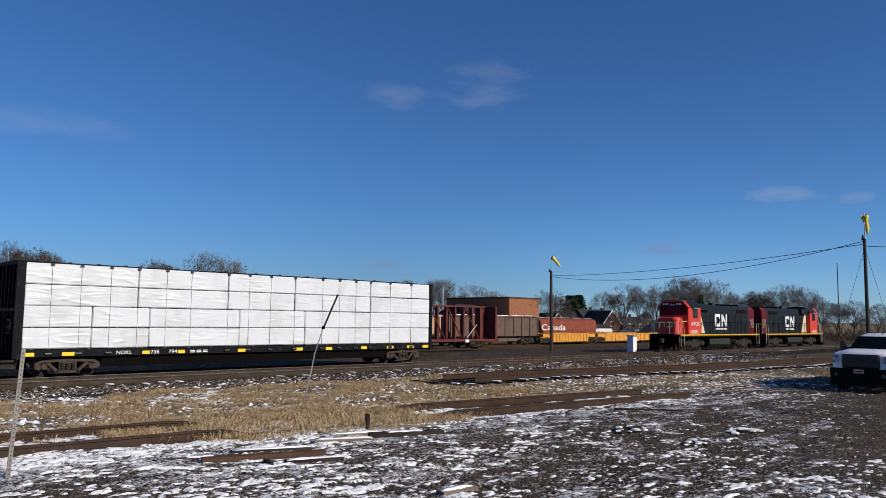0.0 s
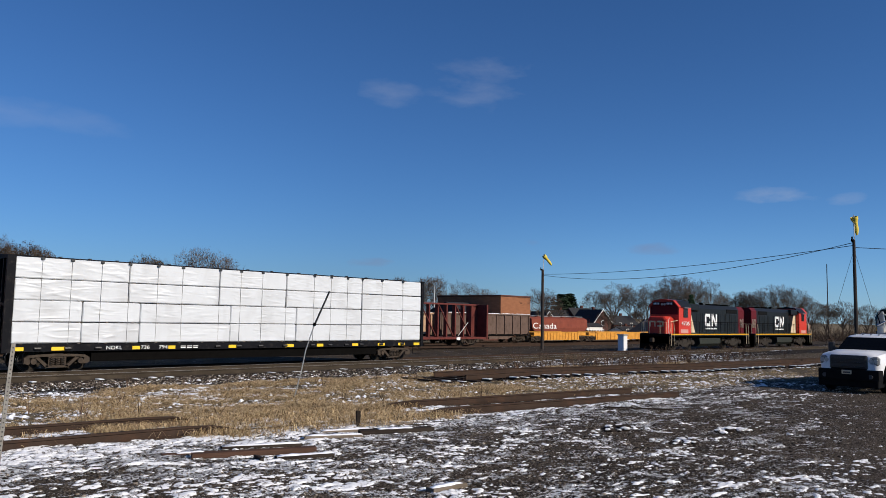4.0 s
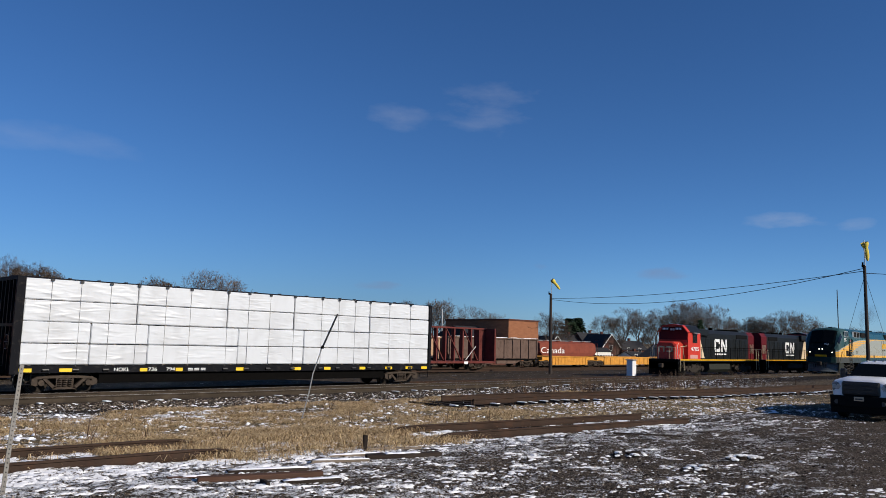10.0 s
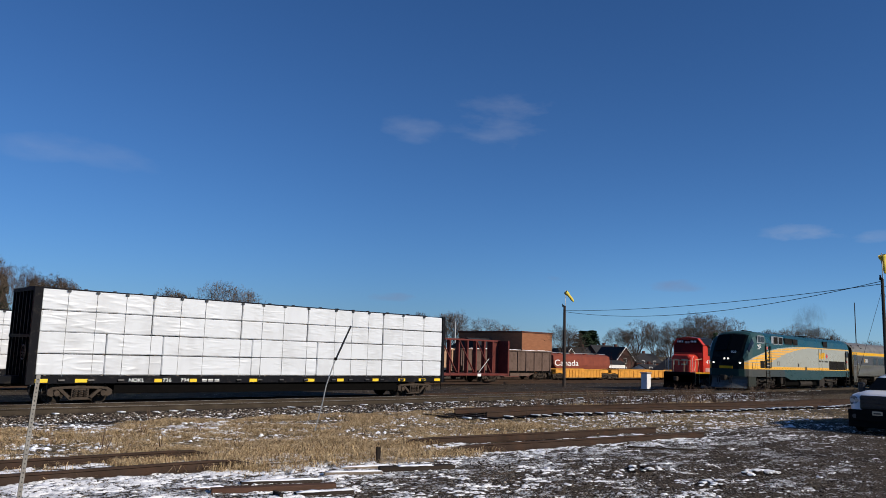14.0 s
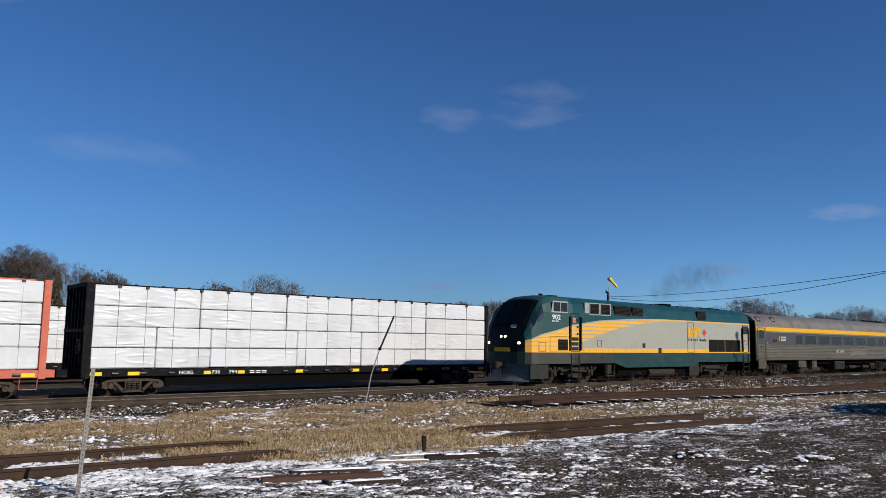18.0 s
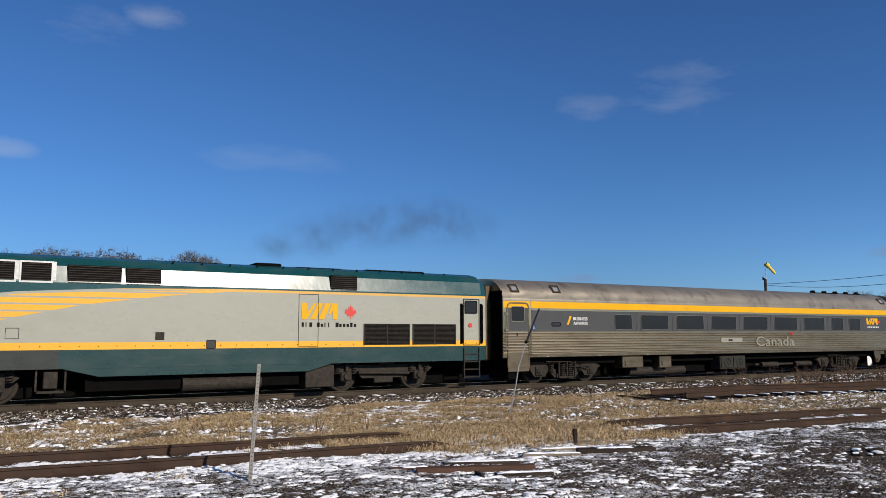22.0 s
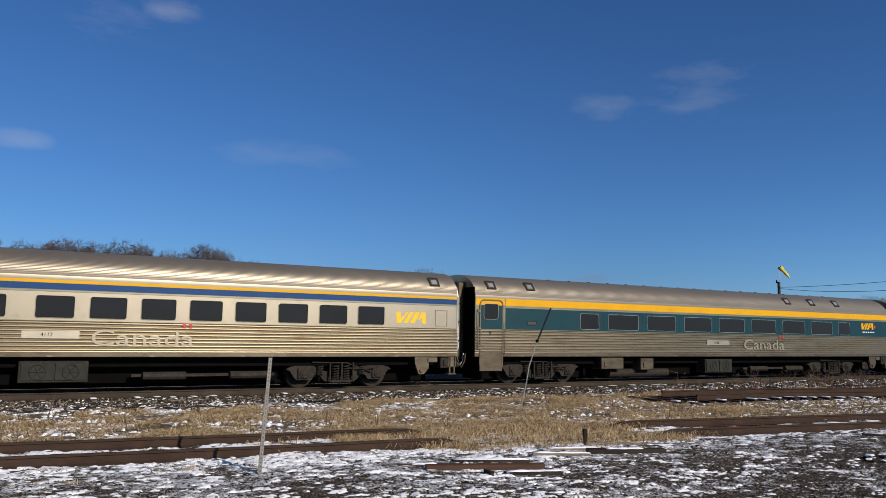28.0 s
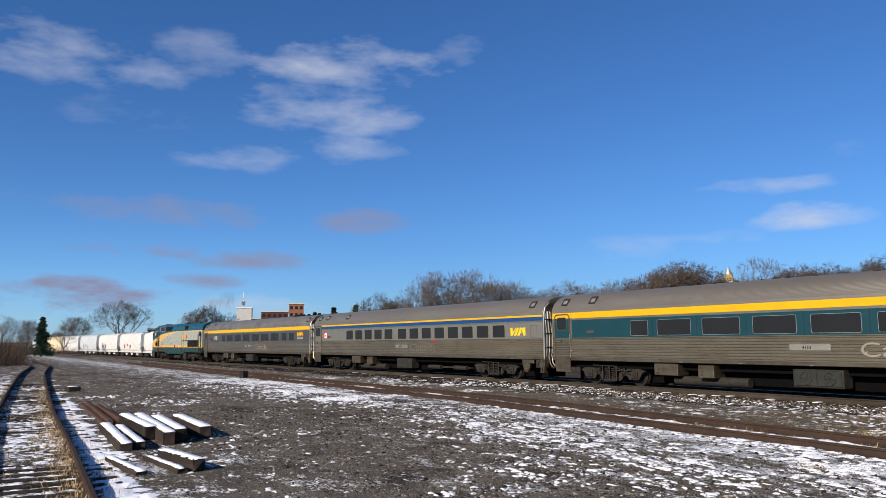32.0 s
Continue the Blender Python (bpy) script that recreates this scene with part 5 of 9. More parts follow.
    for y in (-.5, -.35, .35, .5):
        each("brake_hose", M_RUBBER, car, [lambda bm: pipe(bm, [(-20.3, y, 1.0), (-20.62, y, .8), (-20.58, y, .5)], .03)])
    # roof gear
    for i in range(5):
        each("horn", M_UNDER, car, [lambda bm: tube(bm, (-18.05 + i * .14, -.3 + .1 * i, 4.08), (-18.05 + i * .14, -.3 + .1 * i, 4.24), .05, .07, 8)])
    each("horn_box", M_UNDER, car, [lambda bm: box(bm, -17.4, -16.9, -.4, .4, 4.1, 4.2, .02)])
    for x0, x1, h in ((-8.35, -7.5, .05), (-12.6, -9.4, -.04), (-4.5, -2.2, -.01), (-7.0, -5.4, -.04)):
        bm = bmesh.new()
        box(bm, x0, x1, -.75, .75, 4.06, 4.12 + h, .03)
        part("roof_hatch", bm, M_UNDER, car)
    bm = bmesh.new()
    for k in range(12):
        box(bm, -11 + k * .85, -10.96 + k * .85, -1.2, -1.16, 3.98, 4.04)
    tagged(part("roof_eyes", bm, M_UNDER, car), kind="stuff")
    # tanks and boxes below
    bm = bmesh.new()
    tube(bm, (-10.6, -1.15, .42), (-8.25, -1.15, .42), .21, .21, 18)
    part("air_reservoir", bm, M_STEEL_DARK, car)
    bm = bmesh.new()
    box(bm, -6.85, -5.88, -1.4, -.4, .2, .92, .02)
    part("battery_box", bm, M_STEEL_DARK, car)
    bm = bmesh.new()
    for a, b, c, d in ((-14.45, -13.7, .3, .36), (-14.45, -13.7, .98, 1.05)):
        box(bm, a, b, -1.4, -.9, c, d)
    for xx in (-14.45, -13.74):
        box(bm, xx, xx + .05, -1.4, -1.3, .3, 1.05)
    box(bm, -14.25, -13.9, -1.35, -1.0, .42, .9, .02)
    part("filter_rack", bm, M_STEEL_DARK, car)
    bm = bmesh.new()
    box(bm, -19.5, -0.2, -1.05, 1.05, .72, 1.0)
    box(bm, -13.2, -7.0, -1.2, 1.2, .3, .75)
    # black block added between the wheels, for motors and the shade around them
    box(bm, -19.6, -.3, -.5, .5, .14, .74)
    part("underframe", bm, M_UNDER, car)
    bm = bmesh.new()
    box(bm, -.06, .28, -.75, .75, .95, 3.72, .04)
    part("rear_diaphragm", bm, M_RUBBER, car)
    # trucks
    sets = []
    for xc in (-16.7, -4.0):
        t = new("truck")
        t.parent, t.matrix_basis = car, pose(xc, 0, 0)
        for s in (-1, 1):
            bm = bmesh.new()
            extrude_y(bm, [(-1.9, .72), (-1.7, .86), (1.7, .86), (1.9, .72), (1.75, .60), (.95, .58), (.75, .42), (-.75, .42), (-.95, .58), (-1.75, .60)], *sorted((s * 1.0, s * 1.12)))
            part("side_frame", bm, M_STEEL_DARK, t)
            for ax in (-1.36, 1.36):
                bm = bmesh.new()
                box(bm, ax - .2, ax + .2, *sorted((s * 1.0, s * 1.2)), .34, .66, .04)
                tube(bm, (ax, s * 1.18, .5), (ax, s * 1.26, .5), .12, .1, 14)
                part("journal_box", bm, M_STEEL_DARK, t)
                for dx in (-.3, .3):
                    each("coil_spring", M_STEEL_DARK, t, [lambda bm: spring(bm, ax + dx, s * 1.12, .62, .92, .09, 4)])
            for a, b, r in (((-.95, .62), (.95, .56), .06), ((-.2, .95), (.35, .92), .09), ((-1.36, .95), (-1.36, .66), .06), ((1.36, .95), (1.36, .66), .06)):
                each("damper", M_STEEL_DARK, t, [lambda bm: tube(bm, (a[0], s * 1.2, a[1]), (b[0], s * 1.2, b[1]), r, r, 10)])
            each("spring_plank", M_STEEL_DARK, t, [lambda bm: box(bm, -.35, .35, *sorted((s * 1.05, s * 1.18)), .26, .44, .02)])
        bm = bmesh.new()
        box(bm, -1.6, 1.6, -.6, .6, .3, .8, .03)
        part("motor_block", bm, M_UNDER, t)
        sets += [wheelset(t, ax, 0.51) for ax in (-1.36, 1.36)]
    return car, sets


engine, engine_sets = loco()
coach_1, sets_1 = coach("stainless steel coach with charcoal window band and yellow stripe", "char", W_CHAR, "4005", roof_gear=True)
coach_2, sets_2 = coach("stainless steel coach with grey panels and blue and yellow stripes", "grey", W_GREY, "4117")
coach_3, sets_3 = coach("stainless steel coach with teal window band and yellow stripe", "teal", W_TEAL, "4110")
coach_4, sets_4 = coach("last stainless steel coach with grey panels and blue and yellow stripes", "grey", W_GREY, "4121")



def smoke_material():
    """Faint soot that thins out towards the rim of each puff."""
    m = bpy.data.materials.new("thin_exhaust_smoke")
    m.use_nodes = True
    n, l = m.node_tree.nodes, m.node_tree.links
    b = n["Principled BSDF"]
    b.inputs["Base Color"].default_value = (0.035, 0.035, 0.04, 1)
    b.inputs["Roughness"].default_value, b.inputs["Specular IOR Level"].default_value = 1.0, 0.0
    tc, t = n.new("ShaderNodeTexCoord"), n.new("ShaderNodeTexNoise")
    t.inputs["Scale"].default_value, t.inputs["Detail"].default_value = 1.3, 4
    mp = n.new("ShaderNodeMapping")
    mp.inputs["Location"].default_value, mp.inputs["Scale"].default_value = (-1, 0, -1), (2, 0, 2)
    l.new(tc.outputs["Generated"], mp.inputs[0])
    ln, r, q, mu = n.new("ShaderNodeVectorMath"), n.new("ShaderNodeMapRange"), n.new("ShaderNodeMapRange"), n.new("ShaderNodeMath")
    ln.operation, mu.operation, r.interpolation_type = "LENGTH", "MULTIPLY", "SMOOTHSTEP"
    l.new(mp.outputs[0], ln.inputs[0])
    r.inputs[1].default_value, r.inputs[2].default_value, r.inputs[3].default_value, r.inputs[4].default_value = 0.0, 0.95, 0.25, 0.0
    l.new(ln.outputs["Value"], r.inputs[0])
    q.inputs[1].default_value, q.inputs[2].default_value = 0.3, 0.68
    l.new(tc.outputs["Object"], t.inputs["Vector"]), l.new(t.outputs[0], q.inputs[0])
    l.new(r.outputs[0], mu.inputs[0]), l.new(q.outputs[0], mu.inputs[1]), l.new(mu.outputs[0], b.inputs["Alpha"])
    return m


def exhaust():
    """Haze above the engine's stack: a few faint puffs, drawn out backwards."""
    s = thing("exhaust_smoke", pose(0, 0, 0), "thin dark exhaust haze above the moving locomotive", "smoke")
    m = smoke_material()
    for k, (x, z, rx, rz) in enumerate(((-7.4, 4.8, 1.2, .65), (-5.9, 5.3, 2.1, 1.0), (-3.6, 5.8, 3.0, 1.25), (-0.4, 6.3, 4.0, 1.4))):
        bm = bmesh.new()
        bmesh.ops.create_icosphere(bm, subdivisions=3, radius=1)
        for v in bm.verts:
            v.co *= 1 + .2 * noise.noise(v.co * 1.6 + Vector((k * 3, 0, 0)))
        bmesh.ops.transform(bm, matrix=Matrix.Translation((x, .4 * k, z)) @ Matrix.Diagonal((rx, .3, rz, 1)), verts=bm.verts)
        part("puff", bm, m, s, smooth=True)
    return s


smoke = exhaust()

# leading end of the first coach, by time
RUN = [(0, 134.5), (2, 127.6), (3.5, 122.1), (5.5, 114.6), (6.5, 110.6), (8, 104.2), (9, 99.6), (10, 94.6), (11, 89.4), (12, 84.1), (13, 78.6), (13.5, 75.8), (15.5, 63.4), (16, 60.1), (17, 53.15), (18, 46.1), (19, 38.85), (20, 31.4),
       (20.5, 27.65), (21, 23.85), (22, 16.05), (23, 8.0), (24, -0.45), (25, -9.35), (26, -18.45), (27, -27.8), (28.5, -42.35), (29, -47.35), (30, -57.5), (31, -68.1), (32, -79.0)]


def smooth_run(t):
    """Position by a cubic through the rows above."""
    ts = [r[0] for r in RUN]
    i = max(0, min(len(RUN) - 2, int(np.searchsorted(ts, t)) - 1))

    def slope(k):
        a, b = max(0, k - 1), min(len(RUN) - 1, k + 1)
        return (RUN[b][1] - RUN[a][1]) / (RUN[b][0] - RUN[a][0])
    (t0, a), (t1, b) = RUN[i], RUN[i + 1]
    h = t1 - t0
    u = (t - t0) / h
    return (2 * u ** 3 - 3 * u ** 2 + 1) * a + (u ** 3 - 2 * u ** 2 + u) * h * slope(i) + (-2 * u ** 3 + 3 * u ** 2) * b + (u ** 3 - u ** 2) * h * slope(i + 1)


def car_pose(x, t1, t2):
    """Pose of a car whose local x = 0 stands at x, carried by trucks at t1 and t2."""
    p, q = Vector((x + t1, MAIN_Y - bend(x + t1), RAIL_Z)), Vector((x + t2, MAIN_Y - bend(x + t2), RAIL_Z))
    w = (q - p).normalized()
    o = p - w * t1
    return pose(o.x, o.y, o.z, 0, 0, math.degrees(math.atan2(w.y, w.x)))


PITCH = 25.92


def motions():
    times = [k * 0.5 for k in range(65)]
    for car, off, t1, t2 in ((engine, -0.70, -16.7, -4.0), (smoke, -0.70, -16.7, -4.0), (coach_1, 0, 3.22, 21.0), (coach_2, PITCH, 3.22, 21.0), (coach_3, 2 * PITCH, 3.22, 21.0), (coach_4, 3 * PITCH, 3.22, 21.0)):
        walk(car, [(t, car_pose(smooth_run(t) + off, t1, t2)) for t in times])
    spin = [k / 15 for k in range(481)]
    start = smooth_run(0)
    for sets, r in ((engine_sets, 0.51), (sets_1, 0.457), (sets_2, 0.457), (sets_3, 0.457), (sets_4, 0.457)):
        for ws in sets:
            at = ws.matrix_basis.translation.copy()
            walk(ws, [(t, pose(*at, 0, math.degrees((smooth_run(t) - start) / r), 0)) for t in spin])

# ---------------------------------------------------------------- freight cars
M_SIDEFRAME = mat("brown_cast_truck", (0.060, 0.047, 0.037), 0.75, 0.2, 0.35, 5, 0.3, 60, (0.12, 0.088, 0.062), 0.35)
M_NAVY = mat("navy_black_car_paint", (0.006, 0.0065, 0.009), 0.62, 0, 0.25, 2, 0.08, 40, (0.07, 0.06, 0.05), 0.25)
M_SALMON = mat("faded_red_car_paint", (0.50, 0.145, 0.10), 0.6, 0, 0.15, 2, 0.08, 40, (0.28, 0.09, 0.06), 0.3)
M_MAROON = mat("maroon_car_paint", (0.13, 0.035, 0.03), 0.6, 0, 0.25, 1.5, 0.1, 40, (0.05, 0.025, 0.02), 0.4)
M_BROWNCAR = mat("brown_car_paint", (0.125, 0.085, 0.068), 0.7, 0, 0.25, 1.5, 0.1, 40, (0.06, 0.04, 0.03), 0.4)
M_REDCAR = mat("dull_red_hopper_paint", (0.20, 0.055, 0.035), 0.65, 0, 0.2, 1.2, 0.1, 40, (0.10, 0.04, 0.03), 0.35)
M_TANCAR = mat("tan_hopper_paint", (0.42, 0.27, 0.17), 0.65, 0, 0.2, 1.2, 0.1, 40, (0.2, 0.12, 0.08), 0.35)
M_YELCAR = mat("ochre_car_paint", (0.60, 0.28, 0.05), 0.6, 0, 0.2, 1.2, 0.1, 40, (0.25, 0.12, 0.04), 0.4)
M_REFLECT = mat("yellow_reflector", (0.85, 0.55, 0.02), 0.35, 0, 0.05)


def wrap_material():
    m = bpy.data.materials.new("white_lumber_wrap")
    m.use_nodes = True
    n, l = m.node_tree.nodes, m.node_tree.links
    b = n["Principled BSDF"]
    b.inputs["Roughness"].default_value = 0.38
    b.inputs["Specular IOR Level"].default_value = 0.4
    tc, oi = n.new("ShaderNodeTexCoord"), n.new("ShaderNodeObjectInfo")
    off = n.new("ShaderNodeVectorMath")
    off.operation = "MULTIPLY_ADD"
    l.new(oi.outputs["Random"], off.inputs[0])
    off.inputs[1].default_value = (50, 50, 50)
    l.new(tc.outputs["Object"], off.inputs[2])

    def nz(scale, detail, stretch, turn, ridged=False):
        mp, t = n.new("ShaderNodeMapping"), n.new("ShaderNodeTexNoise")
        mp.inputs["Scale"].default_value, mp.inputs["Rotation"].default_value = stretch, (0, turn, 0)
        t.inputs["Scale"].default_value, t.inputs["Detail"].default_value, t.inputs["Distortion"].default_value = scale, detail, 0.6
        if ridged:
            t.noise_type = "RIDGED_MULTIFRACTAL"
        l.new(off.outputs[0], mp.inputs[0]), l.new(mp.outputs[0], t.inputs["Vector"])
        return t.outputs[0]
    a, c, d = nz(2.6, 4, (0.30, 1, 1.5), 0.55, True), nz(3.4, 3, (0.32, 1, 1.4), -0.7, True), nz(0.9, 4, (1, 1, 0.6), 0.0)
    e = nz(0.8, 2, (1, 1, 1), 0.3)
    ad, mu = n.new("ShaderNodeMath"), n.new("ShaderNodeMath")
    ad.operation, mu.operation = "MULTIPLY_ADD", "MULTIPLY"
    l.new(c, ad.inputs[0]), l.new(a, ad.inputs[2])
    ad.inputs[1].default_value = 0.6
    patch = n.new("ShaderNodeMapRange")
    patch.inputs[1].default_value, patch.inputs[2].default_value = 0.36, 0.66
    l.new(e, patch.inputs[0]), l.new(ad.outputs[0], mu.inputs[0]), l.new(patch.outputs[0], mu.inputs[1])
    bp = n.new("ShaderNodeBump")
    bp.inputs["Strength"].default_value, bp.inputs["Distance"].default_value = 1.0, 0.05
    l.new(mu.outputs[0], bp.inputs["Height"]), l.new(bp.outputs[0], b.inputs["Normal"])
    mx = n.new("ShaderNodeMix")
    mx.data_type = "RGBA"
    r = n.new("ShaderNodeMapRange")
    r.inputs[1].default_value, r.inputs[2].default_value = 0.45, 0.75
    l.new(d, r.inputs[0]), l.new(r.outputs[0], mx.inputs["Factor"])
    mx.inputs["A"].default_value, mx.inputs["B"].default_value = (0.60, 0.625, 0.65, 1), (0.50, 0.515, 0.53, 1)
    l.new(mx.outputs["Result"], b.inputs["Base Color"])
    return m


M_WRAP = wrap_material()


def freight_truck(car, xc, r=0.42, far_side=True):
    """Three-piece freight truck: cast side frames, bolster, springs and two wheelsets."""
    t = new("truck")
    t.parent, t.matrix_basis = car, pose(xc, 0, 0)
    for s in (-1, 1):
        bm = bmesh.new()
        y0, y1 = sorted((s * 1.14, s * 1.28))
        extrude_y(bm, [(-1.22, .56), (-1.05, .66), (-.5, .70), (.5, .70), (1.05, .66), (1.22, .56), (1.02, .56), (.5, .60), (-.5, .60), (-1.02, .56)], y0, y1)
        extrude_y(bm, [(-.44, .17), (.44, .17), (.40, .27), (-.40, .27)], y0, y1)
        for q in (-1, 1):
            extrude_y(bm, [(q * 1.22, .56), (q * 1.02, .56), (q * .98, .34), (q * 1.06, .30), (q * 1.22, .36)], y0, y1)
            extrude_y(bm, [(q * .86, .60), (q * .70, .60), (q * .30, .24), (q * .42, .18)], y0, y1)
            extrude_y(bm, [(q * .33, .60), (q * .25, .60), (q * .25, .25), (q * .33, .25)], y0 + .01, y1 - .01)
        for ax in (-.88, .88):
            tube(bm, (ax, s * 1.26, r), (ax, s * 1.33, r), .13, .11, 12)
        part("side_frame", bm, M_SIDEFRAME, t)
        for k in (-.2, 0, .2):
            each("spring", M_SIDEFRAME, t, [lambda bm: spring(bm, k, s * 1.27, .26, .56, .08, 4)])
    bm = bmesh.new()
    box(bm, -.22, .22, -1.25, 1.25, .42, .72, .02)
    part("bolster", bm, M_SIDEFRAME, t)
    for ax in (-.88, .88):
        wheelset(t, ax, r)


def coupler(car, x0, x1):
    bm = bmesh.new()
    a, b = sorted((x0, x1))
    box(bm, a, b, -.11, .11, .68, .92, .02)
    e = x1
    box(bm, e - .14, e + .14, -.18, .18, .64, .98, .04)
    return part("coupler", bm, M_SIDEFRAME, car)


BREAKS_HIGH = [0.12, 4.53, 8.73, 12.37, 17.21, 21.64]
BREAKS_LOW = [0.12, 2.68, 5.07, 9.34, 13.01, 17.21, 21.64]
STRAPS = [1.09, 2.2, 3.38, 4.53, 5.77, 6.91, 8.73, 9.82, 10.99, 12.37, 14.04, 15.12, 16.2, 17.21, 18.62, 20.19]


def lumber_car(at, steel, label, bulk_label, seed, lettered=True, straps=None, lift=.26):
    """Centre-beam flat with four tiers of wrapped lumber; x = 0 at the left bulkhead's face, 21.65 long."""
    rnd = random.Random(seed)
    car = thing("lumber_flatcar", at, label, "freight car", "freight cars in the yard")
    L = 21.65
    bm = bmesh.new()
    box(bm, -.9, L + .9, -.5, .5, .5, .80, .02)
    box(bm, 0, L, -1.38, 1.38, .74, .84)
    part("deck", bm, steel, car)
    for s in (-1, 1):
        bm = bmesh.new()
        extrude_x(bm, [(s * 1.32, .55), (s * 1.42, .55), (s * 1.42, .82), (s * 1.32, .82)], 0, L)
        part("side_sill", bm, steel, car)
    for s, x in ((1, 0.0), (-1, L + .12)):
        bm = bmesh.new()
        a, b = sorted((x, x + s * .12))
        box(bm, a, b, -1.38, 1.38, .5, 4.22, .01)
        bulk = part("bulkhead", bm, steel, car, bulk_label)
        for y in (-1.3, -.92, -.46, 0, .46, .92, 1.3):
            bm = bmesh.new()
            box(bm, *sorted((x - s * .16, x - s * .002)), y - .045, y + .045, .5, 4.1)
            part("rib", bm, steel, bulk)
        for z0, z1 in ((4.1, 4.24), (2.3, 2.42)):
            bm = bmesh.new()
            box(bm, *sorted((x - s * .18, x - s * .002)), -1.35, 1.35, z0, z1)
            part("cross_rail", bm, steel, bulk)
        bm = bmesh.new()
        e0, e1 = sorted((x - s * .18, x + s * .14)) if s > 0 else (L + .01, L + .09)
        box(bm, e0, e1, -1.44, -1.36, .5, 4.24, .01)
        part("corner_post", bm, steel, car)
    bm = bmesh.new()
    box(bm, 0, L, -.14, .14, 4.16, 4.32, .02)
    for k in range(14):
        x = .8 + k * (L - 1.6) / 13
        box(bm, x - .06, x + .06, -.08, .08, .8, 4.2)
    part("centre_beam", bm, steel, car)
    # wrapped bundles
    for tier in range(4):
        z0 = .86 + tier * .835
        br = BREAKS_LOW if tier < 2 else BREAKS_HIGH
        for a, b in zip(br, br[1:]):
            for s in (-1, 1):
                bm = bmesh.new()
                y0, y1 = sorted((s * .16, s * (1.40 + rnd.uniform(-.012, .012))))
                dz, dx = rnd.uniform(.012, .034), rnd.uniform(.006, .028)
                for v in box(bm, a + dx, b - dx * .6, y0, y1, z0 + .012, z0 + .84 - dz, .035):
                    v.co += Vector((rnd.gauss(0, .004), rnd.gauss(0, .005), rnd.gauss(0, .005)))
                me = mesh_of("lumber_pack", bm, M_WRAP)
                part("lumber_pack", me, None, car)
    bm = bmesh.new()
    for tier in range(4):
        z0 = .86 + tier * .835
        for k in range(20):
            x = .5 + k * 1.07
            if rnd.random() < .9:
                for s in (-1, 1):
                    box(bm, x - .05, x + .05, *sorted((s * .2, s * 1.36)), z0 - .02, z0 + .03)
    tagged(part("dunnage", bm, M_TIEPALE, car), kind="stuff")
    strap = mat("grey_strap", (0.34, 0.34, 0.34), 0.7)
    for x in straps or STRAPS:
        bm = bmesh.new()
        box(bm, x - .005, x + .005, -1.418, -1.395, .80, 4.17)
        box(bm, x - .007, x + .007, 1.395, 1.418, .80, 4.17)
        box(bm, x - .007, x + .007, -1.41, 1.41, 4.18, 4.19)
        st = part("strap", bm, strap, car)
        bm = bmesh.new()
        box(bm, x - .07, x + .07, -1.45, -1.40, 4.10, 4.20, .01)
        part("strap_hook", bm, M_BLACK, st)
        bm = bmesh.new()
        box(bm, x - .05, x + .05, -.1, .1, 4.3, 4.36, .01)
        part("strap_ring", bm, M_BLACK, st)
        if lettered and 3.5 < x < 7:
            continue
        bm = bmesh.new()
        tube(bm, (x - .12, -1.44, .66), (x + .12, -1.44, .66), .06, .06, 8)
        part("winch", bm, M_BLACK, st)
    for x0, x1 in ((.15, .6), (1.6, 2.08), (4.8, 5.12), (6.38, 6.7), (9.3, 9.7), (12.4, 12.9), (14.3, 14.7), (16.6, 17.0), (18.4, 18.9), (19.9, 20.4), (21.1, 21.55)):
        bm = bmesh.new()
        box(bm, x0, x1, -1.432, -1.415, .585, .725)
        part("reflector", bm, M_REFLECT, car)
    if lettered:
        writing("reporting_mark", "NOKL", 0.21, 3.72, -1.43, .60, M_WHITE, car, .64)
        writing("car_number", "736", 0.21, 5.16, -1.43, .60, M_WHITE, car, .38)
        writing("car_number", "794", 0.21, 5.96, -1.43, .60, M_WHITE, car, .38)
        for i in range(6):
            bm = bmesh.new()
            box(bm, 6.95 + (i % 3) * .3, 7.18 + (i % 3) * .3, -1.428, -1.415, .61 + .07 * (i // 3), .645 + .07 * (i // 3))
            part("small_lettering", bm, M_WHITE, car)
    for x in (.3, L - .3):
        each("sill_step", steel, car, [lambda bm: pipe(bm, [(x - .3, -1.4, .5), (x - .3, -1.4, .12), (x + .3, -1.4, .12), (x + .3, -1.4, .5)], .018)])
    each("brake_reservoir", M_UNDER, car, [lambda bm: tube(bm, (8.2, -.8, .45), (10.2, -.8, .45), .18, .18, 12)])
    each("centre_beam", M_UNDER, car, [lambda bm: box(bm, 3.4, L - 3.4, -.4, .4, .28, .5)])
    for y in (-1.2, 1.2):
        each("side_girder", M_UNDER, car, [lambda bm: box(bm, 3.2, L - 3.2, y - .05, y + .05, .12, .5)])
    each("underframe_tray", M_UNDER, car, [lambda bm: box(bm, 4.4, L - 4.4, -1.0, 1.0, .16, .48)])
    # handbrake wheel on the end
    bm = bmesh.new()
    ring = [(-.26, -1.05 + .27 * math.cos(a), 1.72 + .27 * math.sin(a)) for a in (2 * math.pi * k / 16 for k in range(17))]
    pipe(bm, ring, .022, 5)
    for k in range(4):
        a = math.pi * k / 4
        tube(bm, (-.26, -1.05 - .25 * math.cos(a), 1.72 - .25 * math.sin(a)), (-.26, -1.05 + .25 * math.cos(a), 1.72 + .25 * math.sin(a)), .014, .014, 5)
    part("handbrake_wheel", bm, M_BLACK, car)
    for ch in car.children:
        ch.location.z += lift
    freight_truck(car, 1.9), freight_truck(car, L - 1.9)
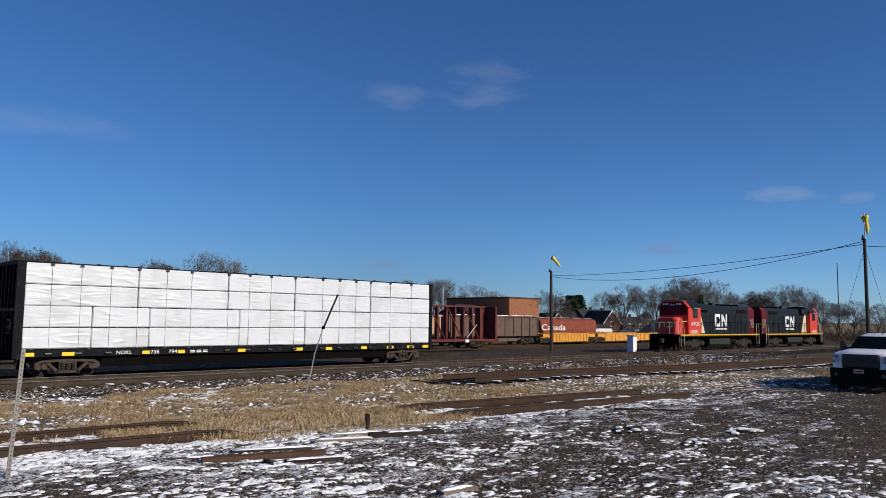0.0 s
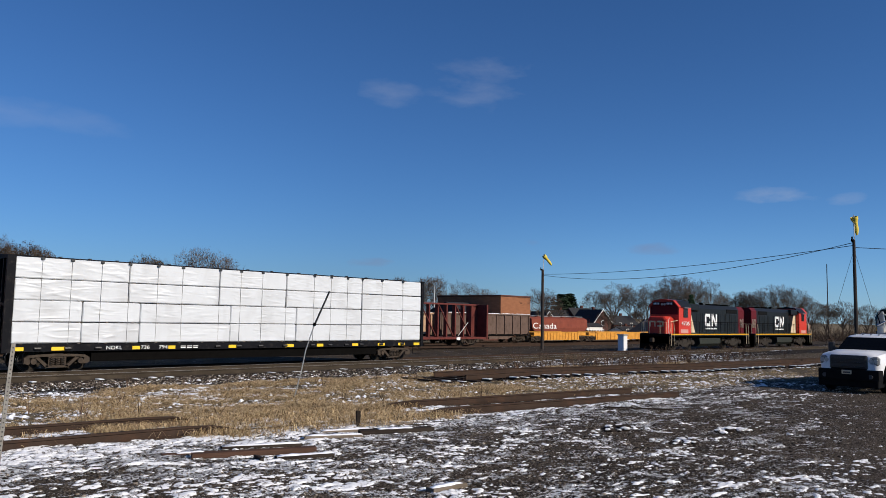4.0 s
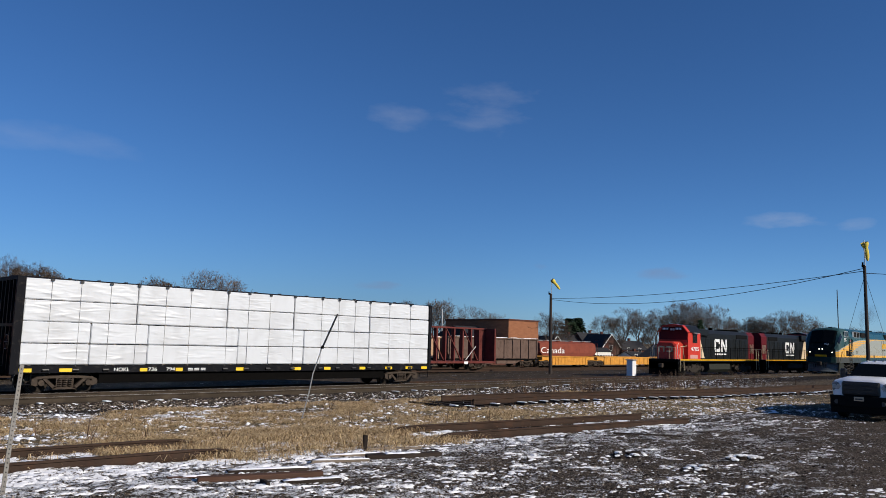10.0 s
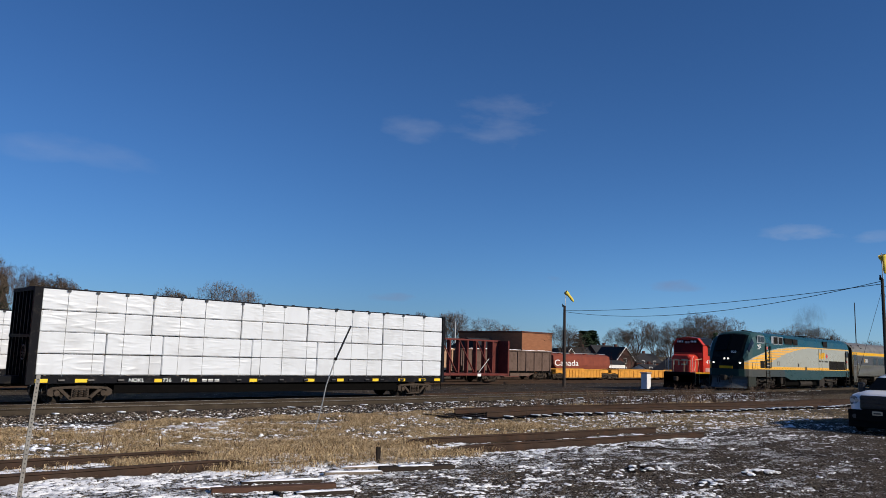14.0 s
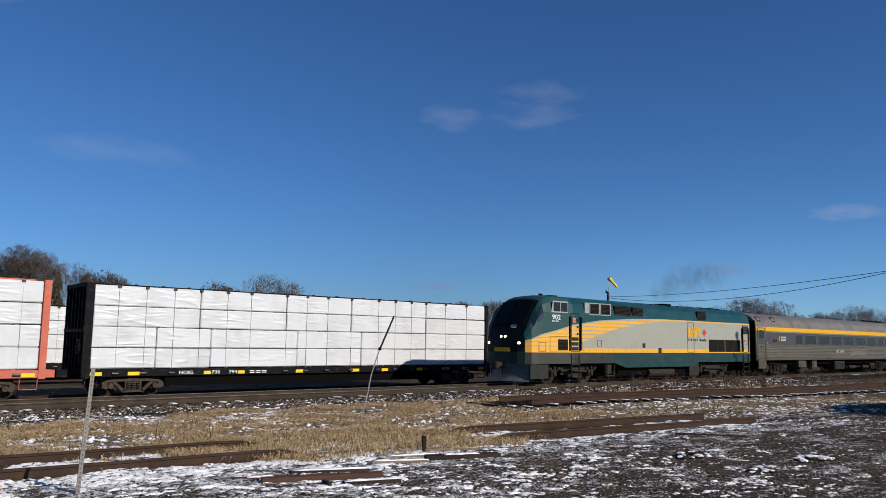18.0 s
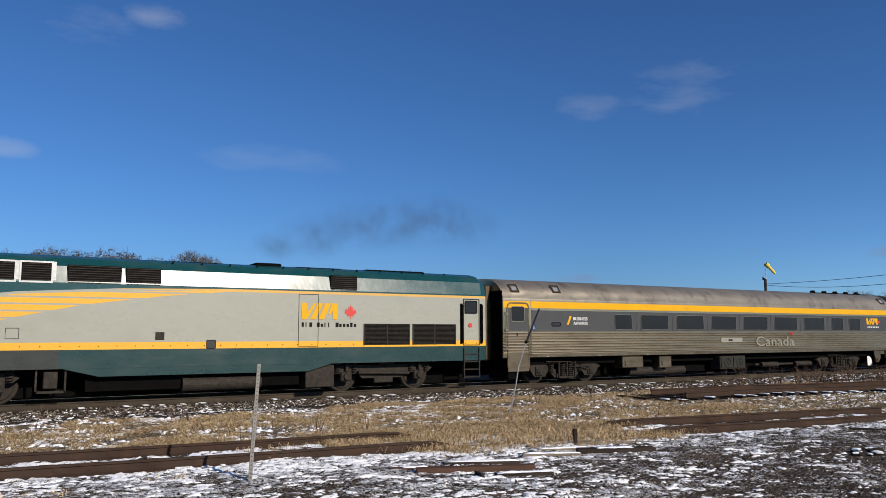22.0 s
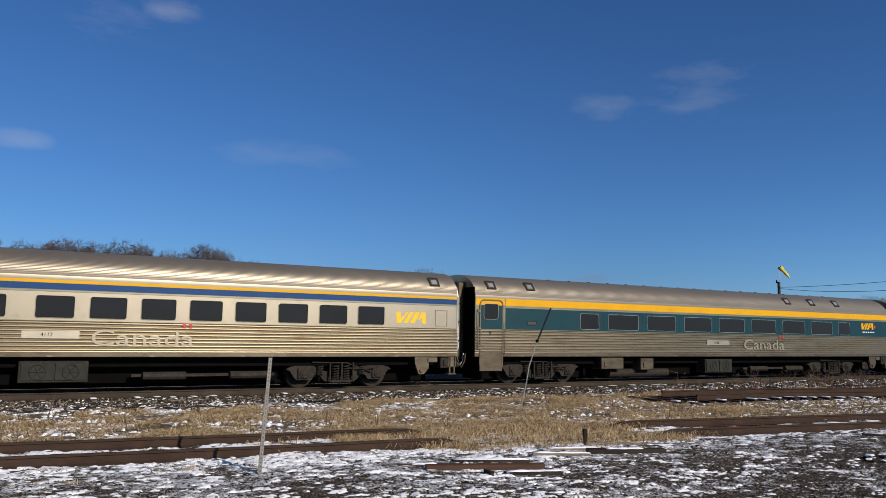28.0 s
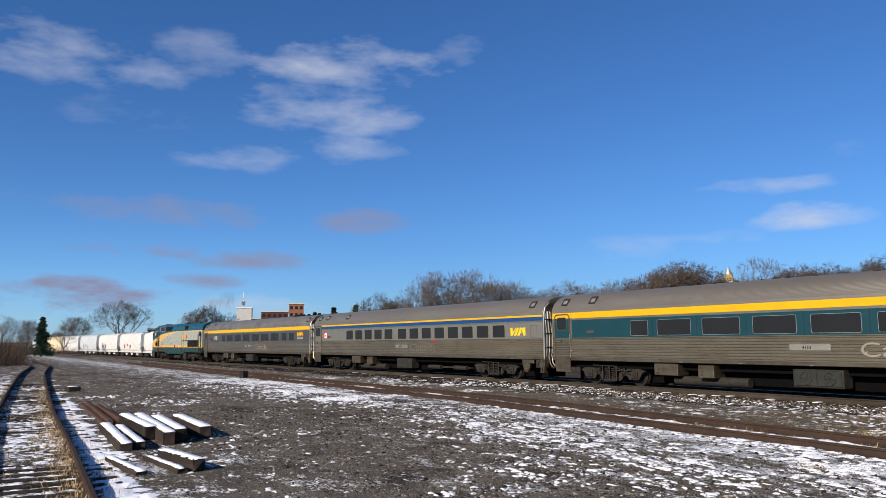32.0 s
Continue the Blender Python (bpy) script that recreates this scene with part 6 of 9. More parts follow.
    coupler(car, -.5, -1.25), coupler(car, L + .5, L + 1.25)
    return car


YZ = -0.28
lumber_car(pose(9.2, YARD_Y, YZ), M_NAVY, "black centre beam flatcar stacked with white wrapped lumber", "black ribbed bulkhead", 5)
lumber_car(pose(-14.15, YARD_Y, YZ), M_SALMON, "faded red flatcar stacked with white wrapped lumber", "faded red bulkhead", 6, lettered=False, straps=[.95, 2.25, 3.5, 4.8, 6.1, 7.35, 8.6, 9.9, 11.2, 12.45, 13.7, 14.95, 16.2, 17.4, 18.43, 19.73, 20.94])
lumber_car(pose(1.5, YARD2_Y, -.42), M_NAVY, "far flatcar stacked with white wrapped lumber", "dark bulkhead", 7, lettered=False, lift=.06)


def empty_centre_beam(at):
    """Empty centre-beam flat: bulkheads, braced middle truss."""
    car = thing("empty_flatcar", at, "empty maroon centre beam flatcar with braced frame", "freight car", "freight cars in the yard")
    L = 21.6
    bm = bmesh.new()
    box(bm, 0, L, -1.35, 1.35, .62, .82, .01)
    part("deck", bm, M_MAROON, car)
    for s, x in ((1, 0.0), (-1, L)):
        bm = bmesh.new()
        box(bm, *sorted((x, x + s * .14)), -1.38, 1.38, .6, 3.95, .01)
        for y in (-1.3, -.6, 0, .6, 1.3):
            box(bm, *sorted((x - s * .1, x)), y - .05, y + .05, .6, 3.95)
        part("bulkhead", bm, M_MAROON, car)
    bm = bmesh.new()
    extrude_y(bm, [(L - .75, .82), (L - .1, .82), (L - .1, 3.85), (L - .75, 3.85)], -.06, .06)
    part("end_panel", bm, M_MAROON, car)
    bm = bmesh.new()
    box(bm, 0, L, -.22, .22, 3.85, 4.0, .01)
    part("top_chord", bm, M_MAROON, car)
    pitch = (L - 1.6) / 17
    for k in range(18):
        x = .6 + k * pitch
        bm = bmesh.new()
        box(bm, x - .08, x + .08, -.2, .2, .8, 3.9)
        part("post", bm, M_MAROON, car)
        if k < 16 and k % 2 == 1:
            bm = bmesh.new()
            box(bm, -.05, .05, -.04, .04, 0, math.hypot(pitch * 1.7, 2.9), m=pose(x, -.24, 3.8) @ Vector((pitch * 1.7, 0, -2.9)).to_track_quat('Z', 'Y').to_matrix().to_4x4())
            part("brace", bm, M_MAROON, car)
    bm = bmesh.new()
    tube(bm, (L - 3.4, -.6, .9), (L - 2.0, -.6, 2.2), .035, .035, 6)
    part("loose_pipe", bm, M_GALV, car)
    bm = bmesh.new()
    box(bm, L - 4.4, L - 3.9, -1.39, -1.35, .55, .8)
    part("white_card", bm, M_WHITE, car)
    freight_truck(car, 2.4), freight_truck(car, L - 2.4)
    coupler(car, .2, -.5), coupler(car, L - .2, L + .5)
    return car


empty_centre_beam(pose(35.2, YARD2_Y, -.42))


def rib_hopper(at, L, h, material, label, ribs=11):
    """Ribbed open hopper."""
    car = thing("open_hopper", at, label, "freight car", "freight cars in the yard")
    bm = bmesh.new()
    extrude_y(bm, [(.6, .95), (2.6, .95), (4.2, .42), (L / 2 - .3, .42), (L / 2, .95), (L / 2 + .3, .42), (L - 4.2, .42), (L - 2.6, .95), (L - .6, .95), (L - .1, 1.6), (L - .1, h), (.1, h), (.1, 1.6)], -1.4, 1.4)
    part("body", bm, material, car)
    for k in range(ribs):
        x = .35 + k * (L - .7) / (ribs - 1)
        bm = bmesh.new()
        box(bm, x - .06, x + .06, -1.5, 1.5, .95, h)
        part("rib", bm, material, car)
    bm = bmesh.new()
    box(bm, 0, L, -1.52, -1.36, h - .1, h + .05, .01)
    box(bm, 0, L, 1.36, 1.52, h - .1, h + .05, .01)
    part("top_rail", bm, material, car)
    bm = bmesh.new()
    for k in range(24):
        x = .2 + k * (L - .4) / 24
        box(bm, x, x + (L - .4) / 24, -1.5, -1.38, h + .05, h + .06 + .05 * abs(math.sin(k * 2.3)))
    tagged(part("snow_on_rim", bm, M_SNOW, car), kind="stuff")
    bm = bmesh.new()
    box(bm, 0, L, -1.48, -1.3, .8, 1.0)
    part("side_sill", bm, M_UNDER, car)
    freight_truck(car, 2.0), freight_truck(car, L - 2.0)
    coupler(car, .2, -.4), coupler(car, L - .2, L + .4)
    return car


rib_hopper(pose(57.2, YARD3_Y, -.52), 15.4, 3.25, M_BROWNCAR, "brown ribbed open hopper car")
rib_hopper(pose(40.6, YARD3_Y, -.52), 15.6, 3.15, M_TANCAR, "tan ribbed hopper car behind an empty flatcar", 9)


def covered_hopper(at, L, h, material, label, group, smooth_side=True, words=None, scribble=0):
    """Covered hopper with bulging sides, roof hatches, sloped ends and end platforms."""
    car = thing("covered_hopper", at, label, "freight car", group)
    bm = bmesh.new()
    rings = []
    prof = [(-1.2, .95), (-1.5, 1.35), (-1.56, h * .55), (-1.45, h - .35), (-1.0, h - .1), (0, h), (1.0, h - .1), (1.45, h - .35), (1.56, h * .55), (1.5, 1.35), (1.2, .95)]
    for x, cut in ((.75, 1.9), (1.5, .95), (L - 1.5, .95), (L - .75, 1.9)):
        rings.append([bm.verts.new((x, y, max(z, cut))) for y, z in prof])
    for a, b in zip(rings, rings[1:]):
        for i in range(len(prof)):
            j = (i + 1) % len(prof)
            bm.faces.new((a[i], a[j], b[j], b[i]))
    bm.faces.new(rings[0]), bm.faces.new(rings[-1])
    part("body", bm, material, car)
    for k in range(3):
        x = L * (.27 + .23 * k)
        bm = bmesh.new()
        extrude_y(bm, [(x - 1.6, .97), (x + 1.6, .97), (x + .35, .35), (x - .35, .35)], -1.1, 1.1)
        part("discharge_chute", bm, material, car)
    bm = bmesh.new()
    box(bm, .1, L - .1, -1.5, -1.3, .85, 1.05)
    box(bm, .1, L - .1, 1.3, 1.5, .85, 1.05)
    part("side_sill", bm, material, car)
    bm = bmesh.new()
    box(bm, .4, L - .4, -.45, .45, h + .02, h + .10)
    part("roof_walk", bm, M_GALV, car)
    for k in range(4):
        bm = bmesh.new()
        x = L * (.2 + .2 * k)
        tube(bm, (x, -.75, h - .1), (x, -.75, h + .06), .3, .3, 12)
        part("roof_hatch", bm, material, car)
    for x in (.15, L - .15):
        bm = bmesh.new()
        for y in (-1.45, -1.0):
            pipe(bm, [(x, y, .9), (x, y, h - .2)], .02)
        for k in range(7):
            pipe(bm, [(x, -1.45, 1.1 + k * .42), (x, -1.0, 1.1 + k * .42)], .014)
        for y in (-.9, .9):
            box(bm, x - .05, x + .05, y - .05, y + .05, .9, 2.4)
        part("end_ladder", bm, material, car)
    for k in range(scribble):
        rnd = random.Random(k * 7 + int(at.translation.x))
        bm = bmesh.new()
        x0 = L * (.25 + .12 * k)
        pts = [(x0 + rnd.uniform(0, 1.2), 1.5 + rnd.uniform(0, 1.0)) for _ in range(6)]
        for a, b in zip(pts, pts[1:]):
            tube(bm, (a[0], -1.575, a[1]), (b[0], -1.575, b[1]), .05, .05, 4)
        part("spray_scrawl", bm, M_SCRAWL[k % 3], car)
    if words:
        writing("wordmark", words, 1.1, .9, -1.6, 1.75, M_WHITE, car, 5.2)
    freight_truck(car, 1.7), freight_truck(car, L - 1.7)
    coupler(car, .2, -.35), coupler(car, L - .2, L + .35)
    return car


M_SCRAWL = [mat("pink_scrawl", (0.5, 0.12, 0.16), 0.6), mat("grey_scrawl", (0.2, 0.2, 0.22), 0.6), mat("red_scrawl", (0.45, 0.06, 0.05), 0.6)]
covered_hopper(pose(79.2, YARD4_Y, -.70), 14.4, 3.35, M_REDCAR, "dull red covered hopper with a white country name", "freight cars in the yard", words="Canada")
M_PALE = mat("off_white_hopper_paint", (0.62, 0.60, 0.56), 0.55, 0, 0.12, 1.0, 0.05, 40, (0.32, 0.26, 0.2), 0.3)
M_CREAM = mat("cream_hopper_paint", (0.66, 0.54, 0.33), 0.55, 0, 0.12, 1.0, 0.05, 40, (0.35, 0.24, 0.15), 0.3)
M_GREYHOP = mat("light_grey_hopper_paint", (0.50, 0.51, 0.51), 0.55, 0, 0.12, 1.0, 0.05, 40, (0.28, 0.25, 0.22), 0.3)
hx = -104.0
for k, (mm, nm, sc) in enumerate(((M_PALE, "off white", 0), (M_PALE, "off white", 0), (M_PALE, "off white, sprayed", 3), (M_PALE, "off white, sprayed", 2), (M_GREYHOP, "light grey, sprayed", 3), (M_PALE, "off white", 1), (M_CREAM, "cream", 1), (M_GREYHOP, "light grey", 0))):
    Lh = 17.2
    xa = hx - (k + 1) * (Lh + .8)
    p, q = Vector((xa, YARD_Y - bend(xa), 0)), Vector((xa + Lh, YARD_Y - bend(xa + Lh), 0))
    covered_hopper(pose(p.x, p.y, YZ, 0, 0, math.degrees(math.atan2(q.y - p.y, q.x - p.x))), Lh, 4.35, mm, nm + " covered grain hopper in a parked string", "string of grain hoppers", scribble=sc)


def well_car(x0, x1):
    """Low ochre container well car, empty."""
    L = x1 - x0
    car = thing("well_car", pose(x0, YARD3_Y, -.52), "empty ochre container well car", "freight car", "freight cars in the yard")
    for s in (-1, 1):
        bm = bmesh.new()
        box(bm, 1.8, L - 1.8, *sorted((s * 1.3, s * 1.45)), .25, 1.25, .01)
        box(bm, 1.8, L - 1.8, *sorted((s * 1.3, s * 1.5)), 1.15, 1.28, .01)
        part("side_wall", bm, M_YELCAR, car)
        for k in range(12):
            bm = bmesh.new()
            x = 2.2 + k * (L - 4.4) / 11
            box(bm, x - .05, x + .05, *sorted((s * 1.44, s * 1.5)), .25, 1.2)
            part("rib", bm, M_YELCAR, car)
    bm = bmesh.new()
    box(bm, .2, 2.2, -1.4, 1.4, .8, 1.2, .02)
    box(bm, L - 2.2, L - .2, -1.4, 1.4, .8, 1.2, .02)
    part("end_platform", bm, M_YELCAR, car)
    bm = bmesh.new()
    box(bm, 2, L - 2, -1.3, 1.3, .25, .35)
    part("floor", bm, M_MAROON, car)
    freight_truck(car, 1.0), freight_truck(car, L - 1.0)


well_car(73.2, 84.6), well_car(84.9, 101.0), well_car(101.3, 118.0)

# ---------------------------------------------------------------- parked road switchers
M_CREAMSTRIPE = mat("cream_stripe_paint", (0.62, 0.50, 0.33), 0.45, 0, 0.1)
M_LOCOBLACK = mat("grimy_black_hood_paint", (0.0095, 0.0110, 0.0112), 0.45, 0, 0.2, 2, 0.05, 40, (0.022, 0.021, 0.019), 0.25, spec=0.16)
M_LOCORED = mat("bright_red_cab_paint", (0.52, 0.030, 0.012), 0.5, 0, 0.1, 2, 0.05, 40, (0.25, 0.03, 0.02), 0.25)
M_DARKRED = mat("dark_red_hood_end", (0.10, 0.007, 0.010), 0.55, 0, 0.15, 2, 0.05, spec=0.15)


def switcher(at, label, lamp_lit=False):
    """Hood diesel, cab at x = 0 end, near side -y, 17.3 long."""
    car = thing("hood_locomotive", at, label, "locomotive", "pair of parked red and black diesel locomotives")
    L = 17.3
    bm = bmesh.new()
    box(bm, .5, L - .5, -1.4, 1.4, 1.12, 1.32, .02)
    part("walkway", bm, M_LOCOBLACK, car)
    for s in (-1, 1):
        bm = bmesh.new()
        box(bm, .5, L - .5, *sorted((s * 1.4, s * 1.42)), 1.22, 1.31)
        part("yellow_edge", bm, M_YELLOW, car)
    # nose and cab
    bm = bmesh.new()
    loft(bm, [[(x, y * w, 1.3 + (z - 1.3) * h) for y, z in ((-.92, 1.3), (-.94, 2.45), (-.72, 2.66), (.72, 2.66), (.94, 2.45), (.92, 1.3))] for x, w, h in ((.62, .82, .93), (.72, .96, .98), (.9, 1, 1), (2.0, 1, 1))])
    part("nose", bm, M_LOCORED, car)
    for y in (-1.28, 1.28):
        bm = bmesh.new()
        pipe(bm, [(.5, y, .5), (.5, y, 1.35), (.75, y, 1.75), (.75, y, 2.25), (2.0, y, 2.35)], .024)
        part("step_rail", bm, M_CREAMSTRIPE, car)
    for s in (-1, 1):
        each("scuffed_panel", M_SALMONPALE, car, [lambda bm: box(bm, 2.35, 3.75, *sorted((s * 1.375, s * 1.40)), 1.36, 1.66, .01)])
    bm = bmesh.new()
    extrude_x(bm, [(-1.38, 1.3), (-1.4, 3.45), (-.95, 3.9), (0, 4.02), (.95, 3.9), (1.4, 3.45), (1.38, 1.3)], 2.0, 4.3)
    cab = part("cab", bm, M_LOCORED, car)
    bm = bmesh.new()
    extrude_x(bm, [(-1.46, 3.42), (-.97, 3.93), (0, 4.05), (.97, 3.93), (1.46, 3.42), (1.42, 3.38), (.95, 3.86), (-.95, 3.86), (-1.42, 3.38)], 2.3, 4.4)
    part("cab_roof", bm, M_LOCOBLACK, cab)
    bm = bmesh.new()
    extrude_x(bm, [(-1.46, 3.42), (-.97, 3.93), (0, 4.05), (.97, 3.93), (1.46, 3.42), (1.42, 3.38), (.95, 3.86), (-.95, 3.86), (-1.42, 3.38)], 1.82, 2.3)
    part("cab_brow", bm, M_LOCORED, cab)
    for y0, y1 in ((-1.2, -.68), (-.58, -.06), (.06, .58), (.68, 1.2)):
        bm = bmesh.new()
        box(bm, 1.97, 2.0, y0, y1, 2.9, 3.42, .01)
        part("front_pane", bm, M_GLASS, cab)
    for s in (-1, 1):
        for x0, x1 in ((2.85, 3.2), (3.24, 3.62)):
            bm = bmesh.new()
            box(bm, x0, x1, *sorted((s * 1.395, s * 1.42)), 2.62, 3.28, .01)
            pane = part("side_pane", bm, M_GLASS, cab)
            each("pane_frame", M_BLACK, pane, [lambda bm: window_frame(bm, x0, x1, s * 1.415, 2.62, 3.28, .02)])
        bm = bmesh.new()
        box(bm, 2.7, 3.8, *sorted((s * 1.4, s * 1.62)), 3.34, 3.39)
        part("sun_visor", bm, M_GALV, cab)
    # long hood with cream wedge behind the cab
    bm = bmesh.new()
    hood = [(-.95, 1.3), (-.97, 3.4), (-.7, 3.72), (.7, 3.72), (.97, 3.4), (.95, 1.3)]
    extrude_x(bm, hood, 4.3, L - 1.9)
    part("long_hood", bm, M_LOCOBLACK, car)
    bm = bmesh.new()
    extrude_x(bm, hood, L - 1.9, L - .6)
    part("hood_end", bm, M_DARKRED, car)
    for s in (-1, 1):
        bm = bmesh.new()
        flat_xz(bm, [(4.32, 1.4), (5.9, 1.4), (4.9, 3.35), (4.32, 3.35)], *sorted((s * .955, s * .985)))
        part("cream_wedge", bm, M_CREAMSTRIPE, car)
        for k in range(7):
            bm = bmesh.new()
            window_frame(bm, 6.2 + k * 1.25, 7.1 + k * 1.25, s * .975, 1.5, 3.0, .012)
            part("hood_door", bm, M_BLACK, car)
        for x0, x1 in ((5.0, 6.4), (12.6, 15.0)):
            bm = bmesh.new()
            box(bm, x0, x1, *sorted((s * .9, s * 1.0)), 3.08, 3.42)
            part("radiator_louvre", bm, M_GREYLOUVRE, car)
    bm = bmesh.new()
    tube(bm, (9.2, 0, 3.7), (9.2, 0, 3.95), .18, .18, 10)
    part("exhaust_stack", bm, M_UNDER, car)
    for x in (11.6, 13.6):
        bm = bmesh.new()
        tube(bm, (x, 0, 3.7), (x, 0, 3.85), .7, .66, 20)
        part("roof_fan", bm, M_UNDER, car)
    # monogram as plain bars
    for s in (-1, 1):
        yy = sorted((s * .975, s * 1.0))
        x = 9.2 + s * 1.25
        bm = bmesh.new()
        for a, b, c, d in ((-.04, .24, 2.06, 2.88), (.08, 1.02, 2.74, 2.98), (.08, 1.02, 1.94, 2.18), (.86, 1.02, 2.18, 2.34), (.86, 1.02, 2.6, 2.74), (1.35, 1.6, 1.94, 2.98), (2.26, 2.5, 1.94, 2.98)):
            box(bm, *sorted((x - s * a, x - s * b)), *yy, c, d)
        flat_xz(bm, [(x - s * 1.35, 2.98), (x - s * 1.66, 2.98), (x - s * 2.5, 1.94), (x - s * 2.19, 1.94)], *yy)
        part("monogram", bm, M_WHITE, car)
        bm = bmesh.new()
        for k in range(7):
            box(bm, *sorted((x - s * (.1 + k * .34), x - s * (.33 + k * .34))), *yy, 1.68, 1.8)
        part("small_lettering", bm, M_WHITE, car)
        bm = bmesh.new()
        box(bm, 4.3, 6.3, *sorted((s * .9, s * 1.22)), 3.22, 3.74, .04)
        part("intake_box", bm, M_LOCOBLACK, car)
        # outlined mark on the red end
        bm = bmesh.new()
        for a, b, c, d in ((0, .07, 1.85, 2.65), (.2, .27, 1.85, 2.3), (.55, .62, 2.2, 2.65), (.75, .82, 1.85, 2.65)):
            box(bm, L - 1.6 + a, L - 1.6 + b, *sorted((s * .95, s * .99)), c, d)
        for o in (0, .2):
            flat_xz(bm, [(L - 1.6 + o, 2.65), (L - 1.52 + o, 2.65), (L - 1.0 + o, 1.85), (L - 1.08 + o, 1.85)], *sorted((s * .95, s * .99)))
        part("end_monogram", bm, M_FADED, car)
    num = writing("unit_number", "4705", 0.44, 2.42, -1.425, 1.98, M_WHITE, cab, 1.5)
    for bars in (((-.66, -.1, 1.85, 1.95), (-.66, -.55, 1.85, 2.3), (-.66, -.1, 2.2, 2.3)), ((.1, .21, 1.85, 2.3), (.1, .66, 2.2, 2.3), (.55, .66, 1.85, 2.3))):
        bm = bmesh.new()
        for a, b, c, d in bars:
            box(bm, .59, .63, a, b, c, d)
        part("nose_monogram", bm, M_FADED, car)
    for y0, y1 in ((-.95, -.3), (.3, .95)):
        bm = bmesh.new()
        box(bm, 1.74, 1.82, y0, y1, 3.56, 3.78, .01)
        nb = part("number_board", bm, M_BLACK, cab)
        for k in range(4):
            each("number_bar", M_WHITE, nb, [lambda bm: box(bm, 1.73, 1.745, y0 + .06 + k * .14, y0 + .15 + k * .14, 3.6, 3.74)])
    # sheet of darker red over the cab's front: its shade put into the paint
    bm = bmesh.new()
    extrude_x(bm, [(-1.3, 3.38), (-1.3, 2.82), (1.3, 2.82), (1.3, 3.38), (.9, 3.8), (-.9, 3.8)], 1.965, 1.99)
    part("cab_front", bm, M_DARKRED, cab)
    for y in (-1.12, 1.12):
        bm = bmesh.new()
        pipe(bm, [(.62, y, 1.35), (.62, y, 2.3), (.8, y, 2.55)], .022)
        part("nose_rail", bm, M_WHITE, car)
    bm = bmesh.new()
    extrude_x(bm, [(-1.3, .1), (1.3, .1), (1.2, .55), (-1.2, .55)], -.05, .2)
    part("snow_plough", bm, M_UNDER, car)
    for y in (-.12, .12):
        bm = bmesh.new()
        tube(bm, (1.78, y, 3.62), (1.9, y, 3.62), .09, .09, 10)
        part("headlamp", bm, M_GALV, car)
    # handrails and steps
    for s in (-1, 1):
        bm = bmesh.new()
        pipe(bm, [(4.4, s * 1.36, 2.28), (L - .8, s * 1.36, 2.28)], .02)
        for k in range(9):
            x = 4.5 + k * (L - 5.4) / 8
            pipe(bm, [(x, s * 1.36, 1.3), (x, s * 1.36, 2.28)], .018)
        part("handrail", bm, M_UNDER, car)
        for x in (.85, L - .85):
            bm = bmesh.new()
            for dx in (-.3, .3):
                pipe(bm, [(x + dx, s * 1.42, .4), (x + dx, s * 1.42, 1.6), (x + dx * .8, s * 1.38, 2.2)], .02)
            part("grab_rail", bm, M_CREAMSTRIPE, car)
            bm = bmesh.new()
            for z in (.4, .7, 1.0):
                box(bm, x - .3, x + .3, *sorted((s * 1.15, s * 1.42)), z, z + .04)
            box(bm, x - .35, x + .35, *sorted((s * 1.05, s * 1.15)), .3, 1.25)
            part("step_well", bm, M_UNDER, car)
    for x, d in ((.2, -1), (L - .2, 1)):
        bm = bmesh.new()
        box(bm, *sorted((x, x + .12 * -d)), -1.4, 1.4, .12, 1.3, .02)
        box(bm, *sorted((x, x + .7 * -d)), -1.3, 1.3, .2, 1.1, .02)
        part("pilot", bm, M_UNDER, car)
        bm = bmesh.new()
        for y in (-1.1, -.5, .5, 1.1):
            pipe(bm, [(x + .1 * -d, y, 1.2), (x + .1 * -d, y, 2.2)], .018)
        pipe(bm, [(x + .1 * -d, -1.1, 2.2), (x + .1 * -d, 1.1, 2.2)], .018)
        part("end_rail", bm, M_CREAMSTRIPE, car)
        coupler(car, x, x + d * .42)
    bm = bmesh.new()
    extrude_x(bm, [(-1.2, .95), (-1.25, .5), (-.9, .25), (.9, .25), (1.25, .5), (1.2, .95)], 6.3, 10.6)
    part("fuel_tank", bm, M_OLIVE, car)
    bm = bmesh.new()
    box(bm, .6, L - .6, -.7, .7, .6, 1.15)
    part("underframe", bm, M_UNDER, car)
    for xc in (3.6, L - 3.6):
        t = new("truck")
        t.parent, t.matrix_basis = car, pose(xc, 0, 0)
        for s in (-1, 1):
            bm = bmesh.new()
            extrude_y(bm, [(-1.9, .55), (-1.7, .78), (-.6, .78), (-.3, .9), (.3, .9), (.6, .78), (1.7, .78), (1.9, .55), (1.5, .40), (.9, .5), (.5, .28), (-.5, .28), (-.9, .5), (-1.5, .40)], *sorted((s * 1.0, s * 1.14)))
            for ax in (-1.37, 1.37):
                tube(bm, (ax, s * 1.12, .5), (ax, s * 1.22, .5), .16, .13, 12)
            part("side_frame", bm, M_STEEL_DARK, t)
            for ax in (-1.1, -.5, .5, 1.1):
                each("coil_spring", M_STEEL_DARK, t, [lambda bm: spring(bm, ax, s * 1.12, .62, .95, .08, 4)])
        for ax in (-1.37, 1.37):
            wheelset(t, ax, .5)
    return car


switcher(pose(60.3, YARD_Y, YZ) @ Matrix.Diagonal((1, 1, 1.115, 1)), "red and black hood diesel locomotive with cream wedge, cab leading")
